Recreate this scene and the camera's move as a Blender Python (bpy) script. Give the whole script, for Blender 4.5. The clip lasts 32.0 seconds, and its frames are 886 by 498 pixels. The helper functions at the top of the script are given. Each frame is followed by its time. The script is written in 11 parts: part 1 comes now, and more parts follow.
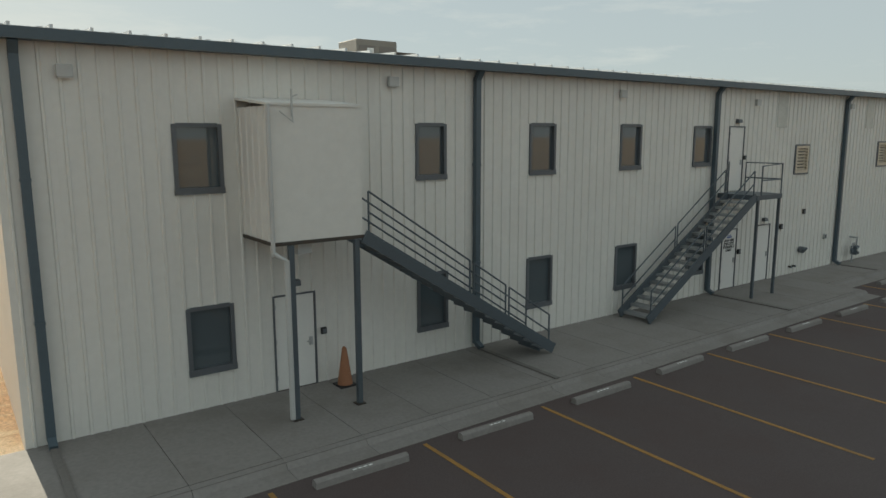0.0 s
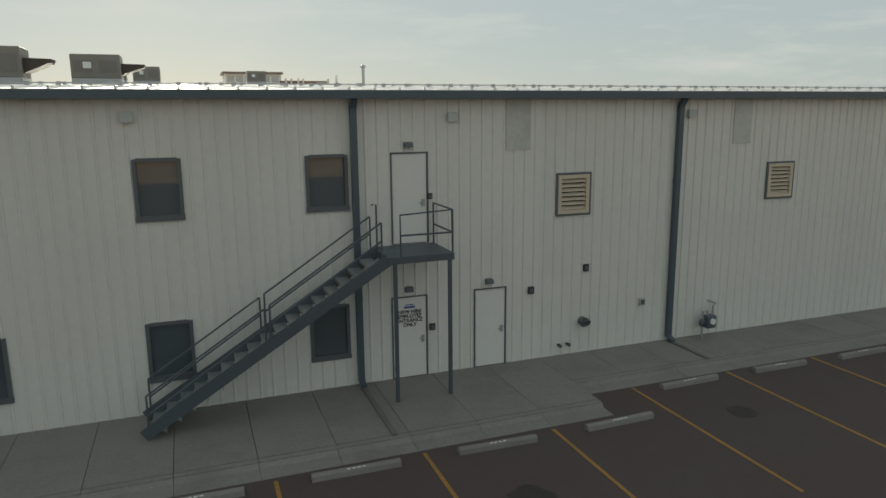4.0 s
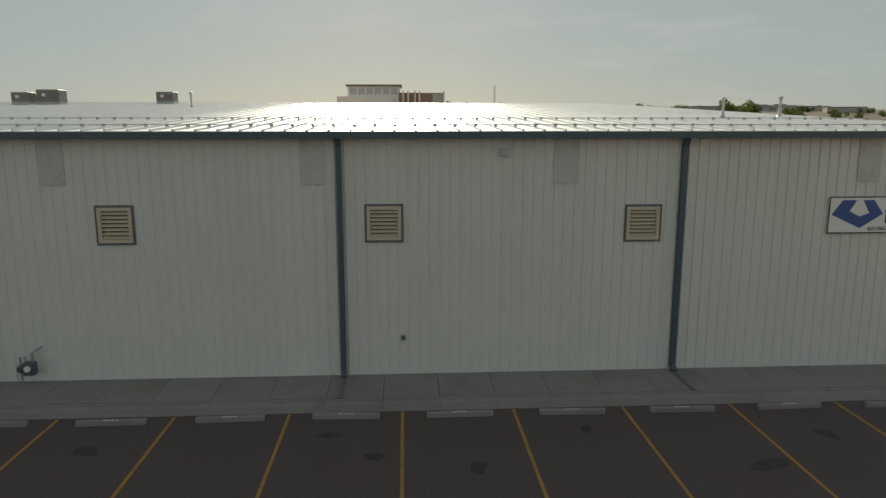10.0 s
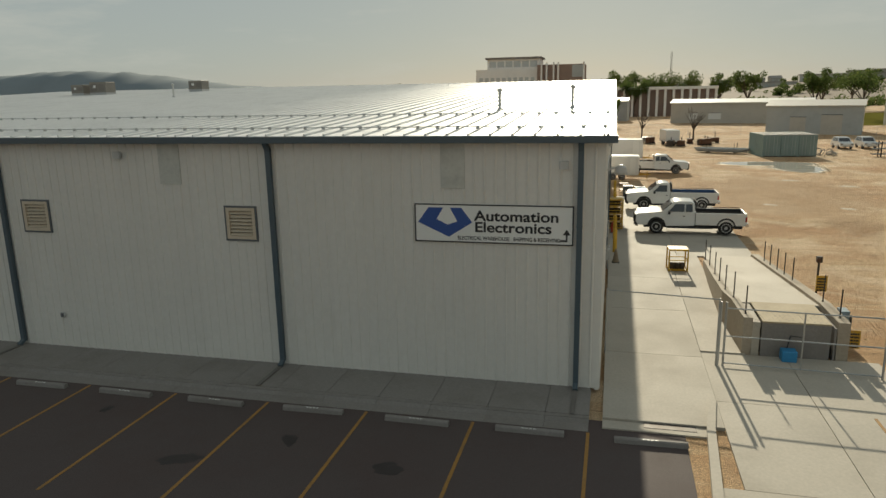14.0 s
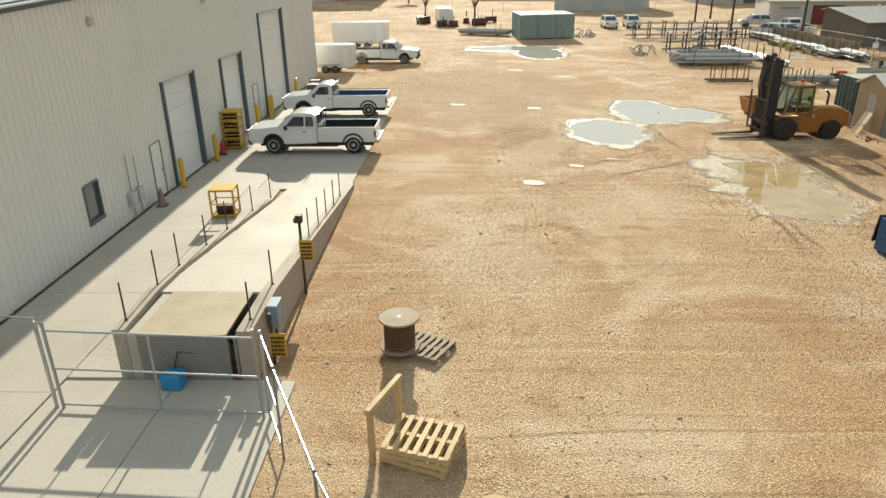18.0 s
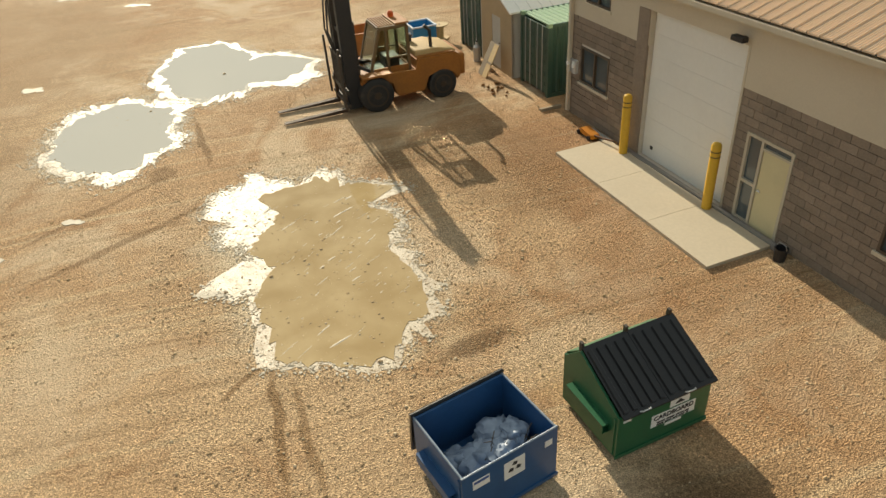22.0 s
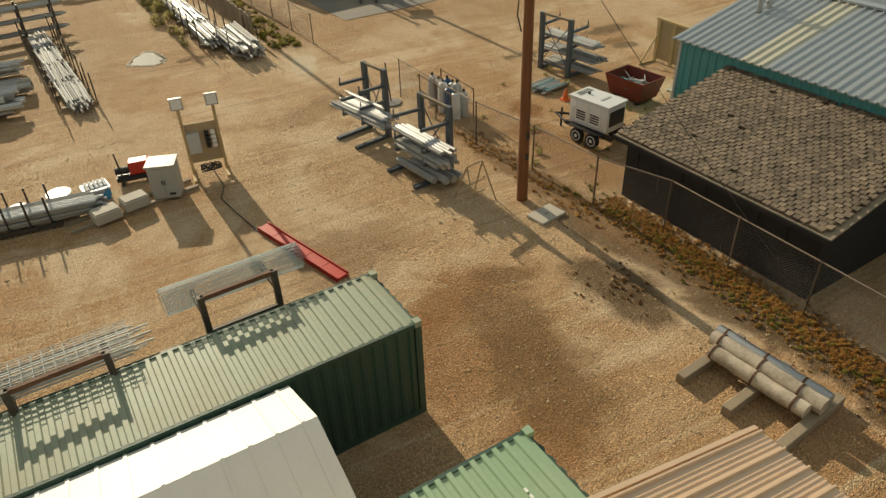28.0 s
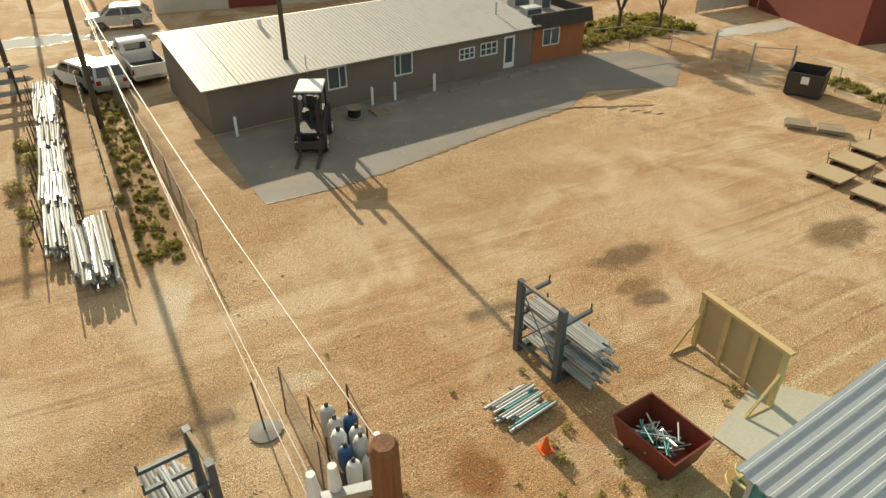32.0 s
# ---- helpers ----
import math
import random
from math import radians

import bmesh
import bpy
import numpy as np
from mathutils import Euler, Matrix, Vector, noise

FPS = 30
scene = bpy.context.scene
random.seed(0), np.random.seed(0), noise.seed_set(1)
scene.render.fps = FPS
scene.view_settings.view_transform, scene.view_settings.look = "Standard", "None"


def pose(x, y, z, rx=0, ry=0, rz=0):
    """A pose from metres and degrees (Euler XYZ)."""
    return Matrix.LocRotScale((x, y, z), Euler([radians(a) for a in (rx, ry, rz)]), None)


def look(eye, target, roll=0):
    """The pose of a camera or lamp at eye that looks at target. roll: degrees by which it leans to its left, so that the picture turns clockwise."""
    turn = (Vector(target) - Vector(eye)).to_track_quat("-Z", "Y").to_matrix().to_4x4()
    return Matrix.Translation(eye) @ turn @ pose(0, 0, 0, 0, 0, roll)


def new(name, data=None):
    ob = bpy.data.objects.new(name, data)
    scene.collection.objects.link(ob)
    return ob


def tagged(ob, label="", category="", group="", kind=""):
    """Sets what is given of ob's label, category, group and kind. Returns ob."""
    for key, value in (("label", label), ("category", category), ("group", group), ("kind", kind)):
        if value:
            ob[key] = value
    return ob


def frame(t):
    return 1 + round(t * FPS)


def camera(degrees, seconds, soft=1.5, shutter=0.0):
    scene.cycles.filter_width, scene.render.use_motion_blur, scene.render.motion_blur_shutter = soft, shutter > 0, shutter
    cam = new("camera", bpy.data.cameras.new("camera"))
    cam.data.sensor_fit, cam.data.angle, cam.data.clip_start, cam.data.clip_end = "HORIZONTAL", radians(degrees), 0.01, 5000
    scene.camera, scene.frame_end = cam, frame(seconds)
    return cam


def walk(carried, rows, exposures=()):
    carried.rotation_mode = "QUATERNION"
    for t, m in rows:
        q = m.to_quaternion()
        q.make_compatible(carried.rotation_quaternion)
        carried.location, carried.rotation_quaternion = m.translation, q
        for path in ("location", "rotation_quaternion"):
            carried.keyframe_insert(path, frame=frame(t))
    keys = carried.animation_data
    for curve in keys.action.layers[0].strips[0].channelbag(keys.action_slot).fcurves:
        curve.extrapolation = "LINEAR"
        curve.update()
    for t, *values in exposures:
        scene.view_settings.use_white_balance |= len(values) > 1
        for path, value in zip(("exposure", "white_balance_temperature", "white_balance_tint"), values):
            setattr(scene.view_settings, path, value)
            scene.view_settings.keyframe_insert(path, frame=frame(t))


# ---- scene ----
cam = camera(65.6, 32.0)
PATH = [
    (0, (7.824, -13.672, 5.644), (8.988, -12.078, 5.319), -0.15),
    (0.5, (9.895, -13.915, 5.89), (11.013, -12.293, 5.544), 0.2),
    (1, (11.932, -14.48, 5.978), (12.983, -12.813, 5.635), -0.0),
    (1.5, (14.057, -14.76, 6.111), (15.05, -13.059, 5.764), 0.0),
    (2, (16.138, -14.989, 6.149), (17.081, -13.259, 5.808), -0.1),
    (2.5, (18.402, -15.306, 6.301), (19.281, -13.544, 5.953), -0.1),
    (3, (20.743, -15.696, 6.407), (21.55, -13.9, 6.056), -0.3),
    (3.5, (23.141, -16.046, 6.616), (23.879, -14.224, 6.25), -0.4),
    (4, (25.457, -16.188, 6.877), (26.139, -14.348, 6.489), -0.5),
    (4.5, (27.831, -16.463, 6.95), (28.443, -14.599, 6.561), -0.8),
    (6.5, (34.78, -17.216, 7.177), (35.34, -15.333, 6.802), 0.6),
    (7, (36.817, -17.247, 7.522), (37.347, -15.362, 7.116), 0.6),
    (7.5, (38.969, -17.662, 7.601), (39.442, -15.762, 7.195), 0.4),
    (8, (41.059, -18.098, 7.743), (41.484, -16.187, 7.334), 0.6),
    (8.5, (43.279, -18.456, 7.816), (43.651, -16.534, 7.406), 0.6),
    (9, (45.798, -19.01, 7.816), (46.079, -17.07, 7.418), 0.4),
    (9.5, (48.066, -19.489, 7.591), (48.275, -17.534, 7.226), 0.1),
    (10, (50.724, -19.904, 7.674), (50.833, -17.941, 7.311), -0.0),
    (10.5, (53.196, -20.065, 7.784), (53.22, -18.099, 7.414), -0.1),
    (11, (55.423, -20.039, 8.188), (55.372, -18.082, 7.781), -0.3),
    (11.5, (57.63, -19.901, 8.439), (57.496, -17.952, 8.009), -0.5),
    (12, (59.952, -19.949, 8.338), (59.728, -18.005, 7.925), -0.6),
    (12.5, (62.414, -19.806, 8.161), (62.09, -17.872, 7.768), -0.7),
    (13, (64.908, -19.556, 8.25), (64.493, -17.641, 7.851), -0.9),
    (13.5, (67.177, -19.213, 8.396), (66.697, -17.317, 7.98), -1.3),
    (15.5, (73.334, -17.984, 8.974), (72.945, -16.097, 8.438), 0.7),
    (16, (75.1, -15.963, 8.537), (74.754, -14.076, 7.972), 0.3),
    (16.5, (76.604, -14.098, 8.478), (76.334, -12.213, 7.868), 0.3),
    (17, (78.114, -12.453, 8.591), (77.915, -10.58, 7.918), -0.0),
    (17.5, (79.596, -10.795, 8.607), (79.466, -8.936, 7.881), -0.4),
    (18, (81.202, -9.272, 8.824), (81.129, -7.431, 8.047), -0.8),
    (18.5, (82.857, -7.832, 9.11), (82.837, -6.01, 8.285), -1.3),
    (19, (84.288, -6.13, 9.151), (84.338, -4.328, 8.284), -1.7),
    (19.5, (85.77, -4.437, 9.126), (85.887, -2.656, 8.224), -2.4),
    (20, (87.072, -2.704, 9.12), (87.268, -0.953, 8.176), -2.7),
    (20.5, (88.442, -0.844, 9.113), (88.718, 0.87, 8.12), -2.8),
    (21, (89.881, 0.975, 9.19), (90.231, 2.647, 8.151), -3.2),
    (21.5, (91.351, 2.736, 9.178), (91.765, 4.367, 8.096), -3.7),
    (22, (92.766, 4.44, 9.06), (93.244, 6.028, 7.942), -4.3),
    (22.5, (94.203, 6.086, 9.115), (94.734, 7.618, 7.944), -5.0),
    (23, (95.69, 7.688, 9.032), (96.277, 9.167, 7.821), -5.3),
    (23.5, (97.095, 9.439, 8.771), (97.757, 10.862, 7.532), -4.6),
    (24, (98.556, 11.116, 8.711), (99.258, 12.505, 7.454), -4.4),
    (24.5, (99.835, 12.605, 8.851), (100.572, 13.98, 7.6), -3.8),
    (25, (101.187, 13.884, 9.243), (101.906, 15.275, 7.999), -4.9),
    (25.5, (102.561, 15.198, 8.999), (103.251, 16.645, 7.804), -7.2),
    (27.5, (106.755, 19.559, 10.81), (107.546, 20.996, 9.666), -2.0),
    (28, (108.15, 20.98, 11.166), (108.929, 22.425, 10.025), -2.1),
    (28.5, (109.402, 22.367, 11.523), (110.168, 23.823, 10.387), -2.1),
    (29, (110.647, 23.824, 11.854), (111.402, 25.287, 10.718), -2.3),
    (29.5, (111.88, 25.251, 12.088), (112.629, 26.725, 10.962), -2.1),
    (30, (113.109, 26.656, 12.402), (113.852, 28.135, 11.28), -2.0),
    (30.5, (114.397, 28.009, 12.637), (115.13, 29.502, 11.526), -1.9),
    (31, (115.564, 29.412, 12.88), (116.298, 30.914, 11.783), -1.6),
    (31.5, (116.775, 30.955, 13.217), (117.506, 32.457, 12.118), -1.0),
    (32, (117.775, 32.395, 13.491), (118.521, 33.901, 12.407), 0.1),
]
walk(cam, [(t, look(eye, target, roll)) for t, eye, target, roll in PATH],
     exposures=[(0, 0.42, 7000, 4), (4.5, 0.24, 7100, 4), (9, -0.08, 7100, 4), (13.5, -0.14, 7400, 4), (16, 0.1, 6850, 4), (18, 0.58, 6800, 4), (20, 0.5, 7150, 5), (22, 0.34, 7450, 5), (23, 0.12, 7850, 5), (25, 0.65, 6900, 5), (28, -0.06, 7950, 5), (30, 0.3, 7850, 5), (32, 0.45, 7750, 5)])

# ---- sky and sun ----
SUN_AZ = 2.5      # degrees to the left of +y
SUN_EL = 22.0
world = bpy.data.worlds.new("sky")
scene.world = world
world.use_nodes = True
wn = world.node_tree.nodes
sky = wn.new("ShaderNodeTexSky")
sky.sky_type = "NISHITA"
sky.sun_disc = False
sky.sun_elevation = radians(SUN_EL)
sky.sun_rotation = radians(-SUN_AZ)
sky.air_density, sky.dust_density, sky.ozone_density = 1.0, 0.5, 1.0
haze = wn.new("ShaderNodeMixRGB")      # thin bright haze over the whole sky
haze.inputs[0].default_value = 0.86
haze.inputs[2].default_value = (4.8, 5.55, 6.2, 1)
world.node_tree.links.new(sky.outputs[0], haze.inputs[1])
where = wn.new("ShaderNodeTexCoord")
flat = wn.new("ShaderNodeMapping")          # clouds drawn out along the horizon
flat.inputs["Scale"].default_value = (2.2, 2.2, 11.0)
world.node_tree.links.new(where.outputs["Generated"], flat.inputs["Vector"])
cloud = wn.new("ShaderNodeTexNoise")
cloud.inputs["Scale"].default_value, cloud.inputs["Detail"].default_value, cloud.inputs["Roughness"].default_value = 2.3, 7, 0.62
world.node_tree.links.new(flat.outputs[0], cloud.inputs["Vector"])
thin = wn.new("ShaderNodeMapRange")
thin.inputs["From Min"].default_value, thin.inputs["From Max"].default_value = 0.5, 0.8
thin.inputs["To Max"].default_value = 0.6
world.node_tree.links.new(cloud.outputs["Fac"], thin.inputs["Value"])
veil = wn.new("ShaderNodeMixRGB")
veil.inputs[2].default_value = (7.6, 7.8, 7.8, 1)
world.node_tree.links.new(thin.outputs[0], veil.inputs[0])
world.node_tree.links.new(haze.outputs[0], veil.inputs[1])
world.node_tree.links.new(veil.outputs[0], wn["Background"].inputs[0])
wn["Background"].inputs[1].default_value = 0.075
sun = new("sun", bpy.data.lights.new("sun", "SUN"))
sun.data.energy = 5.0
sun.data.angle = radians(0.55)
sun.data.color = (1.0, 0.93, 0.82)
_s = Vector((-math.sin(radians(SUN_AZ)) * math.cos(radians(SUN_EL)), math.cos(radians(SUN_AZ)) * math.cos(radians(SUN_EL)), math.sin(radians(SUN_EL))))
sun.matrix_world = look(_s * 200, (0, 0, 0))

# ---- mesh helpers ----
def box(bm, x0, x1, y0, y1, z0, z1, m=None):
    vs = [bm.verts.new(v) for v in ((x0, y0, z0), (x1, y0, z0), (x1, y1, z0), (x0, y1, z0), (x0, y0, z1), (x1, y0, z1), (x1, y1, z1), (x0, y1, z1))]
    for f in ((0, 3, 2, 1), (4, 5, 6, 7), (0, 1, 5, 4), (1, 2, 6, 5), (2, 3, 7, 6), (3, 0, 4, 7)):
        bm.faces.new([vs[i] for i in f])
    if m is not None:
        for v in vs:
            v.co = m @ v.co
    return vs


def rod(bm, a, b, r, n=8, r2=None):
    """A round bar from a to b."""
    a, b = Vector(a), Vector(b)
    d = (b - a).normalized()
    u = d.orthogonal().normalized()
    w = d.cross(u)
    r2 = r if r2 is None else r2
    rings = []
    for p, rr in ((a, r), (b, r2)):
        rings.append([bm.verts.new(p + (u * math.cos(2 * math.pi * i / n) + w * math.sin(2 * math.pi * i / n)) * rr) for i in range(n)])
    for i in range(n):
        bm.faces.new((rings[0][i], rings[0][(i + 1) % n], rings[1][(i + 1) % n], rings[1][i]))
    bm.faces.new(rings[0][::-1])
    bm.faces.new(rings[1])


def beam(bm, a, b, w, h=None):
    """A square bar from a to b, w wide and h high."""
    a, b = Vector(a), Vector(b)
    h = w if h is None else h
    d = (b - a).normalized()
    side = d.cross(Vector((0, 0, 1)))
    side = Vector((1, 0, 0)) if side.length < 1e-4 else side.normalized()
    up = side.cross(d).normalized()
    q = [[bm.verts.new(p + side * sx * w / 2 + up * sz * h / 2) for sx, sz in ((-1, -1), (1, -1), (1, 1), (-1, 1))] for p in (a, b)]
    for i in range(4):
        bm.faces.new((q[0][i], q[0][(i + 1) % 4], q[1][(i + 1) % 4], q[1][i]))
    bm.faces.new(q[0][::-1])
    bm.faces.new(q[1])


def tube(bm, pts, r, n=6):
    """A bent pipe along pts, one connected skin."""
    pts = [Vector(p) for p in pts]
    rings, u = [], None
    for i, p in enumerate(pts):
        d = (pts[min(i + 1, len(pts) - 1)] - pts[max(i - 1, 0)]).normalized()
        u = d.orthogonal().normalized() if u is None else (u - d * u.dot(d)).normalized()
        w = d.cross(u)
        rings.append([bm.verts.new(p + (u * math.cos(2 * math.pi * k / n) + w * math.sin(2 * math.pi * k / n)) * r) for k in range(n)])
    for a, b in zip(rings[:-1], rings[1:]):
        for k in range(n):
            bm.faces.new((a[k], a[(k + 1) % n], b[(k + 1) % n], b[k]))
    bm.faces.new(rings[0][::-1])
    bm.faces.new(rings[-1])


def prism(bm, poly, axis, lo, hi):
    """poly: 2D outline; extruded along axis ('x': poly is (y, z); 'y': (x, z); 'z': (x, y)) from lo to hi."""
    def at(p, t):
        return (t, p[0], p[1]) if axis == "x" else (p[0], t, p[1]) if axis == "y" else (p[0], p[1], t)
    a = [bm.verts.new(at(p, lo)) for p in poly]
    b = [bm.verts.new(at(p, hi)) for p in poly]
    n = len(poly)
    for i in range(n):
        bm.faces.new((a[i], a[(i + 1) % n], b[(i + 1) % n], b[i]))
    bm.faces.new(a[::-1])
    bm.faces.new(b)


def lathe(bm, profile, n=24, centre=(0, 0, 0), axis="z"):
    """profile: (radius, height) from one end to the other."""
    c = Vector(centre)
    rings = []
    for r, h in profile:
        ring = []
        for i in range(n):
            a = 2 * math.pi * i / n
            p = (r * math.cos(a), r * math.sin(a), h)
            if axis == "x":
                p = (p[2], p[0], p[1])
            elif axis == "y":
                p = (p[0], p[2], p[1])
            ring.append(bm.verts.new(c + Vector(p)))
        rings.append(ring)
    for r0, r1 in zip(rings[:-1], rings[1:]):
        for i in range(n):
            bm.faces.new((r0[i], r0[(i + 1) % n], r1[(i + 1) % n], r1[i]))
    bm.faces.new(rings[0][::-1])
    bm.faces.new(rings[-1])


def rounded(bm, w=0.01, seg=2):
    bmesh.ops.bevel(bm, geom=bm.edges[:], offset=w, segments=seg, affect="EDGES", profile=0.5)


def mesh_of(name, bm, material, smooth=False):
    bmesh.ops.recalc_face_normals(bm, faces=bm.faces[:])
    me = bpy.data.meshes.new(name)
    bm.to_mesh(me)
    bm.free()
    for mm in (material if isinstance(material, (list, tuple)) else [material]):
        me.materials.append(mm)
    if smooth:
        me.shade_smooth()
        me.set_sharp_from_angle(angle=radians(35))
    return me


def part(name, bm, material, parent, label="", smooth=False, kind=""):
    """One mesh object under a thing or a part."""
    ob = new(name, mesh_of(name, bm, material, smooth))
    ob.parent = parent
    return tagged(ob, label, kind=kind)


def shared(name, me, parent, m=None):
    """One more object on a mesh that others share."""
    ob = new(name, me)
    ob.parent = parent
    if m is not None:
        ob.matrix_basis = m
    return ob


def thing(name, label, category, m=None, group="", kind=""):
    ob = new(name)
    ob.empty_display_size = 0.2
    if m is not None:
        ob.matrix_basis = m
    return tagged(ob, label, category, group, kind)


def solid(name, bm, material, label, category, m=None, group="", kind="", smooth=False):
    """A thing of one mesh."""
    ob = new(name, mesh_of(name, bm, material, smooth))
    if m is not None:
        ob.matrix_basis = m
    return tagged(ob, label, category, group, kind)


def B():
    return bmesh.new()


def yaw(x, y, z=0.0, a=0.0):
    return pose(x, y, z, 0, 0, a)


def raw_mesh(name, verts, faces, material):
    me = bpy.data.meshes.new(name)
    me.from_pydata(verts, [], faces)
    me.materials.append(material)
    return me


def text_bars(bm, x0, x1, z0, z1, rows, y, rnd):
    """Lines of unreadable writing as short bars on the plane y."""
    h = (z1 - z0) / (rows * 1.6)
    for r in range(rows):
        z = z1 - (r + 0.8) * (z1 - z0) / rows
        x = x0
        while x < x1 - 0.02:
            w = min(rnd.uniform(0.12, 0.3) * (x1 - x0), x1 - x)
            box(bm, x, x + w * 0.85, y - 0.004, y, z - h / 2, z + h / 2)
            x += w


def lettering(name, words, size, m, material, parent, label="", bold=0.0, align="LEFT"):
    cu = bpy.data.curves.new(name, "FONT")
    cu.body, cu.size, cu.extrude, cu.bevel_depth, cu.bevel_resolution, cu.align_x = words, size, 0.002, bold, 0, align
    cu.materials.append(material)
    ob = new(name, cu)
    ob.parent = parent
    ob.matrix_basis = m
    return tagged(ob, label)


# ---- materials ----
def material(name, colour, rough=0.6, metal=0.0, vary=0.12, grain=40.0, stain=1.2, stain_amount=0.15, stain_colour=None, bump=0.1, per_object=0.0, spec=0.5, coat=0.0, island=False, stretch=None):
    mt = bpy.data.materials.new(name)
    mt.use_nodes = True
    nt = mt.node_tree
    n, l = nt.nodes, nt.links
    bs = n["Principled BSDF"]
    bs.inputs["Roughness"].default_value = rough
    bs.inputs["Metallic"].default_value = metal
    bs.inputs["Specular IOR Level"].default_value = spec
    bs.inputs["Coat Weight"].default_value = coat
    co = n.new("ShaderNodeTexCoord")
    fine = n.new("ShaderNodeTexNoise")
    fine.inputs["Scale"].default_value, fine.inputs["Detail"].default_value = grain, 4
    big = n.new("ShaderNodeTexNoise")
    big.inputs["Scale"].default_value, big.inputs["Detail"].default_value, big.inputs["Roughness"].default_value = stain, 6, 0.65
    info = n.new("ShaderNodeObjectInfo")
    shift = n.new("ShaderNodeVectorMath")
    shift.operation = "MULTIPLY_ADD"
    comb = n.new("ShaderNodeCombineXYZ")
    for i in range(3):
        l.new(info.outputs["Random"], comb.inputs[i])
    shift.inputs[1].default_value = (37.0, 17.0, 53.0)
    l.new(comb.outputs[0], shift.inputs[0])
    l.new(co.outputs["Object"], shift.inputs[2])
    where = shift.outputs[0]
    if stretch:
        mp = n.new("ShaderNodeMapping")
        mp.inputs["Scale"].default_value = stretch
        l.new(where, mp.inputs["Vector"])
        where = mp.outputs[0]
    l.new(where, fine.inputs["Vector"])
    l.new(where, big.inputs["Vector"])
    c1 = n.new("ShaderNodeMixRGB")
    dark = [c * (1 - vary * 1.6) for c in colour]
    light = [min(1, c * (1 + vary)) for c in colour]
    c1.inputs[1].default_value, c1.inputs[2].default_value = (*dark, 1), (*light, 1)
    l.new(fine.outputs["Fac"], c1.inputs[0])
    ramp = n.new("ShaderNodeValToRGB")
    ramp.color_ramp.elements[0].position, ramp.color_ramp.elements[1].position = 0.48, 0.72
    l.new(big.outputs["Fac"], ramp.inputs[0])
    amount = n.new("ShaderNodeMath")
    amount.operation = "MULTIPLY"
    amount.inputs[1].default_value = stain_amount
    l.new(ramp.outputs[0], amount.inputs[0])
    c2 = n.new("ShaderNodeMixRGB")
    sc = stain_colour or [c * 0.45 for c in colour]
    c2.inputs[2].default_value = (*sc, 1)
    l.new(amount.outputs[0], c2.inputs[0])
    l.new(c1.outputs[0], c2.inputs[1])
    out = c2.outputs[0]
    if per_object:
        hsv = n.new("ShaderNodeHueSaturation")
        mr = n.new("ShaderNodeMapRange")
        mr.inputs["To Min"].default_value, mr.inputs["To Max"].default_value = 1 - per_object, 1 + per_object
        l.new(n.new("ShaderNodeNewGeometry").outputs["Random Per Island"] if island else info.outputs["Random"], mr.inputs["Value"])
        l.new(mr.outputs[0], hsv.inputs["Value"])
        l.new(out, hsv.inputs["Color"])
        out = hsv.outputs[0]
    l.new(out, bs.inputs["Base Color"])
    mr2 = n.new("ShaderNodeMapRange")
    mr2.inputs["To Min"].default_value, mr2.inputs["To Max"].default_value = max(0.02, rough * 0.8), min(1, rough * 1.2)
    l.new(big.outputs["Fac"], mr2.inputs["Value"])
    l.new(mr2.outputs[0], bs.inputs["Roughness"])
    if bump:
        bp = n.new("ShaderNodeBump")
        bp.inputs["Strength"].default_value, bp.inputs["Distance"].default_value = bump, 0.01
        l.new(fine.outputs["Fac"], bp.inputs["Height"])
        l.new(bp.outputs[0], bs.inputs["Normal"])
    return mt


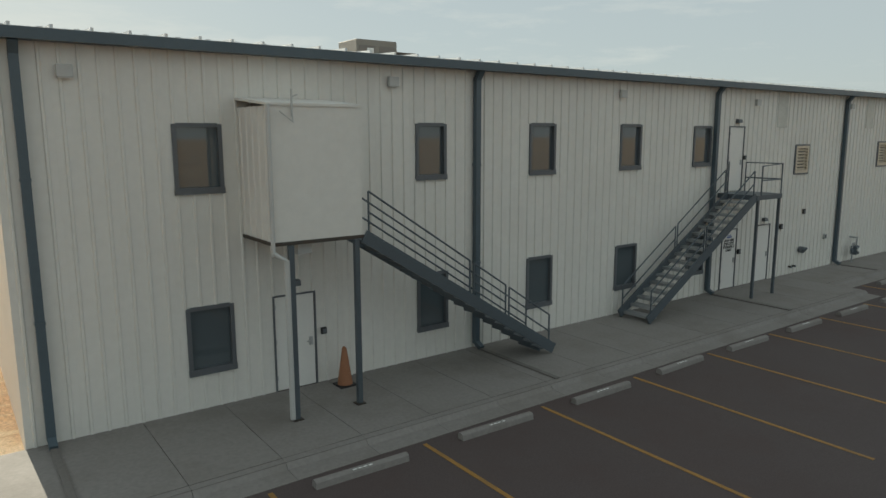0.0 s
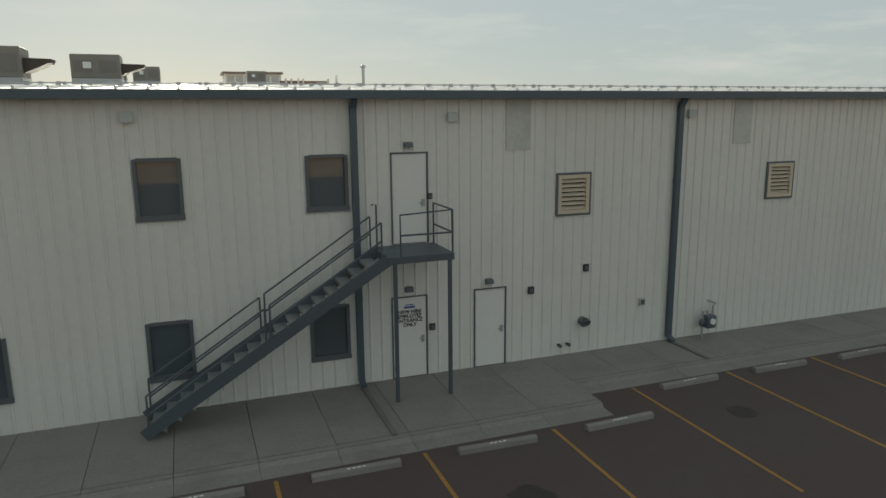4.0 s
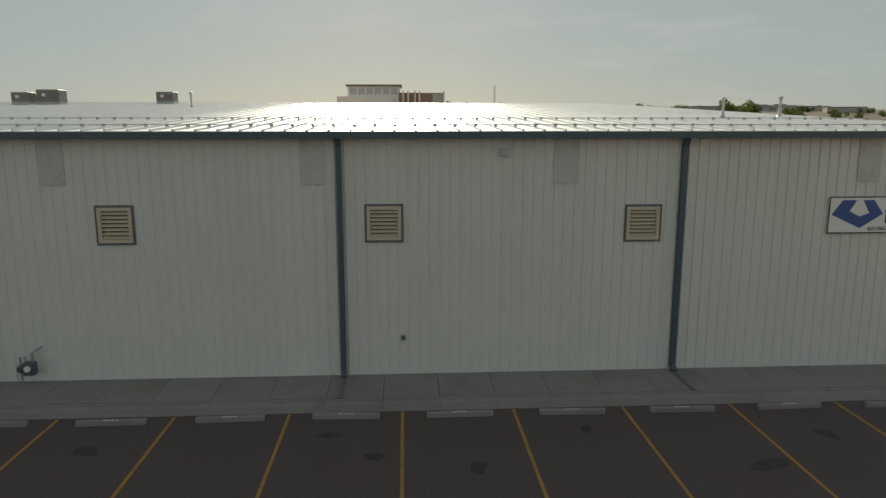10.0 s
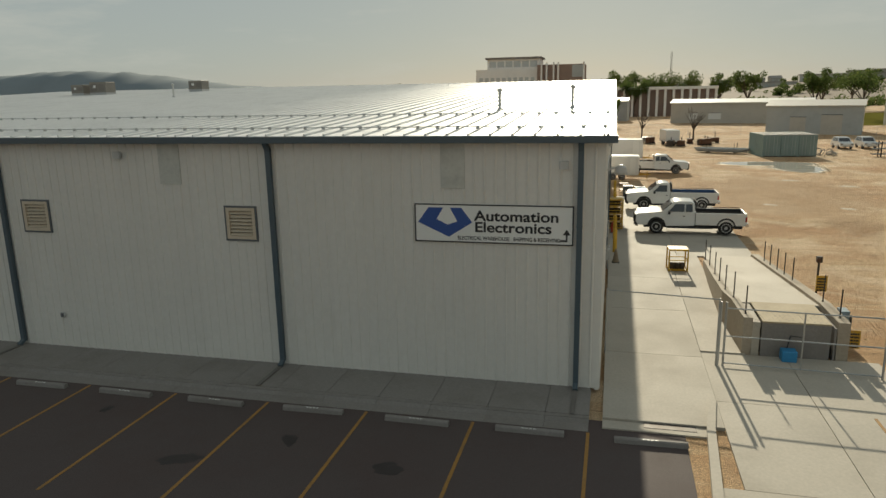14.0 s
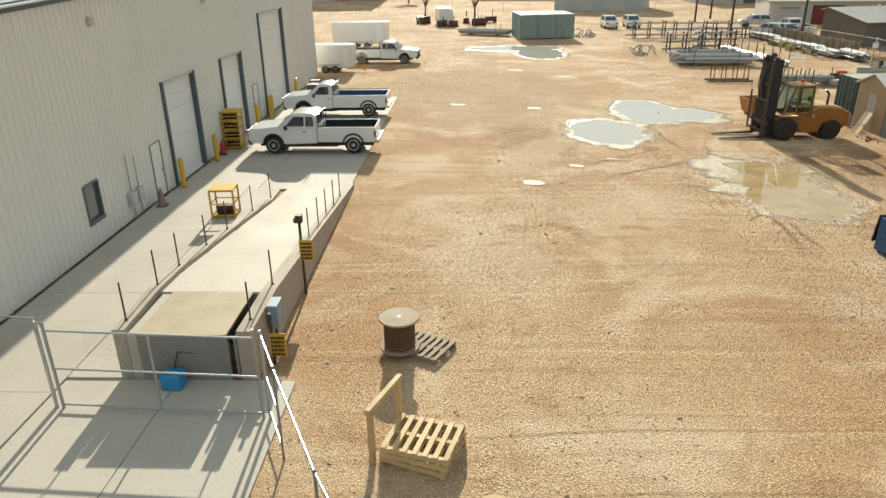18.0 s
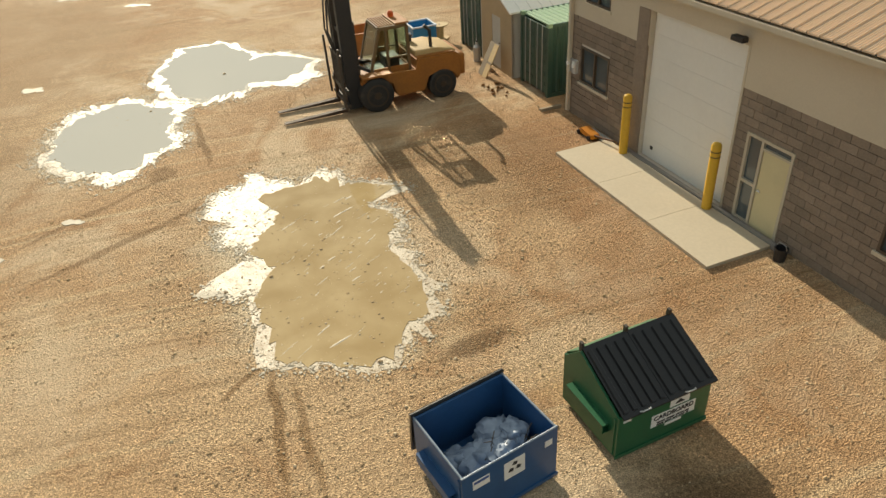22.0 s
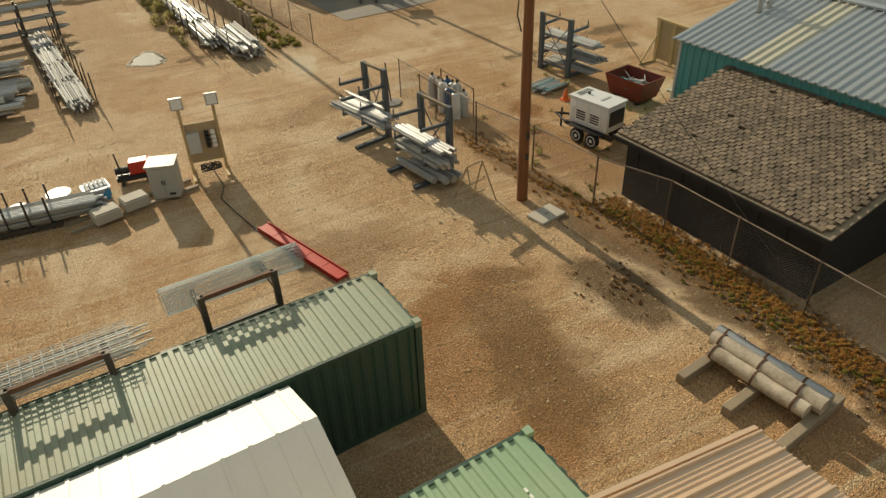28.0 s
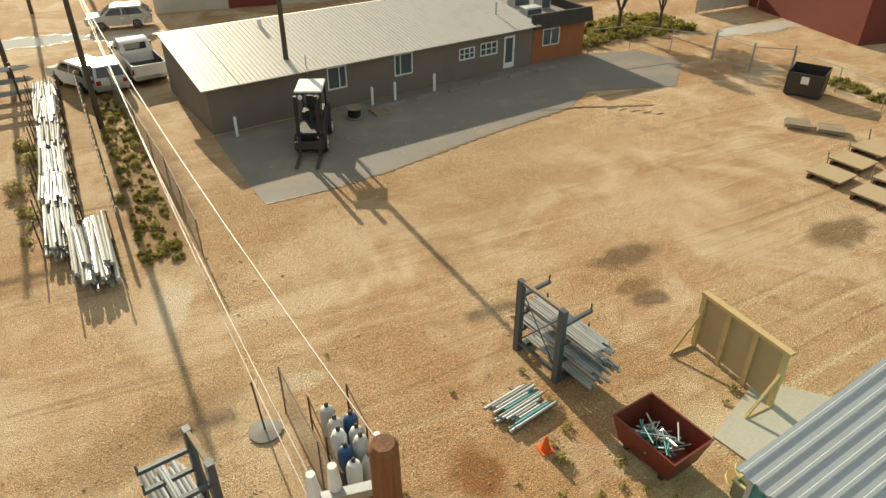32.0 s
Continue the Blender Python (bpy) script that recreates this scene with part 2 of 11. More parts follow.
def ground_material():
    """Tan gravel with sand, dirt and trodden patches, laid out in world metres."""
    mt = bpy.data.materials.new("gravel_ground")
    mt.use_nodes = True
    nt = mt.node_tree
    n, l = nt.nodes, nt.links
    bs = n["Principled BSDF"]
    bs.inputs["Roughness"].default_value = 0.9
    bs.inputs["Specular IOR Level"].default_value = 0.25
    geo = n.new("ShaderNodeNewGeometry")

    def noise_at(scale, detail, rough=0.6, distort=0.0):
        t = n.new("ShaderNodeTexNoise")
        t.inputs["Scale"].default_value, t.inputs["Detail"].default_value, t.inputs["Roughness"].default_value, t.inputs["Distortion"].default_value = scale, detail, rough, distort
        l.new(geo.outputs["Position"], t.inputs["Vector"])
        return t

    def ramp(src, a, b, c0=(0, 0, 0, 1), c1=(1, 1, 1, 1)):
        r = n.new("ShaderNodeValToRGB")
        r.color_ramp.elements[0].position, r.color_ramp.elements[1].position = a, b
        r.color_ramp.elements[0].color, r.color_ramp.elements[1].color = c0, c1
        l.new(src, r.inputs[0])
        return r.outputs[0]

    def mix(f, a, b):
        m = n.new("ShaderNodeMixRGB")
        l.new(f, m.inputs[0])
        for s, i in ((a, 1), (b, 2)):
            if isinstance(s, tuple):
                m.inputs[i].default_value = (*s, 1)
            else:
                l.new(s, m.inputs[i])
        return m.outputs[0]

    def streaks(turn, seed, scale=(0.07, 2.3, 1)):
        mp = n.new("ShaderNodeMapping")
        mp.inputs["Rotation"].default_value = (0, 0, radians(turn))
        mp.inputs["Scale"].default_value = scale
        mp.inputs["Location"].default_value = (seed, seed * 2, 0)
        warp = n.new("ShaderNodeVectorMath")
        warp.operation = "MULTIPLY_ADD"
        warp.inputs[1].default_value = (3.0, 3.0, 0)
        l.new(bend.outputs["Color"], warp.inputs[0])
        l.new(geo.outputs["Position"], warp.inputs[2])
        l.new(warp.outputs[0], mp.inputs["Vector"])
        t = n.new("ShaderNodeTexNoise")
        t.inputs["Scale"].default_value, t.inputs["Detail"].default_value = 1.0, 4
        l.new(mp.outputs[0], t.inputs["Vector"])
        return t

    bend = noise_at(0.05, 2)
    patch = noise_at(0.10, 5, 0.6, 0.4)
    sand = noise_at(0.22, 6, 0.62, 0.8)
    mid = noise_at(0.7, 6, 0.68, 0.6)
    fine = noise_at(15.0, 6, 0.78)
    base = mix(ramp(patch.outputs["Fac"], 0.38, 0.62), GRAVEL_A, GRAVEL_B)
    base = mix(ramp(mid.outputs["Fac"], 0.53, 0.72, c1=(0.8, 0.8, 0.8, 1)), base, GRAVEL_C)
    base = mix(ramp(sand.outputs["Fac"], 0.50, 0.64, c1=(0.85, 0.85, 0.85, 1)), base, (0.66, 0.50, 0.335))
    base = mix(ramp(streaks(62, 3.0).outputs["Fac"], 0.56, 0.70, c1=(0.35, 0.35, 0.35, 1)), base, (0.28, 0.175, 0.085))
    base = mix(ramp(streaks(115, 8.0).outputs["Fac"], 0.57, 0.68, c1=(0.45, 0.45, 0.45, 1)), base, (0.64, 0.50, 0.32))
    base = mix(ramp(streaks(78, 5.0, (0.05, 4.6, 1)).outputs["Fac"], 0.60, 0.70, c1=(0.5, 0.5, 0.5, 1)), base, (0.27, 0.165, 0.08))
    base = mix(ramp(streaks(38, 11.0, (0.06, 3.6, 1)).outputs["Fac"], 0.60, 0.72, c1=(0.5, 0.5, 0.5, 1)), base, (0.68, 0.55, 0.37))
    for x, y, rx, ry, a, tone, f in DAMP_SPOTS:
        off = n.new("ShaderNodeVectorMath")
        off.operation = "MULTIPLY_ADD"
        k = 0.75 * min(rx, ry) + 0.15
        off.inputs[1].default_value = (k * 2, k * 2, 0)
        l.new(mid.outputs["Color"], off.inputs[0])
        l.new(geo.outputs["Position"], off.inputs[2])
        mp = n.new("ShaderNodeMapping")
        mp.vector_type = "TEXTURE"
        mp.inputs["Location"].default_value = (x + k, y + k, 0)
        mp.inputs["Rotation"].default_value = (0, 0, radians(a))
        mp.inputs["Scale"].default_value = (rx, ry, 1000)
        l.new(off.outputs[0], mp.inputs["Vector"])
        ln = n.new("ShaderNodeVectorMath")
        ln.operation = "LENGTH"
        l.new(mp.outputs[0], ln.inputs[0])
        base = mix(ramp(ln.outputs["Value"], 0.6, 1.05, (f, f, f, 1), (0, 0, 0, 1)), base, tone)
    vor = n.new("ShaderNodeTexVoronoi")
    vor.inputs["Scale"].default_value = 38.0
    l.new(geo.outputs["Position"], vor.inputs["Vector"])
    stone = mix(ramp(vor.outputs["Color"], 0.15, 0.95), (0.38, 0.36, 0.33), (1.7, 1.68, 1.6))
    mul = n.new("ShaderNodeMixRGB")
    mul.blend_type = "MULTIPLY"
    l.new(ramp(sand.outputs["Fac"], 0.42, 0.60, (0.50, 0.50, 0.50, 1), (0.06, 0.06, 0.06, 1)), mul.inputs[0])
    l.new(base, mul.inputs[1])
    l.new(stone, mul.inputs[2])
    mul2 = n.new("ShaderNodeMixRGB")
    mul2.blend_type = "MULTIPLY"
    l.new(ramp(sand.outputs["Fac"], 0.42, 0.62, (0.85, 0.85, 0.85, 1), (0.5, 0.5, 0.5, 1)), mul2.inputs[0])
    l.new(mul.outputs[0], mul2.inputs[1])
    l.new(ramp(fine.outputs["Fac"], 0.3, 0.7, (0.32, 0.31, 0.29, 1), (1.6, 1.6, 1.58, 1)), mul2.inputs[2])
    grit = noise_at(42.0, 3, 0.7)
    mul3 = n.new("ShaderNodeMixRGB")
    mul3.blend_type = "MULTIPLY"
    mul3.inputs[0].default_value = 0.85
    l.new(mul2.outputs[0], mul3.inputs[1])
    l.new(ramp(grit.outputs["Fac"], 0.32, 0.68, (0.36, 0.36, 0.36, 1), (1.6, 1.6, 1.6, 1)), mul3.inputs[2])
    l.new(mul3.outputs[0], bs.inputs["Base Color"])
    add = n.new("ShaderNodeMath")
    add.operation = "MULTIPLY_ADD"
    add.inputs[1].default_value = 0.9
    l.new(vor.outputs["Distance"], add.inputs[0])
    l.new(fine.outputs["Fac"], add.inputs[2])
    lump = noise_at(3.4, 5, 0.6)
    add3 = n.new("ShaderNodeMath")
    add3.operation = "MULTIPLY_ADD"
    add3.inputs[1].default_value = 0.75
    l.new(lump.outputs["Fac"], add3.inputs[0])
    l.new(add.outputs[0], add3.inputs[2])
    add2 = n.new("ShaderNodeMath")
    add2.operation = "MULTIPLY_ADD"
    add2.inputs[1].default_value = 2.2
    l.new(mid.outputs["Fac"], add2.inputs[0])
    l.new(add3.outputs[0], add2.inputs[2])
    bp = n.new("ShaderNodeBump")
    bp.inputs["Strength"].default_value, bp.inputs["Distance"].default_value = 0.75, 0.05
    l.new(add2.outputs[0], bp.inputs["Height"])
    l.new(bp.outputs[0], bs.inputs["Normal"])
    return mt


def glass_material(name, tint=(0.08, 0.10, 0.11)):
    mt = bpy.data.materials.new(name)
    mt.use_nodes = True
    bs = mt.node_tree.nodes["Principled BSDF"]
    bs.inputs["Base Color"].default_value = (*tint, 1)
    bs.inputs["Roughness"].default_value = 0.03
    bs.inputs["Specular IOR Level"].default_value = 0.9
    return mt


PALE, TRODDEN = (0.66, 0.55, 0.40), (0.42, 0.272, 0.15)
DIRT, MUD, RUSTY, SAND = (0.23, 0.13, 0.057), (0.13, 0.08, 0.04), (0.29, 0.125, 0.045), (0.64, 0.48, 0.325)
DAMP_SPOTS = [
    (117.8, 52.0, 0.7, 1.7, -15, PALE, 0.8), (120.6, 46.8, 0.7, 0.45, 10, PALE, 0.7),
    (92.2, 13.3, 0.13, 1.7, 0, DIRT, 0.75), (92.65, 12.9, 0.11, 1.6, 3, DIRT, 0.6), (91.65, 14.6, 0.1, 0.6, -50, DIRT, 0.7), (91.55, 26.4, 0.14, 2.3, 5, DIRT, 0.7), (96.2, 13.95, 0.9, 0.35, 8, MUD, 0.7), (100.6, 13.0, 3.2, 4.6, 0, RUSTY, 0.35), (101.2, 19.8, 2.6, 4.0, 0, RUSTY, 0.5), (87.5, 16.0, 3.5, 1.6, 35, SAND, 0.5), (96.8, 17.3, 1.6, 1.3, 30, SAND, 0.55),
    (114.9, 33.0, 2.2, 1.0, 15, RUSTY, 0.7), (115.6, 31.6, 1.3, 1.8, 0, DIRT, 0.75), (115.2, 30.2, 0.8, 1.6, 25, DIRT, 0.9), (116.6, 33.2, 1.2, 0.5, -20, DIRT, 0.8), (114.2, 28.2, 1.6, 1.0, 10, RUSTY, 0.7), (118.7, 30.4, 0.9, 1.2, 20, MUD, 0.85), (120.5, 29.8, 0.7, 3.0, 4, MUD, 0.8), (119.9, 33.6, 0.45, 2.6, 5, MUD, 0.8), (120.9, 24.0, 0.8, 4.0, 0, MUD, 0.7),
    
    (88.75, 28.3, 2.5, 4.0, -15, PALE, 0.75), (92.2, 33.6, 2.5, 4.4, 0, PALE, 0.75), (94.5, 32.6, 2.6, 2.4, 0, PALE, 0.7), (93.4, 20.0, 2.6, 3.4, 0, PALE, 0.75), (93.9, 16.9, 2.6, 3.0, 10, PALE, 0.7), (87.0, 64.0, 6.0, 5.0, 0, PALE, 0.6),
    (98.8, 14.5, 4.0, 3.0, 20, RUSTY, 0.2), (94.5, 8.5, 4.5, 2.5, 30, SAND, 0.35), (97.6, 13.2, 1.6, 0.9, 10, SAND, 0.6), (82.0, 42.0, 9.0, 14.0, 0, TRODDEN, 0.75), (106.0, 62.0, 9.0, 12.0, 0, TRODDEN, 0.6), (128.0, 58.0, 12.0, 8.0, 0, TRODDEN, 0.55), (84.5, 27.0, 2.6, 5.0, 15, DIRT, 0.35), (89.5, 21.0, 0.16, 3.5, -62, DIRT, 0.6), (88.6, 23.0, 0.14, 3.0, -55, DIRT, 0.55), (90.3, 24.6, 0.5, 0.7, 0, DIRT, 0.6), (97.2, 9.0, 2.6, 1.1, 5, MUD, 0.75), (113.5, 36.5, 2.5, 1.6, 0, DIRT, 0.5), (116.5, 46.5, 3.0, 1.0, 20, DIRT, 0.4), (122.5, 38.0, 1.3, 4.0, 0, RUSTY, 0.45),  # x, y, half length, half width, turn, colour, strength
    (132.8, 47.9, 1.7, 0.8, 10, MUD, 0.75), (131.8, 46.3, 1.0, 0.5, 0, DIRT, 0.75), (131.8, 45.5, 0.9, 0.55, 0, MUD, 0.75), (141.1, 45.6, 1.9, 1.0, 10, MUD, 0.7), 
    (123.4, 41.8, 0.7, 1.1, 0, RUSTY, 0.9), (113.0, 31.6, 1.7, 3.0, 20, RUSTY, 0.55), (115.3, 29.6, 1.6, 2.4, 0, DIRT, 0.8), 
    (120.4, 36.0, 0.7, 9.5, 4, DIRT, 0.85), (121.2, 27.0, 1.1, 8.5, 0, MUD, 0.75), (118.8, 31.5, 1.0, 1.6, 25, MUD, 0.85), 
    (97.5, 22.3, 1.8, 1.0, 0, DIRT, 0.7), (84.5, 24.0, 5.0, 1.6, 60, SAND, 0.6), (82.0, 10.5, 2.6, 4.0, 20, SAND, 0.55), 
    (118.2, 62.0, 1.6, 9.0, 0, DIRT, 0.7), (110.0, 47.0, 2.5, 5.0, 30, SAND, 0.5), (136.0, 50.5, 5.0, 2.2, 10, SAND, 0.55), (124.0, 53.5, 4.0, 2.0, 20, SAND, 0.5), (99.6, 20.3, 2.4, 3.4, 0, DIRT, 0.45), 
]
GRAVEL_A, GRAVEL_B, GRAVEL_C = (0.47, 0.277, 0.142), (0.58, 0.402, 0.245), (0.36, 0.195, 0.095)
M_GROUND = ground_material()
M_SIDING = material("white_metal_siding", (0.71, 0.69, 0.64), 0.42, 0, 0.05, 6, 0.5, 0.25, (0.60, 0.58, 0.52), 0.03, 0.015)
M_ROOF = material("galvalume_roof", (0.74, 0.75, 0.75), 0.52, 0.55, 0.06, 8, 0.4, 0.2, None, 0.05)
M_TRIM = material("dark_teal_trim", (0.075, 0.105, 0.125), 0.4, 0, 0.1, 20, 1, 0.15, None, 0.03)
M_STEEL = material("painted_blue_grey_steel", (0.085, 0.105, 0.12), 0.45, 0.1, 0.12, 20, 1.5, 0.2, None, 0.05)
M_WINFRAME = material("dark_grey_window_frame", (0.115, 0.125, 0.135), 0.45, 0.1, 0.08, 20, 1, 0.1)
M_GLASS = glass_material("dark_window_glass")
M_DOORPAINT = material("white_door_paint", (0.74, 0.73, 0.69), 0.4, 0, 0.03, 10, 0.8, 0.12, (0.5, 0.49, 0.45), 0.02)
M_DARK = material("black_plastic", (0.02, 0.02, 0.022), 0.5, 0, 0.2, 40, 2, 0.1)
M_RUBBER = material("tyre_rubber", (0.022, 0.021, 0.02), 0.75, 0, 0.2, 60, 3, 0.4, (0.11, 0.085, 0.06), 0.3)
M_CONC = material("pale_concrete", (0.47, 0.425, 0.355), 0.8, 0, 0.12, 14, 0.5, 0.35, (0.33, 0.29, 0.24), 0.12)
M_SLAB = material("warm_beige_concrete", (0.55, 0.465, 0.345), 0.8, 0, 0.08, 14, 0.5, 0.35, (0.45, 0.37, 0.27), 0.08)
M_DRAIN = material("stained_drain_channel", (0.17, 0.155, 0.14), 0.8, 0, 0.15, 14, 1, 0.3)
# ramp walls: dirt plus the shade on their sides, both in the colour
M_OLDCONC = material("old_stained_shaded_concrete", (0.40, 0.34, 0.265), 0.85, 0, 0.15, 14, 0.7, 0.5, (0.25, 0.20, 0.15), 0.15)
M_WALK = material("weathered_concrete", (0.24, 0.222, 0.205), 0.8, 0, 0.15, 14, 0.5, 0.65, (0.17, 0.15, 0.13), 0.15)
M_ASPHALT = material("worn_asphalt", (0.089, 0.067, 0.063), 0.85, 0, 0.3, 40, 0.3, 0.8, (0.082, 0.055, 0.050), 0.4)
M_ASPHALT2 = material("grey_dusty_asphalt", (0.20, 0.18, 0.155), 0.85, 0, 0.2, 30, 0.3, 0.6, (0.36, 0.28, 0.19), 0.3)
M_LINE = material("worn_orange_line_paint", (0.36, 0.185, 0.04), 0.7, 0, 0.2, 25, 2.0, 0.55, (0.12, 0.09, 0.06), 0.1)
M_LOUVRE = material("tan_louvre_paint", (0.60, 0.51, 0.39), 0.5, 0, 0.05)
M_LIGHTGREY = material("light_grey_paint", (0.5, 0.5, 0.48), 0.5, 0, 0.06)
M_WHITE = material("white_vehicle_paint", (0.74, 0.74, 0.72), 0.22, 0, 0.03, 10, 1, 0.1, (0.5, 0.45, 0.37), 0.0, 0, 0.5, 0.4)
M_SIGN = material("white_sign_board", (0.78, 0.78, 0.75), 0.4, 0, 0.02, 10, 0.6, 0.08, None, 0)
M_BLUE = material("sign_blue", (0.035, 0.09, 0.30), 0.4, 0, 0.03, 10, 1, 0.05, None, 0)
M_INK = material("black_sign_ink", (0.02, 0.02, 0.022), 0.5, 0, 0.05, 10, 1, 0.05, None, 0)
M_YELLOW = material("safety_yellow", (0.62, 0.36, 0.03), 0.45, 0, 0.08, 15, 1.5, 0.2, None, 0.03)
M_CATYELLOW = material("faded_machine_yellow", (0.46, 0.20, 0.028), 0.5, 0, 0.1, 15, 1.5, 0.35, (0.22, 0.13, 0.05), 0.05)
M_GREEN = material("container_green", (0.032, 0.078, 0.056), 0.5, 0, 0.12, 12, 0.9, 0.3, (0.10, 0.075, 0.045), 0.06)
# roof sheet and corner castings, much paler than the container walls
M_GREENTOP = material("paler_green_roof", (0.30, 0.34, 0.25), 0.55, 0, 0.1, 12, 0.6, 0.35, (0.36, 0.28, 0.17), 0.06)
M_DGREEN = material("dumpster_green", (0.018, 0.115, 0.05), 0.4, 0, 0.1, 12, 1.2, 0.25, None, 0.05)
M_DBLUE = material("dumpster_blue", (0.02, 0.085, 0.21), 0.4, 0, 0.1, 12, 1.2, 0.3, None, 0.05)
M_LIGHTBLUE = material("plastic_bin_blue", (0.03, 0.25, 0.50), 0.4, 0, 0.1, 12, 1.5, 0.2)
M_WOOD = material("new_pale_timber", (0.58, 0.41, 0.20), 0.7, 0, 0.18, 25, 2.0, 0.3, None, 0.15, 0.12)
M_OLDWOOD = material("weathered_timber", (0.32, 0.25, 0.17), 0.8, 0, 0.2, 25, 2.0, 0.4, None, 0.2, 0.15)
M_POLE = material("creosoted_pole_wood", (0.235, 0.09, 0.033), 0.75, 0, 0.45, 30, 4.0, 0.75, (0.075, 0.03, 0.015), 0.5, stretch=(1, 1, 0.035))
M_GALV = material("galvanised_steel", (0.46, 0.47, 0.47), 0.42, 0.75, 0.12, 25, 3.0, 0.25, None, 0.05, 0.1)
M_PIPE = material("pale_conduit_pipe", (0.38, 0.375, 0.35), 0.65, 0.1, 0.1, 25, 2.0, 0.4, None, 0.03, 0.4, 0.3)
M_RUST = material("rusty_steel", (0.14, 0.065, 0.035), 0.75, 0.2, 0.3, 20, 2.0, 0.5, (0.05, 0.03, 0.02), 0.2)
M_DARKSTEEL = material("dark_weathered_steel", (0.075, 0.065, 0.055), 0.6, 0.4, 0.2, 20, 2.0, 0.4, (0.13, 0.07, 0.035), 0.1)
M_RED = material("red_paint", (0.50, 0.035, 0.02), 0.4, 0, 0.1, 15, 2, 0.25)
M_ORANGE = material("orange_plastic", (0.7, 0.12, 0.02), 0.5, 0, 0.08)
M_BROWNROOF = material("brown_metal_roof", (0.74, 0.53, 0.36), 0.3, 0.2, 0.06, 8, 0.5, 0.15, None, 0.04)
M_CMU = material("brown_split_face_block", (0.25, 0.195, 0.15), 0.9, 0, 0.2, 30, 2.5, 0.3, None, 0.35, 0.14)
M_CMUS = material("brown_split_face_blocks", (0.25, 0.195, 0.15), 0.9, 0, 0.2, 30, 2.5, 0.3, None, 0.35, 0.14, island=True)
M_MORTAR = material("grey_mortar", (0.60, 0.53, 0.44), 0.9, 0, 0.1, 30, 1, 0.2)
M_STUCCO = material("cream_stucco", (0.56, 0.49, 0.38), 0.85, 0, 0.05, 30, 0.6, 0.15, None, 0.2)
M_TANPANEL = material("tan_panel", (0.44, 0.325, 0.19), 0.7, 0, 0.06, 20, 0.8, 0.2)
M_CREAM = material("pale_yellow_door", (0.60, 0.53, 0.32), 0.5, 0, 0.04)
M_WHITEROOF = material("white_membrane_roof", (0.80, 0.78, 0.72), 0.5, 0, 0.03, 12, 0.7, 0.15, (0.6, 0.55, 0.45), 0.03)
M_SHEDWALL = material("pale_grey_shed_wall", (0.52, 0.49, 0.43), 0.7, 0, 0.04, 12, 0.7, 0.2)
M_TEAL = material("teal_metal_siding", (0.07, 0.32, 0.32), 0.45, 0.1, 0.08, 10, 0.8, 0.25, (0.12, 0.25, 0.22), 0.04)
M_BLUEROOF = material("blue_grey_metal_roof", (0.42, 0.46, 0.48), 0.38, 0.5, 0.08, 8, 0.5, 0.25, (0.42, 0.38, 0.28), 0.05)
M_SHINGLE = material("weathered_shingle", (0.20, 0.148, 0.10), 0.9, 0, 0.4, 16, 1.1, 0.7, (0.075, 0.055, 0.038), 0.6, 0.32)
M_SHINGLES = material("weathered_shingle_mix", (0.20, 0.148, 0.10), 0.9, 0, 0.4, 16, 1.1, 0.7, (0.075, 0.055, 0.038), 0.6, 0.32, island=True)
# near-black base carries the deep shade on the shed walls
M_BLACKWALL = material("shade_dark_boards", (0.024, 0.02, 0.018), 0.85, 0, 0.3, 20, 1.5, 0.3, (0.08, 0.06, 0.045), 0.2)
M_MUDWATER = bpy.data.materials.new("muddy_water")
M_MUDWATER.use_nodes = True
_b = M_MUDWATER.node_tree.nodes["Principled BSDF"]
_b.inputs["Base Color"].default_value, _b.inputs["Roughness"].default_value, _b.inputs["Specular IOR Level"].default_value = (0.50, 0.335, 0.15, 1), 0.035, 0.45
_v = M_MUDWATER.node_tree.nodes.new("ShaderNodeTexNoise")
_v.inputs["Scale"].default_value, _v.inputs["Detail"].default_value, _v.inputs["Distortion"].default_value = 0.9, 6, 0.3
_r = M_MUDWATER.node_tree.nodes.new("ShaderNodeValToRGB")
_r.color_ramp.elements[0].position, _r.color_ramp.elements[1].position = 0.35, 0.65
_r.color_ramp.elements[0].color, _r.color_ramp.elements[1].color = (0.40, 0.28, 0.135, 1), (0.50, 0.37, 0.20, 1)
M_MUDWATER.node_tree.links.new(M_MUDWATER.node_tree.nodes.new("ShaderNodeNewGeometry").outputs["Position"], _v.inputs["Vector"])
M_MUDWATER.node_tree.links.new(_v.outputs["Fac"], _r.inputs[0])
M_MUDWATER.node_tree.links.new(_r.outputs[0], _b.inputs["Base Color"])
_t = M_MUDWATER.node_tree.nodes.new("ShaderNodeTexNoise")
_t.inputs["Scale"].default_value = 14
_p = M_MUDWATER.node_tree.nodes.new("ShaderNodeBump")
_p.inputs["Strength"].default_value, _p.inputs["Distance"].default_value = 0.05, 0.005
M_MUDWATER.node_tree.links.new(_t.outputs["Fac"], _p.inputs["Height"])
M_MUDWATER.node_tree.links.new(_p.outputs[0], _b.inputs["Normal"])
M_SILT = material("pale_damp_silt", (0.60, 0.52, 0.40), 0.7, 0, 0.15, 12, 1.2, 0.4, (0.36, 0.26, 0.15), 0.3)
M_WETSILT = material("wet_pale_silt", (0.58, 0.48, 0.35), 0.52, 0, 0.4, 30, 3.2, 1.0, (0.30, 0.20, 0.11), 1.0, spec=0.45)
M_DULLZINC = material("dull_zinc_mesh", (0.36, 0.38, 0.36), 0.6, 0.1, 0.15, 20, 2, 0.3, None, 0.05, spec=0.3)
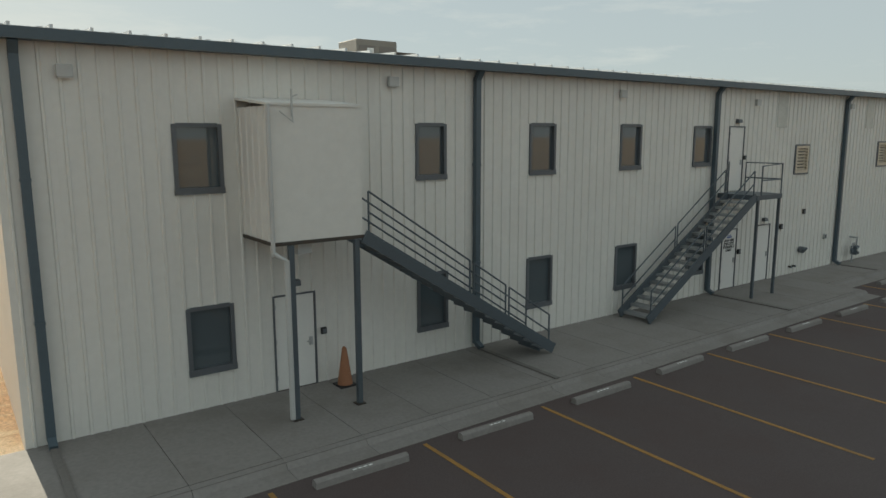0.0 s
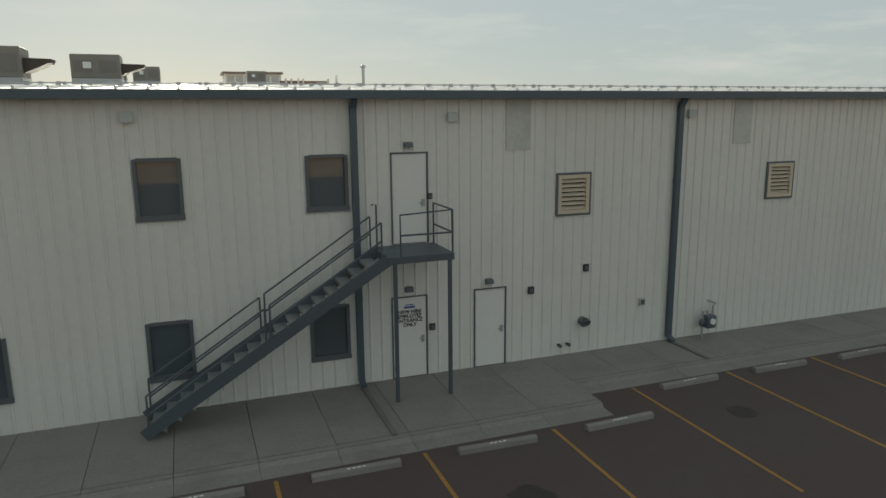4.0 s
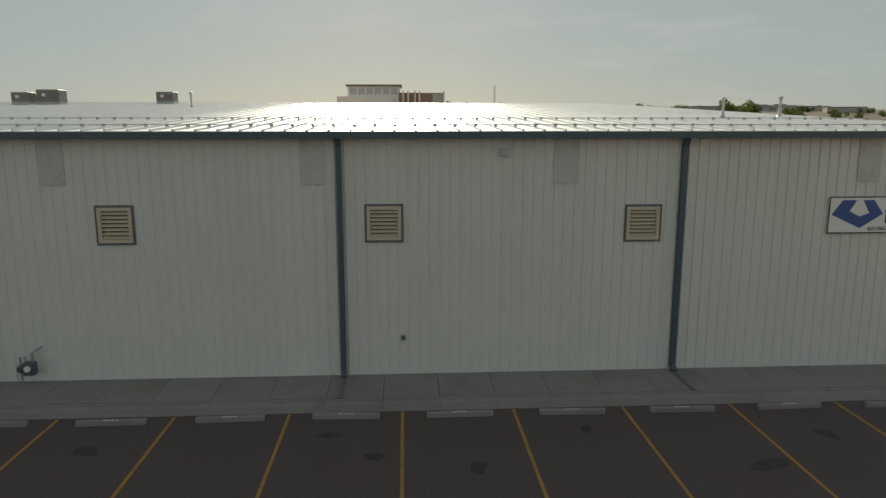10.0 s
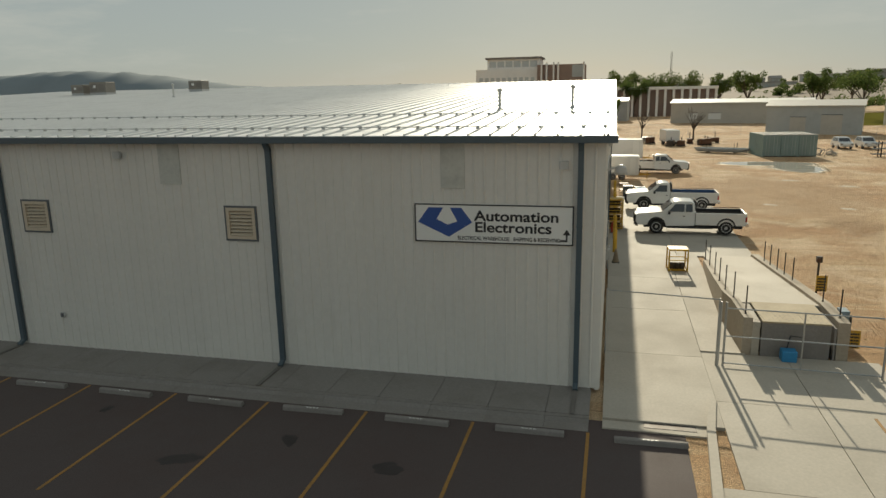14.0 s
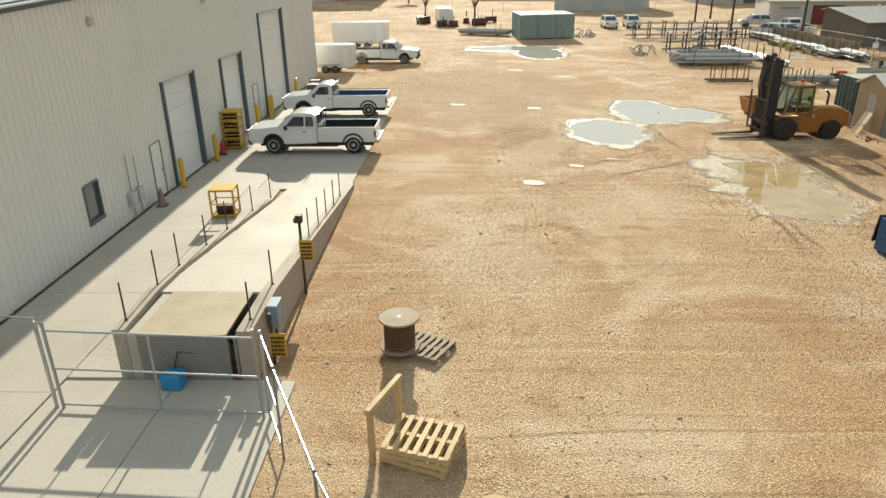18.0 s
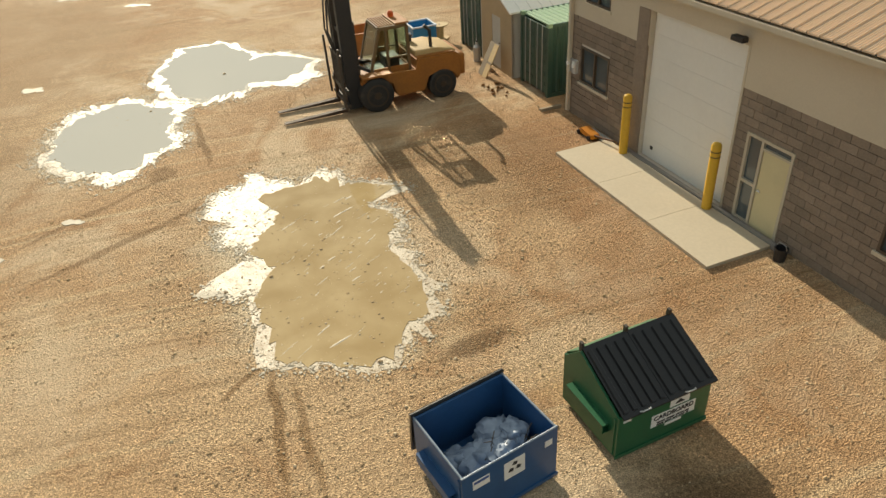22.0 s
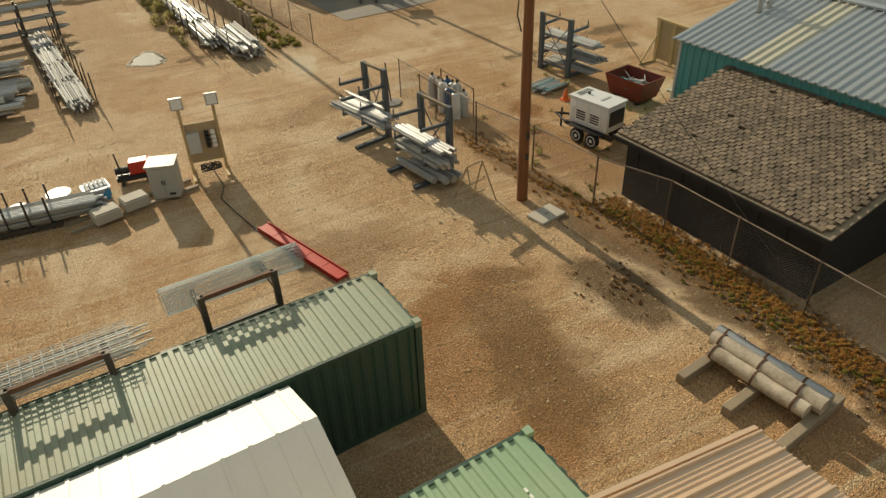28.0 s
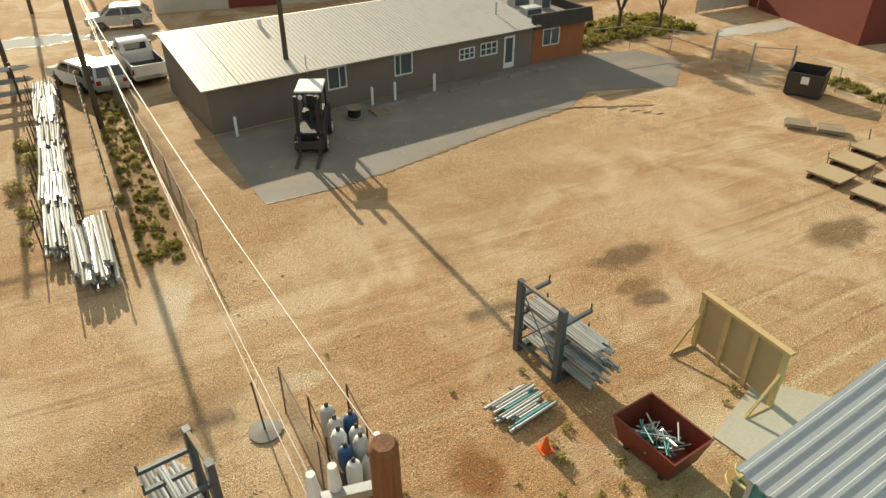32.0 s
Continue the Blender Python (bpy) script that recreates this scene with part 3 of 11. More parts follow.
M_ALLOY = material("dull_alloy_rim", (0.50, 0.50, 0.49), 0.4, 0.2, 0.15)
M_LID = material("black_plastic_lid", (0.009, 0.009, 0.01), 0.36, 0, 0.15, 12, 1.0, 0.3, (0.03, 0.028, 0.026), 0.1)
# one worn yellow: body darkened as if shaded, hood paled as if sunlit
M_LIFT = material("shaded_weathered_yellow", (0.34, 0.128, 0.02), 0.68, 0, 0.2, 14, 1.5, 0.5, (0.20, 0.085, 0.025), 0.1)
M_LIFTTOP = material("sunlit_hood_yellow", (0.50, 0.34, 0.15), 0.68, 0, 0.15, 14, 1.5, 0.3, (0.5, 0.33, 0.13), 0.05)
M_FORKSTEEL = material("rusted_fork_steel", (0.075, 0.045, 0.028), 0.75, 0, 0.25, 20, 2, 0.4, (0.03, 0.022, 0.018), 0.15, spec=0.3)
M_WETMUD = material("dark_wet_mud", (0.17, 0.105, 0.05), 0.45, 0, 0.2, 10, 0.8, 0.4, (0.30, 0.2, 0.11), 0.3)
M_DAMP = material("damp_soil", (0.23, 0.145, 0.07), 0.8, 0, 0.25, 12, 1.5, 0.5, (0.36, 0.24, 0.13), 0.4)



M_BARK = material("bark", (0.10, 0.075, 0.055), 0.9, 0, 0.3, 15, 2, 0.3, None, 0.4)


def stone_material():
    """Tan stones, each a little different."""
    mt = bpy.data.materials.new("loose_stones")
    mt.use_nodes = True
    n, l = mt.node_tree.nodes, mt.node_tree.links
    bs = n["Principled BSDF"]
    bs.inputs["Roughness"].default_value = 0.85
    geo = n.new("ShaderNodeNewGeometry")
    r = n.new("ShaderNodeValToRGB")
    r.color_ramp.elements[0].color, r.color_ramp.elements[1].color = (0.36, 0.24, 0.13, 1), (0.72, 0.56, 0.37, 1)
    e = r.color_ramp.elements.new(0.6)
    e.color = (0.52, 0.37, 0.21, 1)
    l.new(geo.outputs["Random Per Island"], r.inputs[0])
    l.new(r.outputs[0], bs.inputs["Base Color"])
    return mt


M_STONES = stone_material()


def leaf_material(name, colour, other):
    """Thin leaves that let some light through."""
    mt = bpy.data.materials.new(name)
    mt.use_nodes = True
    n, l = mt.node_tree.nodes, mt.node_tree.links
    n.remove(n["Principled BSDF"])
    geo = n.new("ShaderNodeNewGeometry")
    r = n.new("ShaderNodeValToRGB")
    r.color_ramp.elements[0].color, r.color_ramp.elements[1].color = (*colour, 1), (*other, 1)
    l.new(geo.outputs["Random Per Island"], r.inputs[0])
    d, t, m = n.new("ShaderNodeBsdfDiffuse"), n.new("ShaderNodeBsdfTranslucent"), n.new("ShaderNodeMixShader")
    m.inputs[0].default_value = 0.45
    for k, b in ((1, d), (2, t)):
        l.new(r.outputs[0], b.inputs["Color"])
        l.new(b.outputs[0], m.inputs[k])
    l.new(m.outputs[0], n["Material Output"].inputs["Surface"])
    return mt


M_FOLIAGE = leaf_material("tree_leaves", (0.06, 0.10, 0.03), (0.15, 0.18, 0.06))
M_SHRUB = leaf_material("dry_shrub_leaves", (0.26, 0.24, 0.09), (0.50, 0.42, 0.20))
M_DRYGRASS = leaf_material("dry_grass_blades", (0.36, 0.16, 0.05), (0.56, 0.36, 0.13))
M_DEADWEED = leaf_material("dead_weed_stalks", (0.22, 0.115, 0.055), (0.36, 0.21, 0.10))
M_VERGE = leaf_material("green_yellow_grass", (0.16, 0.19, 0.04), (0.40, 0.30, 0.10))

M_CLEAR = bpy.data.materials.new("clear_cab_glass")
M_CLEAR.use_nodes = True
_b = M_CLEAR.node_tree.nodes["Principled BSDF"]
_b.inputs["Base Color"].default_value, _b.inputs["Roughness"].default_value, _b.inputs["Transmission Weight"].default_value, _b.inputs["IOR"].default_value = (0.50, 0.60, 0.52, 1), 0.02, 1.0, 1.3
M_CABFRAME = material("dirty_yellow_cab_frame", (0.17, 0.105, 0.045), 0.5, 0.1, 0.2, 14, 2, 0.4, (0.06, 0.045, 0.03), 0.05)
M_DARKRIM = material("dark_dusty_rim", (0.06, 0.04, 0.025), 0.7, 0.1, 0.2)
M_WATER = M_MUDWATER.copy()
M_WATER.name = "clear_puddle_water"
_b = M_WATER.node_tree.nodes["Principled BSDF"]
M_WATER.node_tree.links.remove(_b.inputs["Base Color"].links[0])
# pale base adds to the sky's reflection on the water
_b.inputs["Base Color"].default_value, _b.inputs["Specular IOR Level"].default_value = (0.52, 0.49, 0.42, 1), 1.0
_b.inputs["Roughness"].default_value = 0.015
M_WATER.node_tree.nodes["Bump"].inputs["Strength"].default_value = 0.012
M_GLINT = M_WATER.copy()
M_GLINT.name = "rippled_puddle_water"
M_GLINT.node_tree.nodes["Principled BSDF"].inputs["Roughness"].default_value = 0.16

# ---- ground ----
def disc_outline(cx, cy, rx, ry, turn, wob, seed, n=72):
    """An uneven closed outline round (cx, cy)."""
    out = []
    c, s = math.cos(radians(turn)), math.sin(radians(turn))
    for i in range(n):
        a = 2 * math.pi * i / n
        k = 1 + wob * (noise.noise((1.3 * math.cos(a) + seed, 1.3 * math.sin(a), seed * 0.7)) * 1.6 + 0.5 * noise.noise((4 * math.cos(a), 4 * math.sin(a) + seed, 3.1)) + 0.3 * noise.noise((11 * math.cos(a), 11 * math.sin(a), seed)))
        x, y = rx * k * math.cos(a), ry * k * math.sin(a)
        out.append((cx + c * x - s * y, cy + s * x + c * y))
    return out


def sheet(name, outline, z0, z1, mat, label, category, kind="structure"):
    bm = B()
    prism(bm, outline, "z", z0, z1)
    return solid(name, bm, mat, label, category, kind=kind)


bm = B()
g = 1500.0
for a, b, c, d in ((-g, -g, g, g),):
    bm.faces.new([bm.verts.new(v) for v in ((a, b, 0), (c, b, 0), (c, d, 0), (a, d, 0))])
ground = solid("ground", bm, M_GROUND, "tan gravel and packed dirt yard", "ground", kind="structure")

# the car park in front of the hall
PARK_Y0 = -2.45
sheet("road", [(-40, -60), (71.0, -60), (71.0, -1.75), (33.9, -1.75), (33.4, -3.55), (-40, -3.55)], -0.3, 0.012, M_ASPHALT, "dark worn asphalt car park with stains", "asphalt")

# ---- the metal hall ----
HX0, HX1, HY1 = 8.6, 68.8, 48.0
EAVE, SLOPE = 7.35, 0.0425
WALK_Z = 0.15


def holed(bm, x0, x1, z0, z1, holes, emit):
    """Cuts the rectangle into pieces that leave the holes free; emit(x0, x1, z0, z1) for each."""
    xs = sorted({x0, x1, *[min(max(v, x0), x1) for h in holes for v in h[:2]]})
    for a, b in zip(xs[:-1], xs[1:]):
        if b - a < 1e-4:
            continue
        spans = sorted((max(h[2], z0), min(h[3], z1)) for h in holes if h[0] < (a + b) / 2 < h[1])
        z = z0
        for s, e in spans:
            if s > z + 1e-4:
                emit(a, b, z, s)
            z = max(z, e)
        if z1 > z + 1e-4:
            emit(a, b, z, z1)


def clad_wall(name, m, length, top, holes, label, z0=WALK_Z, pitch=0.305, width=0.915, thick=0.12, mat=None):
    """A wall of ribbed metal panels. Local x runs along the wall, the outer face is y = 0 and looks to -y. top(x): its height."""
    wall = thing(name, label, "wall", m, kind="structure")
    mat = mat or M_SIDING
    n = math.ceil(length / width)
    for i in range(n):
        a, b = i * width, min((i + 1) * width, length)
        mine = [h for h in holes if h[1] > a and h[0] < b]
        bm = B()
        zt = min(top(a), top(b))
        holed(bm, a + 0.0006, b - 0.0006, z0, zt, mine, lambda p, q, r, s: box(bm, p, q, 0, thick, r, s))
        if abs(top(a) - top(b)) > 1e-3:
            prism(bm, [(a, zt), (b, zt), ((b, top(b)) if top(b) > zt else (a, top(a)))], "y", 0, thick)
        k = a + pitch / 2
        while k < b:
            spans = sorted((h[2], h[3]) for h in mine if h[0] - 0.06 < k < h[1] + 0.06)
            z = z0
            for s, e in [*spans, (top(k), 99)]:
                if s - z > 0.05:
                    vs = box(bm, k - 0.036, k + 0.036, -0.032, 0.0, z, s)
                    for v in vs:
                        if v.co.y < -0.01:
                            v.co.x = k + (v.co.x - k) * 0.5
                z = e
            k += pitch
        part("wall_panel", bm, mat, wall)
    return wall


WINDOWS = [(11.47, 12.38, 4.56, 5.88), (17.02, 17.88, 4.62, 5.93), (20.69, 21.63, 4.61, 5.96), (24.38, 25.33, 4.63, 5.96), (28.06, 29.03, 4.63, 5.93),
           (11.52, 12.44, 0.9, 2.27), (17.03, 17.92, 0.87, 2.30), (20.66, 21.60, 0.90, 2.31), (24.34, 25.31, 0.93, 2.29), (28.01, 28.95, 0.92, 2.28)]
DOORS = [(13.3, 14.29, WALK_Z, 2.28), (30.10, 31.07, 3.68, 5.95), (30.05, 31.01, WALK_Z, 2.32), (32.31, 33.25, WALK_Z, 2.32)]
LOUVRES = [(34.72, 35.74, 4.14, 5.25), (41.96, 42.98, 4.24, 5.32), (49.58, 50.64, 4.25, 5.31), (57.25, 58.30, 4.20, 5.25)]


def shift(h):
    return (h[0] - HX0, h[1] - HX0, h[2], h[3])


wall_south = clad_wall("wall_south", yaw(HX0, 0), HX1 - HX0, lambda x: EAVE, [shift(h) for h in WINDOWS + DOORS + LOUVRES], "off-white ribbed metal siding of the long hall")
OHD = [(18.45, 21.75, 0.12, 4.3), (25.5, 28.7, 0.12, 4.3), (32.8, 38.1, 0.12, 5.95)]
EDOOR = (16.45, 17.4, 0.12, 2.3)
EDOOR2 = (30.3, 31.25, 0.12, 2.3)
EWIN = (11.42, 12.36, 0.9, 2.22)
wall_east = clad_wall("wall_east", pose(HX1, 0, 0, 0, 0, 90), HY1, lambda x: EAVE + SLOPE * x - 0.02, [*OHD, EDOOR, EDOOR2, EWIN], "off-white ribbed metal siding with three tall loading doors", z0=0.1)
for nm, x0, x1, y0, y1 in (("wall_west", HX0, HX0 + 0.12, 0.12, HY1), ("wall_north", HX0, HX1, HY1, HY1 + 0.12)):
    bm = B()
    ztop = EAVE if nm == "wall_west" else EAVE + SLOPE * HY1 - 0.03
    box(bm, x0, x1, y0, y1, 0, ztop)
    solid(nm, bm, M_SIDING, "off-white metal wall of the hall", "wall", kind="structure")
bm = B()
box(bm, HX0 + 0.3, HX1 - 0.3, 0.3, HY1 - 0.3, 0.02, 0.1)
solid("floor", bm, M_WALK, "grey concrete floor inside the hall", "floor", kind="structure")

# roof with standing seams
roof = thing("roof", "pale galvanised standing seam roof rising to the rear", "roof", yaw(HX0, 0), kind="structure")
RL = HX1 - HX0
seam = 0.61
for i in range(math.ceil((RL + 0.5) / (seam * 3))):
    a, b = -0.25 + i * seam * 3, min(-0.25 + (i + 1) * seam * 3, RL + 0.25)
    bm = B()

    def roof_z(y):
        return EAVE + 0.09 + SLOPE * y
    y0, y1 = -0.28, HY1 + 0.3
    prism(bm, [(y0, roof_z(y0)), (y1, roof_z(y1)), (y1, roof_z(y1) - 0.05), (y0, roof_z(y0) - 0.05)], "x", a, b)
    k = a
    while k < b - 0.05:
        prism(bm, [(y0 - 0.02, roof_z(y0) + 0.055), (y1, roof_z(y1) + 0.055), (y1, roof_z(y1)), (y0 - 0.02, roof_z(y0) - 0.01)], "x", k - 0.025, k + 0.025)
        k += seam
    part("roof_panel", bm, M_ROOF, roof)
# rows of snow guards
bm = B()
for yy in (1.15, 6.5):
    k = -0.25
    while k < RL + 0.2:
        z = EAVE + 0.09 + SLOPE * yy + 0.05
        box(bm, k - 0.05, k + 0.05, yy - 0.02, yy + 0.02, z, z + 0.09)
        k += seam
    rod(bm, (-0.2, yy, EAVE + 0.09 + SLOPE * yy + 0.11), (RL + 0.2, yy, EAVE + 0.09 + SLOPE * yy + 0.11), 0.015, 5)
part("snow_guards", bm, M_GALV, roof, "rows of small snow guards", kind="stuff")
bm = B()
box(bm, -0.3, RL + 0.3, -0.36, -0.20, EAVE - 0.13, EAVE + 0.06)
box(bm, -0.3, RL + 0.3, -0.20, 0.0, EAVE - 0.12, EAVE - 0.05)
part("gutter", bm, M_TRIM, roof, "dark teal box gutter")
bm = B()
prism(bm, [(-0.3, EAVE - 0.12), (HY1 + 0.3, EAVE - 0.12 + SLOPE * HY1), (HY1 + 0.3, EAVE + 0.13 + SLOPE * HY1), (-0.3, EAVE + 0.13)], "x", RL + 0.0, RL + 0.07)
part("rake_trim", bm, M_TRIM, roof, "dark teal rake trim")

# downspouts with their drain channels across the walk
DOWN = [9.0, 18.8, 29.2, 38.57, 48.85, 58.9, 68.15]


def downspout(x, wy, zb=WALK_Z):
    ds = thing("downspout", "dark teal square downspout from gutter to walk", "downspout", yaw(x, 0), "downspouts along the hall")
    bm = B()
    box(bm, -0.075, 0.075, -0.17, -0.035, zb + 0.12, EAVE - 0.3)
    part("pipe", bm, M_TRIM, ds)
    bm = B()
    beam(bm, (0, -0.10, EAVE - 0.34), (0, -0.26, EAVE - 0.12), 0.15, 0.13)
    part("outlet", bm, M_TRIM, ds)
    bm = B()
    beam(bm, (0, -0.1, zb + 0.16), (0.0, -0.34, zb + 0.04), 0.14, 0.11)
    part("elbow", bm, M_TRIM, ds)
    bm = B()
    box(bm, -0.06, 0.06, wy + 0.03, -0.25, zb, zb + 0.035)
    part("drain_channel", bm, M_DRAIN, ds, "rusty dark drain channel across the walk")
    for z in (2.4, 4.9):
        bm = B()
        box(bm, -0.085, 0.085, -0.18, -0.02, z, z + 0.05)
        part("strap", bm, M_TRIM, ds)


for x in DOWN:
    downspout(x, -3.1 if x < 33 else -1.85)


def window(no, x0, x1, z0, z1, m=None, mat=None, depth=0.12):
    w = thing("window_%d" % no, "dark grey framed window with a reflecting pane", "window", m, kind="structure")
    mat = mat or M_WINFRAME
    f = 0.06
    for nm, a, b, c, d in (("window_frame", x0 - 0.02, x0 + f, z0, z1), ("window_frame", x1 - f, x1 + 0.02, z0, z1), ("window_frame", x0 + f, x1 - f, z1 - f, z1 + 0.02)):
        bm = B()
        box(bm, a, b, -0.045, depth, c, d)
        part(nm, bm, mat, w)
    bm = B()
    box(bm, x0 - 0.03, x1 + 0.03, -0.06, depth, z0 - 0.03, z0 + 0.10)
    part("window_sill", bm, mat, w)
    bm = B()
    box(bm, x0 + f, x1 - f, 0.05, 0.065, z0 + 0.10, z1 - f)
    part("pane", bm, M_GLASS, w)


for i, h in enumerate(WINDOWS):
    window(i + 1, *h)
window(11, *EWIN, m=pose(HX1, 0, 0, 0, 0, 90))


def flush_door(no, x0, x1, z0, z1, m=None, mat=None, hinge_left=True, label="white steel door in a dark frame"):
    d = thing("door_%d" % no, label, "door", m, kind="structure")
    fr = B()
    box(fr, x0, x0 + 0.035, -0.035, 0.12, z0, z1)
    box(fr, x1 - 0.035, x1, -0.035, 0.12, z0, z1)
    box(fr, x0 + 0.035, x1 - 0.035, -0.035, 0.12, z1 - 0.035, z1)
    part("door_frame", fr, M_WINFRAME, d)
    bm = B()
    box(bm, x0 + 0.045, x1 - 0.045, -0.01, 0.04, z0 + 0.012, z1 - 0.045)
    leaf = part("door_leaf", bm, mat or M_DOORPAINT, d)
    bm = B()
    hx = x1 - 0.14
    box(bm, hx - 0.04, hx + 0.04, -0.035, -0.01, z0 + 0.92, z0 + 1.10)
    rod(bm, (hx, -0.06, z0 + 1.02), (hx - 0.11, -0.06, z0 + 1.02), 0.014, 6)
    rod(bm, (hx, -0.02, z0 + 1.02), (hx, -0.065, z0 + 1.02), 0.012, 6)
    part("door_handle", bm, M_GALV, leaf, "brushed lever handle")
    bm = B()
    box(bm, x0 + 0.045, x1 - 0.045, -0.03, 0.03, z0, z0 + 0.012)
    part("threshold", bm, M_DARKSTEEL, d)
    bm = B()
    for zz in (z0 + 0.25, (z0 + z1) / 2, z1 - 0.3):
        rod(bm, (x0 + 0.04, -0.04, zz), (x0 + 0.04, -0.04, zz + 0.1), 0.012, 6)
    part("hinges", bm, M_GALV, d)
    return d


for i, h in enumerate(DOORS):
    d = flush_door(i + 1, *h)
    if i == 2:
        for k, wd in enumerate(("NEW HIRE", "EMPLOYEE", "ENTRANCE", "ONLY")):
            lettering("sign_text", wd, 0.135, pose(30.53, -0.013, 1.86 - k * 0.115, 90), M_INK, d, "black lettering", 0.004, "CENTER")
        bm = B()
        box(bm, 30.38, 30.68, -0.015, -0.011, 2.0, 2.05)
        box(bm, 30.42, 30.64, -0.015, -0.011, 2.075, 2.10)
        part("notice", bm, M_BLUE, d, "small blue line of writing")


def louvre(x0, x1, z0, z1):
    lv = thing("wall_louvre", "tan slatted wall louvre in a dark frame", "louvre", group="louvres along the hall")
    f = B()
    for a, b, c, d in ((x0 - 0.03, x0 + 0.03, z0 - 0.03, z1 + 0.03), (x1 - 0.03, x1 + 0.03, z0 - 0.03, z1 + 0.03), (x0 + 0.03, x1 - 0.03, z0 - 0.03, z0 + 0.03), (x0 + 0.03, x1 - 0.03, z1 - 0.03, z1 + 0.03)):
        box(f, a, b, -0.05, 0.1, c, d)
    part("outer_frame", f, M_WINFRAME, lv)
    f = B()
    i0, i1, j0, j1 = x0 + 0.03, x1 - 0.03, z0 + 0.03, z1 - 0.03
    w = 0.1
    for a, b, c, d in ((i0, i0 + w, j0, j1), (i1 - w, i1, j0, j1), (i0 + w, i1 - w, j0, j0 + w), (i0 + w, i1 - w, j1 - w, j1)):
        box(f, a, b, -0.06, 0.08, c, d)
    part("inner_frame", f, M_LOUVRE, lv, "pale tan inner frame")
    n = 7
    me = None
    for k in range(n):
        z = j0 + w + (k + 0.5) * (j1 - j0 - 2 * w) / n
        if me is None:
            bm = B()
            prism(bm, [(-0.05, -0.045), (-0.035, -0.045), (0.05, 0.035), (0.035, 0.035)], "x", i0 + w, i1 - w)
            me = mesh_of("slat", bm, M_LOUVRE)
        shared("slat", me, lv, yaw(0, 0, z))
    bm = B()
    box(bm, i0 + w, i1 - w, 0.085, 0.095, j0 + w, j1 - w)
    part("backing", bm, M_DARK, lv)


for h in LOUVRES:
    louvre(*h)

# translucent panels under the eave
for i, (a, b) in enumerate(((33.2, 33.9), (40.55, 41.2), (47.75, 48.45), (55.05, 55.8), (64.22, 64.92))):
    bm = B()
    box(bm, a, b, -0.036, -0.002, 5.92, EAVE - 0.1)
    solid("skylight_panel", bm, material("dull_translucent_panel", (0.56, 0.56, 0.51), 0.5, 0, 0.1, 10, 1.2, 0.4), "dull grey translucent panel set in the siding", "panel", group="translucent panels")

# small fittings on the south wall
for x, z in ((9.73, 6.75), (16.36, 6.85), (24.35, 6.84), (31.7, 6.78), (38.98, 6.8), (53.6, 6.83), (67.7, 6.6)):
    t = thing("wall_light", "small white box light high on the siding", "wall light", yaw(x, 0, z), "box lights along the hall")
    bm = B()
    box(bm, -0.13, 0.13, -0.14, -0.03, -0.1, 0.12)
    rounded(bm, 0.015)
    part("housing", bm, M_LIGHTGREY, t)
    bm = B()
    box(bm, -0.1, 0.1, -0.12, -0.05, -0.112, -0.1)
    part("lens", bm, M_SIGN, t)
for x, z in ((13.8, 2.52), (30.55, 6.12), (30.5, 2.5), (32.72, 2.5)):
    t = thing("door_light", "small dark lamp over a door", "wall light", yaw(x, 0, z), "lamps over doors")
    bm = B()
    prism(bm, [(-0.03, -0.06), (-0.17, -0.05), (-0.15, 0.06), (-0.03, 0.08)], "x", -0.1, 0.1)
    part("housing", bm, M_WINFRAME, t)
    bm = B()
    box(bm, -0.08, 0.08, -0.15, -0.05, -0.075, -0.06)
    part("lens", bm, M_SIGN, t)
for x, z, s, nm, lb in ((14.45, 1.35, 0.06, "card_reader", "small black card reader beside a door"), (31.09, 4.85, 0.06, "card_reader", "small black card reader beside a door"), (31.12, 1.45, 0.07, "card_reader", "small black card reader beside a door"),
                        (33.97, 2.14, 0.08, "socket_box", "dark weatherproof socket box"), (35.67, 2.62, 0.08, "socket_box", "dark weatherproof socket box"), (37.6, 1.44, 0.09, "junction_box", "grey junction box on the siding"), (50.63, 1.32, 0.08, "junction_box", "grey junction box on the siding")):
    t = thing(nm, lb, nm.replace("_", " "), yaw(x, 0, z))
    bm = B()
    box(bm, -s, s, -0.1, -0.03, -s * 1.2, s * 1.2)
    part("body", bm, M_DARK if "junction" not in nm else M_LIGHTGREY, t)
    bm = B()
    box(bm, -s * 0.7, s * 0.7, -0.112, -0.1, -s * 0.8, s * 0.8)
    part("cover", bm, M_WINFRAME, t)
t = thing("vent_hood", "round grey wall vent hood", "vent", yaw(35.62, 0, 1.08))
bm = B()
rod(bm, (0, -0.02, 0), (0, -0.2, 0), 0.13, 14)
part("duct", bm, M_WINFRAME, t)
bm = B()
rod(bm, (0, -0.2, 0), (0, -0.24, -0.03), 0.15, 14)
part("cap", bm, M_STEEL, t)
for x in (34.87, 35.15):
    t = thing("pipe_stub", "short dark pipe stub near the ground", "pipe", yaw(x, 0, 0.46), "pipe stubs")
    bm = B()
    rod(bm, (0, -0.02, 0), (0, -0.14, 0), 0.04, 8)
    part("pipe", bm, M_DARKSTEEL, t)
    bm = B()
    rod(bm, (0, -0.14, 0), (0, -0.16, 0), 0.055, 8)
    part("cap", bm, M_STEEL, t)

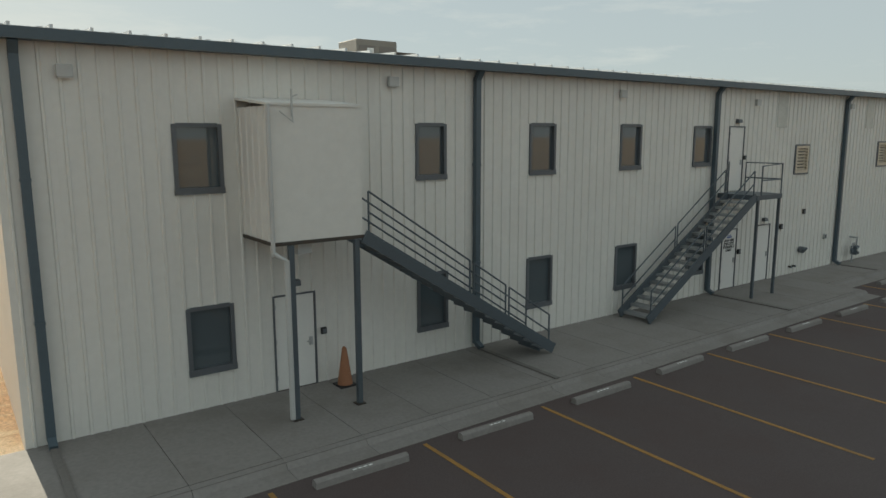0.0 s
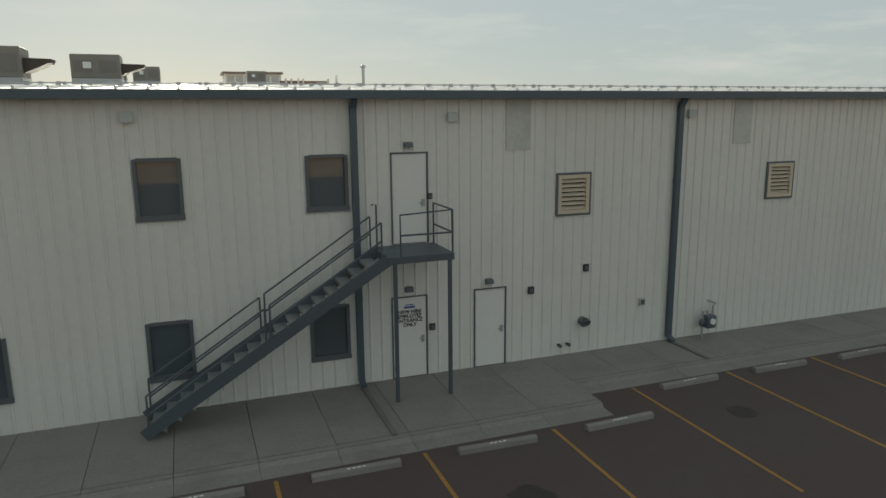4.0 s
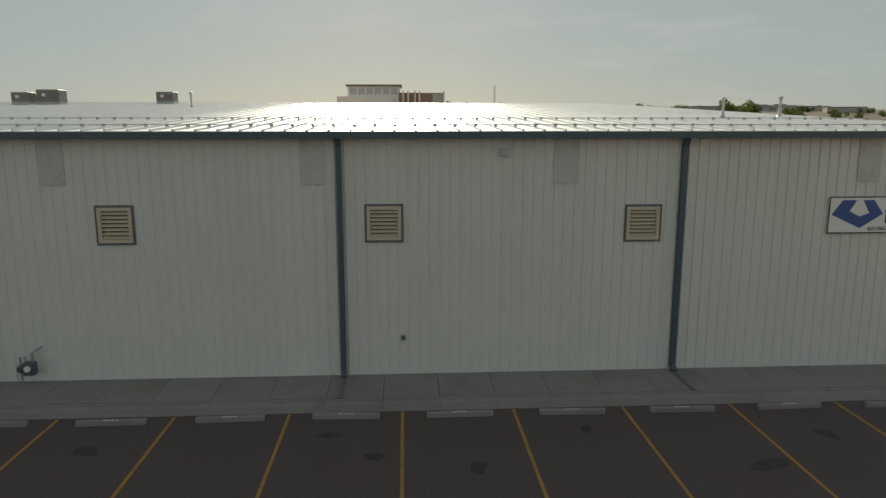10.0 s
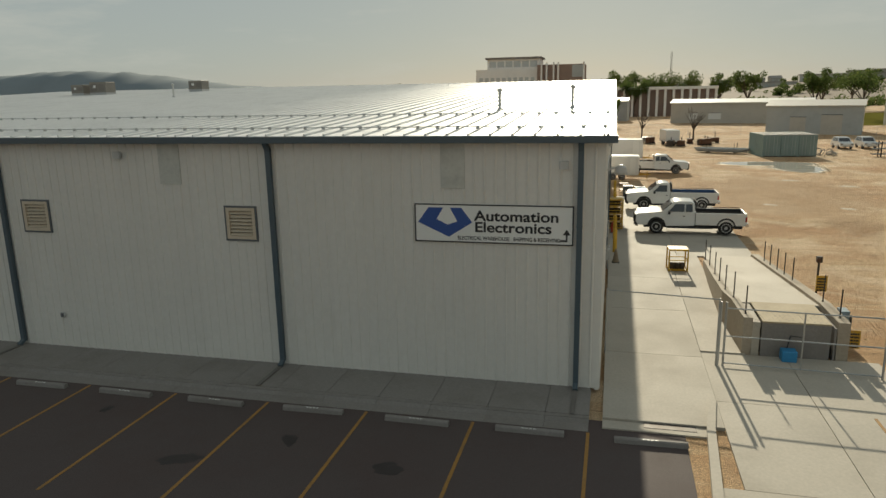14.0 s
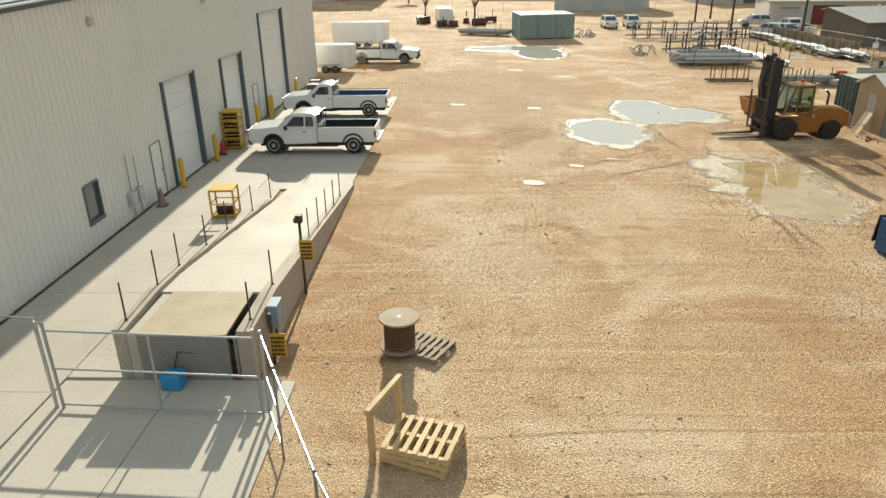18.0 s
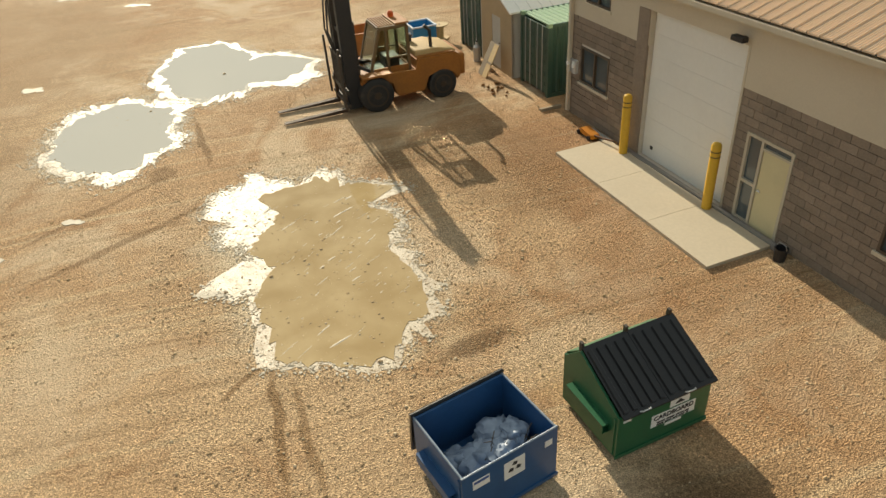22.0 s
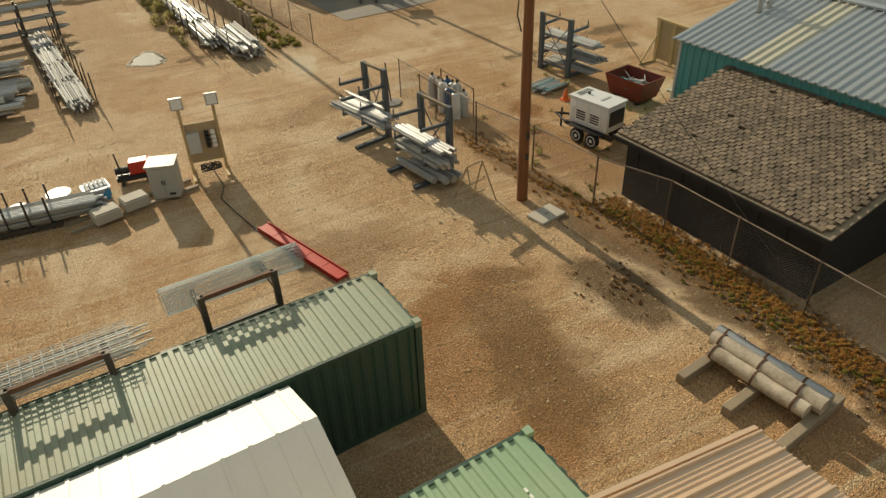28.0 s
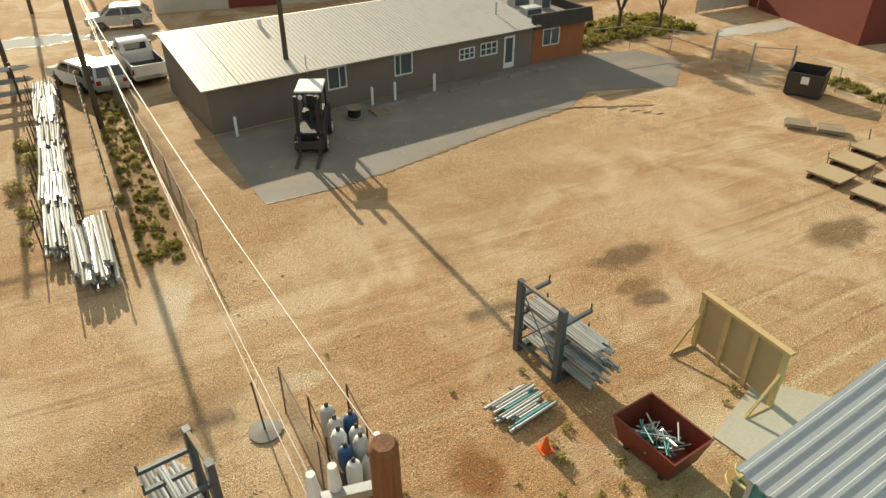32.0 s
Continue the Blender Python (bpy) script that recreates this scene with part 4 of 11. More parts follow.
# gas meter
gm = thing("gas_meter", "grey gas meter with pipes beside a downspout", "gas meter", yaw(39.85, -0.35, WALK_Z))
bm = B()
box(bm, -0.17, 0.17, -0.13, 0.13, 0.32, 0.72)
rounded(bm, 0.05)
part("body", bm, M_LIGHTGREY if False else M_STEEL, gm)
bm = B()
lathe(bm, [(0.09, -0.03), (0.09, 0.03)], 14, (0, -0.15, 0.55), "y")
part("dial", bm, M_SIGN, gm)
bm = B()
tube(bm, [(-0.25, 0.0, 0.0), (-0.25, 0.0, 0.85), (-0.1, 0.0, 0.85), (-0.1, 0, 0.7)], 0.03)
part("inlet_pipe", bm, M_GALV, gm)
bm = B()
tube(bm, [(0.1, 0, 0.7), (0.1, 0, 1.0), (0.2, 0.0, 1.05), (0.2, 0.35, 1.05)], 0.035)
part("outlet_pipe", bm, M_GALV, gm)
bm = B()
lathe(bm, [(0.05, 0), (0.12, 0.03), (0.12, 0.09), (0.05, 0.12)], 12, (-0.25, -0.06, 0.5), "y")
part("regulator", bm, M_STEEL, gm)


# the company signs
def sign(m, w, h, arrow):
    s = thing("company_sign", "white sign board with blue emblem and black words", "sign", m, "company signs")
    bm = B()
    box(bm, 0, w, -0.06, -0.032, 0, h)
    part("board", bm, M_SIGN, s)
    f = B()
    for a, b, c, d in ((0, w, 0, 0.035), (0, w, h - 0.035, h), (0, 0.035, 0.035, h - 0.035), (w - 0.035, w, 0.035, h - 0.035)):
        box(f, a, b, -0.07, -0.06, c, d)
    part("border", f, M_INK, s)
    k = h / 1.13
    e = B()
    for poly in ([(0.10, 0.58), (0.42, 1.02), (0.86, 1.02), (0.66, 0.68), (0.98, 0.52), (1.02, 0.16)], [(1.02, 0.16), (0.98, 0.52), (1.28, 0.62), (1.06, 1.02), (1.40, 1.02), (1.72, 0.60)]):
        prism(e, [(p * k, q * k) for p, q in poly], "y", -0.066, -0.0605)
    part("emblem", e, M_BLUE, s, "blue notched pentagon emblem")
    for wd, z, sz in (("Automation", 0.66, 0.415), ("Electronics", 0.33, 0.415)):
        t = lettering("sign_text", wd, sz * k, pose(1.78 * k, -0.063, z * k, 90), M_INK, s, "bold black lettering", 0.009)
        t.scale = (1.2, 1, 1)
    t = lettering("sign_text", "ELECTRICAL WAREHOUSE   SHIPPING & RECEIVING", 0.155 * k, pose(1.28 * k, -0.063, 0.09 * k, 90), M_INK, s, "small black lettering", 0.003)
    t.scale = (0.83, 1, 1)
    a = B()
    x = w - 0.2
    for q in ((x - 0.16, x + 0.04, 0.11, 0.16), (x - 0.01, x + 0.04, 0.16, 0.32)):
        box(a, q[0], q[1], -0.066, -0.0605, q[2], q[3])
    prism(a, [(x - 0.09, 0.3), (x + 0.12, 0.3), (x + 0.015, 0.46)] if arrow else [(x - 0.09, 0.3), (x + 0.12, 0.3), (x + 0.015, 0.16)], "y", -0.066, -0.0605)
    part("arrow", a, M_INK, s, "black bent arrow")


sign(yaw(63.43, 0, 4.36), 4.56, 1.12, True)
sign(pose(HX1, 0.92, 5.22, 0, 0, 90), 5.05, 1.12, True)

# loading doors on the east wall
for i, (a, b, z0, z1) in enumerate(OHD):
    d = thing("door_%d" % (i + 5), "tall white sectional loading door with a dark jamb", "loading door", pose(HX1, 0, 0, 0, 0, 90), kind="structure")
    n = int((z1 - z0) / 0.53)
    for k in range(n):
        c0, c1 = z0 + k * (z1 - z0) / n, z0 + (k + 1) * (z1 - z0) / n
        bm = B()
        box(bm, a + 0.05, b - 0.05, 0.10, 0.14, c0 + 0.004, c1 - 0.004)
        part("door_panel", bm, M_DOORPAINT, d)
    for x in (a - 0.14, b - 0.02):
        bm = B()
        box(bm, x, x + 0.16, -0.10, 0.12, z0, z1 + 0.1)
        part("jamb", bm, M_TRIM, d)
    bm = B()
    box(bm, a + 0.02, b - 0.02, -0.05, 0.12, z1, z1 + 0.1)
    part("head_trim", bm, M_LIGHTGREY, d)
flush_door(8, *EDOOR, m=pose(HX1, 0, 0, 0, 0, 90), label="white steel door beside the loading doors")
flush_door(9, *EDOOR2, m=pose(HX1, 0, 0, 0, 0, 90), label="white steel door between two loading doors")
for yy, z in ((3.87, 6.95), (13.87, 7.1), (24.2, 7.2), (36, 7.6)):
    t = thing("wall_light", "small white box light high on the siding", "wall light", pose(HX1, yy, z, 0, 0, 90), "box lights along the hall")
    bm = B()
    box(bm, -0.13, 0.13, -0.16, -0.03, -0.12, 0.14)
    rounded(bm, 0.015)
    part("housing", bm, M_LIGHTGREY, t)
    bm = B()
    box(bm, -0.1, 0.1, -0.14, -0.05, -0.132, -0.12)
    part("lens", bm, M_SIGN, t)
t = thing("flood_lamp", "white round flood lamp at the hall corner", "flood lamp", pose(HX1, 0.3, 6.45, 0, 0, 90))
bm = B()
rod(bm, (0, -0.03, 0), (0, -0.35, 0.08), 0.03, 8)
part("arm", bm, M_LIGHTGREY, t)
bm = B()
lathe(bm, [(0.06, 0.12), (0.15, 0.05), (0.17, -0.08), (0.13, -0.14)], 14, (0, -0.4, 0.02))
part("head", bm, M_LIGHTGREY, t, smooth=True)

# roof pipes and air handlers
for x, y, h in ((64.4, 9.5, 0.75), (67.3, 10.2, 0.8), (32.5, 12.0, 0.75), (36.5, 28.0, 0.9)):
    t = thing("roof_vent_pipe", "white vent pipe on the metal roof", "vent pipe", yaw(x, y, EAVE + 0.09 + SLOPE * y), "vent pipes on the hall roof")
    bm = B()
    rod(bm, (0, 0, -0.1), (0, 0, h), 0.06, 10)
    part("pipe", bm, M_LIGHTGREY, t)
    bm = B()
    lathe(bm, [(0.10, 0), (0.11, 0.08), (0.03, 0.14)], 10, (0, 0, h))
    part("cap", bm, M_LIGHTGREY, t)
    bm = B()
    lathe(bm, [(0.16, -0.03), (0.12, 0.04), (0.07, 0.12)], 10)
    part("flashing", bm, M_GALV, t)


def air_handler(x, y, w, d, h, duct):
    t = thing("roof_air_handler", "grey-brown rooftop air handler with louvres", "air handler", yaw(x, y, EAVE + 0.09 + SLOPE * y), "air handlers on the hall roof")
    bm = B()
    box(bm, -w / 2, w / 2, -d / 2, d / 2, -0.1, 0.22)
    part("curb", bm, M_GALV, t)
    bm = B()
    box(bm, -w / 2, w / 2, -d / 2, d / 2, 0.22, h)
    rounded(bm, 0.02, 1)
    part("cabinet", bm, material("air_handler_grey", (0.24, 0.22, 0.19), 0.5, 0.2, 0.1), t)
    for k in range(2):
        bm = B()
        box(bm, -w / 2 + 0.1 + k * w / 2, -0.1 + k * w / 2, -d / 2 - 0.02, -d / 2 + 0.01, 0.4, h - 0.2)
        part("side_panel", bm, material("air_handler_panel", (0.2, 0.18, 0.16), 0.5, 0.2, 0.1), t)
    bm = B()
    box(bm, -w / 4, -w / 4 + 0.25, -d / 2 - 0.03, -d / 2 - 0.02, h * 0.55, h * 0.75)
    part("label_plate", bm, M_SIGN, t)
    if duct:
        bm = B()
        prism(bm, [(w / 2, 0.35), (w / 2 + 0.7, h * 0.6), (w / 2 + 0.75, h * 0.7), (w / 2, h * 0.72)], "y", -d / 3, d / 3)
        part("intake_hood", bm, M_DARKSTEEL, t)


AIR_HANDLERS = [(20.4, 8.0, 1.6, 1.3, 1.1, True), (22.9, 10.4, 1.5, 1.2, 1.0, True), (21.5, 36.0, 1.3, 1.2, 0.95, False), (23.4, 36.4, 1.7, 1.3, 1.15, False), (31.0, 40.0, 1.4, 1.2, 1.0, False)]
for a in AIR_HANDLERS:
    air_handler(*a)

# boxed-in stair landing
bx = thing("stair_enclosure", "off-white boxed landing on posts above a door", "enclosure")
X0, X1, YF, Z0, Z1 = 12.74, 14.63, -1.6, 3.68, 6.2
for nm, q in (("front_wall", (X0, X1, YF, YF + 0.05, Z0, Z1)), ("side_wall", (X0, X0 + 0.05, YF + 0.05, -0.03, Z0, Z1)), ("side_wall", (X1 - 0.05, X1, YF + 0.05, -0.03, Z0, Z1)), ("deck", (X0 + 0.05, X1 - 0.05, YF + 0.05, -0.03, Z0, Z0 + 0.08))):
    bm = B()
    if nm == "side_wall" and q[0] == X0:
        fold, k = [(X0 + 0.05, YF + 0.05), (X0, YF + 0.05)], YF + 0.2
        while k < -0.1:
            fold += [(X0, k), (X0 - 0.022, k + 0.015), (X0 - 0.022, k + 0.05), (X0, k + 0.065)]
            k += 0.3
        prism(bm, fold + [(X0, -0.03), (X0 + 0.05, -0.03)], "z", Z0, Z1)
    else:
        box(bm, *q)
    part(nm, bm, M_SIDING if nm != "deck" else M_STEEL, bx)
bm = B()
prism(bm, [(YF - 0.03, Z1 + 0.0), (-0.03, Z1 + 0.16), (-0.03, Z1 + 0.21), (YF - 0.03, Z1 + 0.05)], "x", X0 - 0.06, X1 + 0.02)
part("canopy", bm, M_SIDING, bx)
bm = B()
box(bm, X0 - 0.02, X1 + 0.02, YF - 0.02, YF + 0.07, Z0 - 0.07, Z0)
box(bm, X0 - 0.02, X0 + 0.06, YF + 0.07, -0.03, Z0 - 0.07, Z0)
part("edge_beam", bm, M_DARKSTEEL, bx)
bm = B()
rod(bm, (X0 - 0.04, YF - 0.06, Z0 - 0.2), (X0 - 0.04, YF - 0.06, Z1 + 0.02), 0.045, 8)
tube(bm, [(X0 - 0.04, YF - 0.06, Z0 - 0.2), (X0 + 0.2, YF - 0.1, Z0 - 0.35), (X0 + 0.2, YF - 0.1, 0.2)], 0.055, 8)
part("drain_pipe", bm, M_LIGHTGREY, bx, "white drain pipe")
for x in (13.05, 14.45):
    bm = B()
    box(bm, x - 0.05, x + 0.05, -1.7, -1.6, WALK_Z, Z0 - 0.07)
    p = part("post", bm, M_STEEL, bx)
    bm = B()
    box(bm, x - 0.1, x + 0.1, -1.75, -1.55, WALK_Z, WALK_Z + 0.02)
    part("base_plate", bm, M_DARKSTEEL, p)
bm = B()
tube(bm, [(13.17, -1.66, 6.0), (13.17, -1.66, 6.5)], 0.02)
tube(bm, [(12.9, -1.72, 6.1), (13.17, -1.7, 5.9), (13.17, -1.66, 6.35), (13.27, -1.7, 6.4)], 0.015)
part("antenna", bm, M_LIGHTGREY, bx, "short pale antenna bracket")
bm = B()
box(bm, 13.3, 13.6, -1.4, -1.2, Z0 - 0.3, Z0 - 0.07)
part("junction_box", bm, M_LIGHTGREY, bx)


def metal_stair(x_top, x_bot, zt, y0, y1, rails, landing=None):
    """A steel stair along the wall between two stringers."""
    st = thing("steel_stair", "blue-grey painted steel stair with pipe rails" if landing is None else "blue-grey open steel stair with landing and pipe rails", "stair")
    zb = WALK_Z
    s = 1 if x_bot > x_top else -1
    for y in (y0 + 0.03, y1 - 0.03):
        bm = B()
        n = Vector((x_bot - x_top, 0, zb - zt)).normalized()
        up = Vector((-n.z, 0, n.x)) * (1 if n.x > 0 else -1)
        a, b = Vector((x_top, y, zt - 0.05)), Vector((x_bot, y, zb + 0.12))
        for p in ():
            pass
        q = [a + up * 0.13, b + up * 0.13, b - up * 0.13, a - up * 0.13]
        prism(bm, [(p.x, max(p.z, WALK_Z)) for p in q], "y", y - 0.03, y + 0.03)
        part("stringer", bm, M_STEEL, st)
    n = round((zt - zb) / 0.2)
    me = None
    for k in range(1, n):
        f = k / n
        x, z = x_top + (x_bot - x_top) * f, zt + (zb - zt) * f
        if me is None:
            bm = B()
            box(bm, -0.15, 0.15, y0 + 0.06, y1 - 0.06, -0.04, 0.0)
            box(bm, -0.15, -0.12, y0 + 0.06, y1 - 0.06, -0.08, -0.04)
            box(bm, 0.12, 0.15, y0 + 0.06, y1 - 0.06, -0.08, -0.04)
            me = mesh_of("tread", bm, M_GALV if landing else M_STEEL)
        shared("tread", me, st, yaw(x, 0, z))

    def at(f, y, h):
        return (x_top + (x_bot - x_top) * f, y, zt + (zb - zt) * f + h)
    for y, f0, f1 in rails:
        for h in (0.92, 0.5):
            bm = B()
            rod(bm, at(f0, y, h), at(f1, y, h), 0.022, 7)
            part("rail", bm, M_STEEL, st)
        for f in (f0, f1):
            bm = B()
            rod(bm, at(f, y, 0.0), at(f, y, 0.92), 0.022, 7)
            part("rail_post", bm, M_STEEL, st)
    return st


st1 = metal_stair(14.65, 20.1, 3.7, -1.66, -0.75, [(-1.63, 0.02, 0.5), (-1.63, 0.52, 0.7), (-1.63, 0.72, 0.97), (-0.78, 0.02, 0.97)])
st2 = metal_stair(29.62, 24.2, 3.66, -1.45, -0.35, [(-1.42, 0.03, 0.5), (-1.42, 0.52, 0.98), (-0.38, 0.03, 0.5), (-0.38, 0.52, 0.98)], True)
bm = B()
box(bm, 29.6, 31.2, -1.47, -0.03, 3.5, 3.66)
part("landing", bm, M_STEEL, st2)
for x in (29.76, 31.1):
    bm = B()
    box(bm, x - 0.04, x + 0.04, -1.46, -1.38, WALK_Z, 3.5)
    part("post", bm, M_STEEL, st2)
for pts in ([(29.9, -1.43, 3.66), (29.9, -1.43, 4.62), (31.15, -1.43, 4.68), (31.17, -1.43, 3.66)], [(31.17, -1.43, 3.66), (31.17, -1.43, 4.68), (31.17, -0.1, 4.68), (31.17, -0.1, 3.66)], [(29.9, -1.43, 4.15), (31.17, -1.43, 4.15)], [(31.17, -1.43, 4.15), (31.17, -0.1, 4.15)], [(29.62, -0.38, 3.66), (29.62, -0.38, 4.75), (29.5, -0.38, 4.75)]):
    bm = B()
    tube(bm, pts, 0.024, 7)
    part("landing_rail", bm, M_STEEL, st2)

cn = thing("traffic_cone", "dull orange-brown traffic cone on the walk", "traffic cone", yaw(14.72, -0.5, WALK_Z))
bm = B()
lathe(bm, [(0.17, 0.03), (0.05, 0.85), (0.03, 0.88)], 14)
part("cone", bm, material("dusty_orange", (0.32, 0.14, 0.07), 0.7), cn, smooth=True)
bm = B()
box(bm, -0.2, 0.2, -0.2, 0.2, 0, 0.03)
part("base", bm, M_DARK, cn)

# concrete walk in slabs, with kerb
walkway = thing("pavement", "grey jointed concrete walk with kerb along the hall", "pavement", kind="structure")
xs = [HX0 - 1.2]
while xs[-1] < 68.2:
    xs.append(min(xs[-1] + 1.58, 68.6))
for a, b in zip(xs[:-1], xs[1:]):
    yf = -3.02 if (a + b) / 2 < 33.6 else -1.78
    bm = B()
    box(bm, a + 0.006, b - 0.006, yf, -0.002, -0.1, WALK_Z)
    part("slab", bm, M_WALK, walkway)
    bm = B()
    box(bm, a + 0.004, b - 0.004, yf - 0.16, yf - 0.006, -0.1, WALK_Z - 0.012)
    prism(bm, [(yf - 0.165, WALK_Z - 0.03), (yf - 0.165, -0.05), (yf - 0.66, -0.05), (yf - 0.66, 0.02), (yf - 0.25, 0.035)], "x", a + 0.004, b - 0.004)
    part("kerb", bm, M_WALK, walkway, "rounded concrete kerb and gutter")

# parking stops and painted lines
rnd = random.Random(4)
line_x = [11.6 + 3.0 * k for k in range(20)]
for k, lx in enumerate(line_x):
    front = lx < 33
    y1 = -3.8 if front else -2.5
    bm = B()
    box(bm, lx - 0.042, lx + 0.042, y1 - 5.2, y1, 0.0, 0.019)
    solid("parking_line", bm, M_LINE, "worn orange painted parking line on asphalt", "line", group="parking lines")
    cx = lx + 1.53
    ps = thing("parking_stop", "grey concrete wheel stop with painted bars", "parking stop", yaw(cx, (-4.05 if cx < 34.3 else -2.83) + rnd.uniform(-0.06, 0.06), 0.012, rnd.uniform(-2, 2)), "wheel stops along the walk")
    bm = B()
    prism(bm, [(-0.09, 0), (0.09, 0), (0.07, 0.1), (0.04, 0.13), (-0.04, 0.13), (-0.07, 0.1)], "x", -0.88, 0.88)
    part("block", bm, M_WALK, ps)
    bm = B()
    for i in range(4):
        box(bm, -0.2 + i * 0.1, -0.13 + i * 0.1, -0.055, -0.02, 0.131, 0.133)
    part("stencil_bars", bm, M_SIGN, ps, "white stencil bars")
M_OIL = material("old_oil_stain", (0.034, 0.026, 0.025), 0.6, 0, 0.3, 20, 3, 0.6, (0.06, 0.045, 0.042), 0.2)
for k, (x, y, rx, ry) in enumerate(((48.8, -3.8, 0.26, 0.16), (49.95, -5.0, 0.2, 0.2), (55.25, -3.8, 0.22, 0.15), (59.0, -5.85, 0.22, 0.55), (43.1, -4.3, 0.3, 0.25), (37.2, -4.6, 0.35, 0.3), (61.2, -4.4, 0.2, 0.3), (52.3, -5.6, 0.3, 0.2), (64.1, -5.2, 0.25, 0.35), (31.0, -6.0, 0.4, 0.3))):
    sheet("oil_stain", disc_outline(x, y, rx, ry, k * 37, 0.35, 40 + k, 40), -0.01, 0.0165, M_OIL, "dark oil stain on the asphalt", "stain")

# ---- the yard beside the hall ----
apron = thing("pavement_east", "pale jointed concrete apron beside the hall", "pavement", kind="structure")
for a, b, c, d in ((68.95, 72.0, -1.7, 3.2), (68.95, 72.0, 3.22, 8.1), (68.95, 72.0, 8.12, 13.0), (68.95, 72.0, 13.02, 17.9), (68.95, 72.4, 17.92, 23.0), (72.42, 76.25, 17.92, 23.0), (68.95, 72.4, 23.02, 28.2), (72.42, 76.25, 23.02, 28.2), (68.95, 72.4, 28.22, 33.4), (72.42, 76.25, 28.22, 33.4), (68.95, 72.4, 33.42, 38.7), (72.42, 76.25, 33.42, 38.7),
                   (72.02, 74.6, 0.0, 3.8), (74.62, 77.3, 0.0, 3.8), (72.02, 74.6, -4.5, -0.02), (74.62, 77.9, -4.5, -0.02), (71.4, 74.6, -10, -4.52), (74.62, 78.6, -10, -4.52), (71.4, 74.6, -16, -10.02), (74.62, 79.4, -16, -10.02)):
    bm = B()
    box(bm, a, b, c, d, -0.15, 0.1 if c > -1.8 and b < 72.3 else 0.06)
    part("slab", bm, M_CONC, apron)
bm = B()
prism(bm, [(71.55, -1.75), (71.8, -0.1), (72.0, -0.1), (71.75, -1.85), (71.2, -9), (70.95, -9)], "z", -0.1, 0.17)
part("kerb", bm, M_CONC, apron)
bm = B()
box(bm, 68.95, 71.55, -2.2, -1.75, -0.1, 0.05)
part("gutter_slab", bm, M_CONC, apron)
bm = B()
box(bm, 70.0, 71.3, -2.0, -1.72, 0.05, 0.06)
part("grate", bm, M_DARKSTEEL, apron, "dark drain grate")
bm = B()
box(bm, 75.85, 75.93, -5.5, -0.3, 0.06, 0.066)
part("painted_line", bm, M_LINE, apron)

# dock ramp with its leveller
ramp = thing("dock_ramp", "pale concrete loading ramp with retaining walls", "ramp")
KERB = [(3.85, 73.28), (6.0, 73.2), (7.4, 73.12), (11.5, 73.25), (15.4, 73.42)]


def kerb_x(y):
    for (a, p), (b, q) in zip(KERB[:-1], KERB[1:]):
        if y <= b:
            return p + (q - p) * (y - a) / (b - a)
    return KERB[-1][1]


def strip(bm, rows):
    """rows of (y, left x, right x, bottom, top) joined into one solid."""
    rings = [[bm.verts.new(v) for v in ((a, y, lo), (b, y, lo), (b, y, hi), (a, y, hi))] for y, a, b, lo, hi in rows]
    for p, q in zip(rings[:-1], rings[1:]):
        for k in range(4):
            bm.faces.new((p[k], p[(k + 1) % 4], q[(k + 1) % 4], q[k]))
    bm.faces.new(rings[0][::-1])
    bm.faces.new(rings[-1])


def ramp_z(y):
    return 1.2 - (y - 6.0) * 1.09 / 11.9


bm = B()
strip(bm, [(y, kerb_x(y) + 0.3, 76.06, 0.02, ramp_z(y)) for y in (6.0, 7.4, 11.5, 15.4, 17.9)])
part("ramp_slab", bm, M_CONC, ramp)
bm = B()
box(bm, 72.02, 73.4, 3.82, 17.9, -0.15, 0.097)
part("slab", bm, M_CONC, apron)
bm = B()
prism(bm, [(3.85, 0.02), (18.2, 0.02), (18.2, 0.2), (9.0, 1.05), (6.0, 1.3), (3.85, 1.3)], "x", 76.07, 76.42)
part("retaining_wall", bm, M_OLDCONC, ramp)
bm = B()
strip(bm, [(y, kerb_x(y), kerb_x(y) + 0.28, 0.02, ramp_z(max(y, 6.0)) + 0.12) for y in (3.85, 6.0, 7.4, 11.5, 15.4)])
part("retaining_wall", bm, M_OLDCONC, ramp)
bm = B()
box(bm, 73.5, 76.05, 5.95, 5.99, 0.02, 1.18)
part("pit_wall", bm, M_CONC, ramp)
lev = thing("dock_leveller", "steel dock leveller plate over a pit", "dock leveller")
bm = B()
box(bm, 73.84, 75.86, 3.78, 5.93, 1.2, 1.25)
part("platform", bm, material("worn_leveller_plate", (0.42, 0.34, 0.22), 0.75, 0.0, 0.1, 12, 0.8, 0.3), lev)
for q in ((73.57, 73.8, 3.86, 5.9, 0.02, 1.18), (73.84, 75.86, 3.8, 3.88, 0.06, 1.19), (75.98, 76.04, 3.86, 5.58, 0.02, 1.1)):
    bm = B()
    box(bm, *q)
    part("skirt", bm, M_CONC if q[0] < 73.8 else M_WALK, lev)
for x in (73.9, 75.3):
    bm = B()
    beam(bm, (x, 4.1, 0.1), (x, 5.4, 1.15), 0.12, 0.1)
    beam(bm, (x + 0.14, 5.4, 0.1), (x + 0.14, 4.1, 1.15), 0.1, 0.1)
    part("scissor_arm", bm, M_DARKSTEEL, lev)
bm = B()
box(bm, 74.4, 74.85, 3.35, 3.75, 0.06, 0.42)
rounded(bm, 0.03)
part("pump_box", bm, M_LIGHTBLUE, lev, "blue hydraulic pump box")
bm = B()
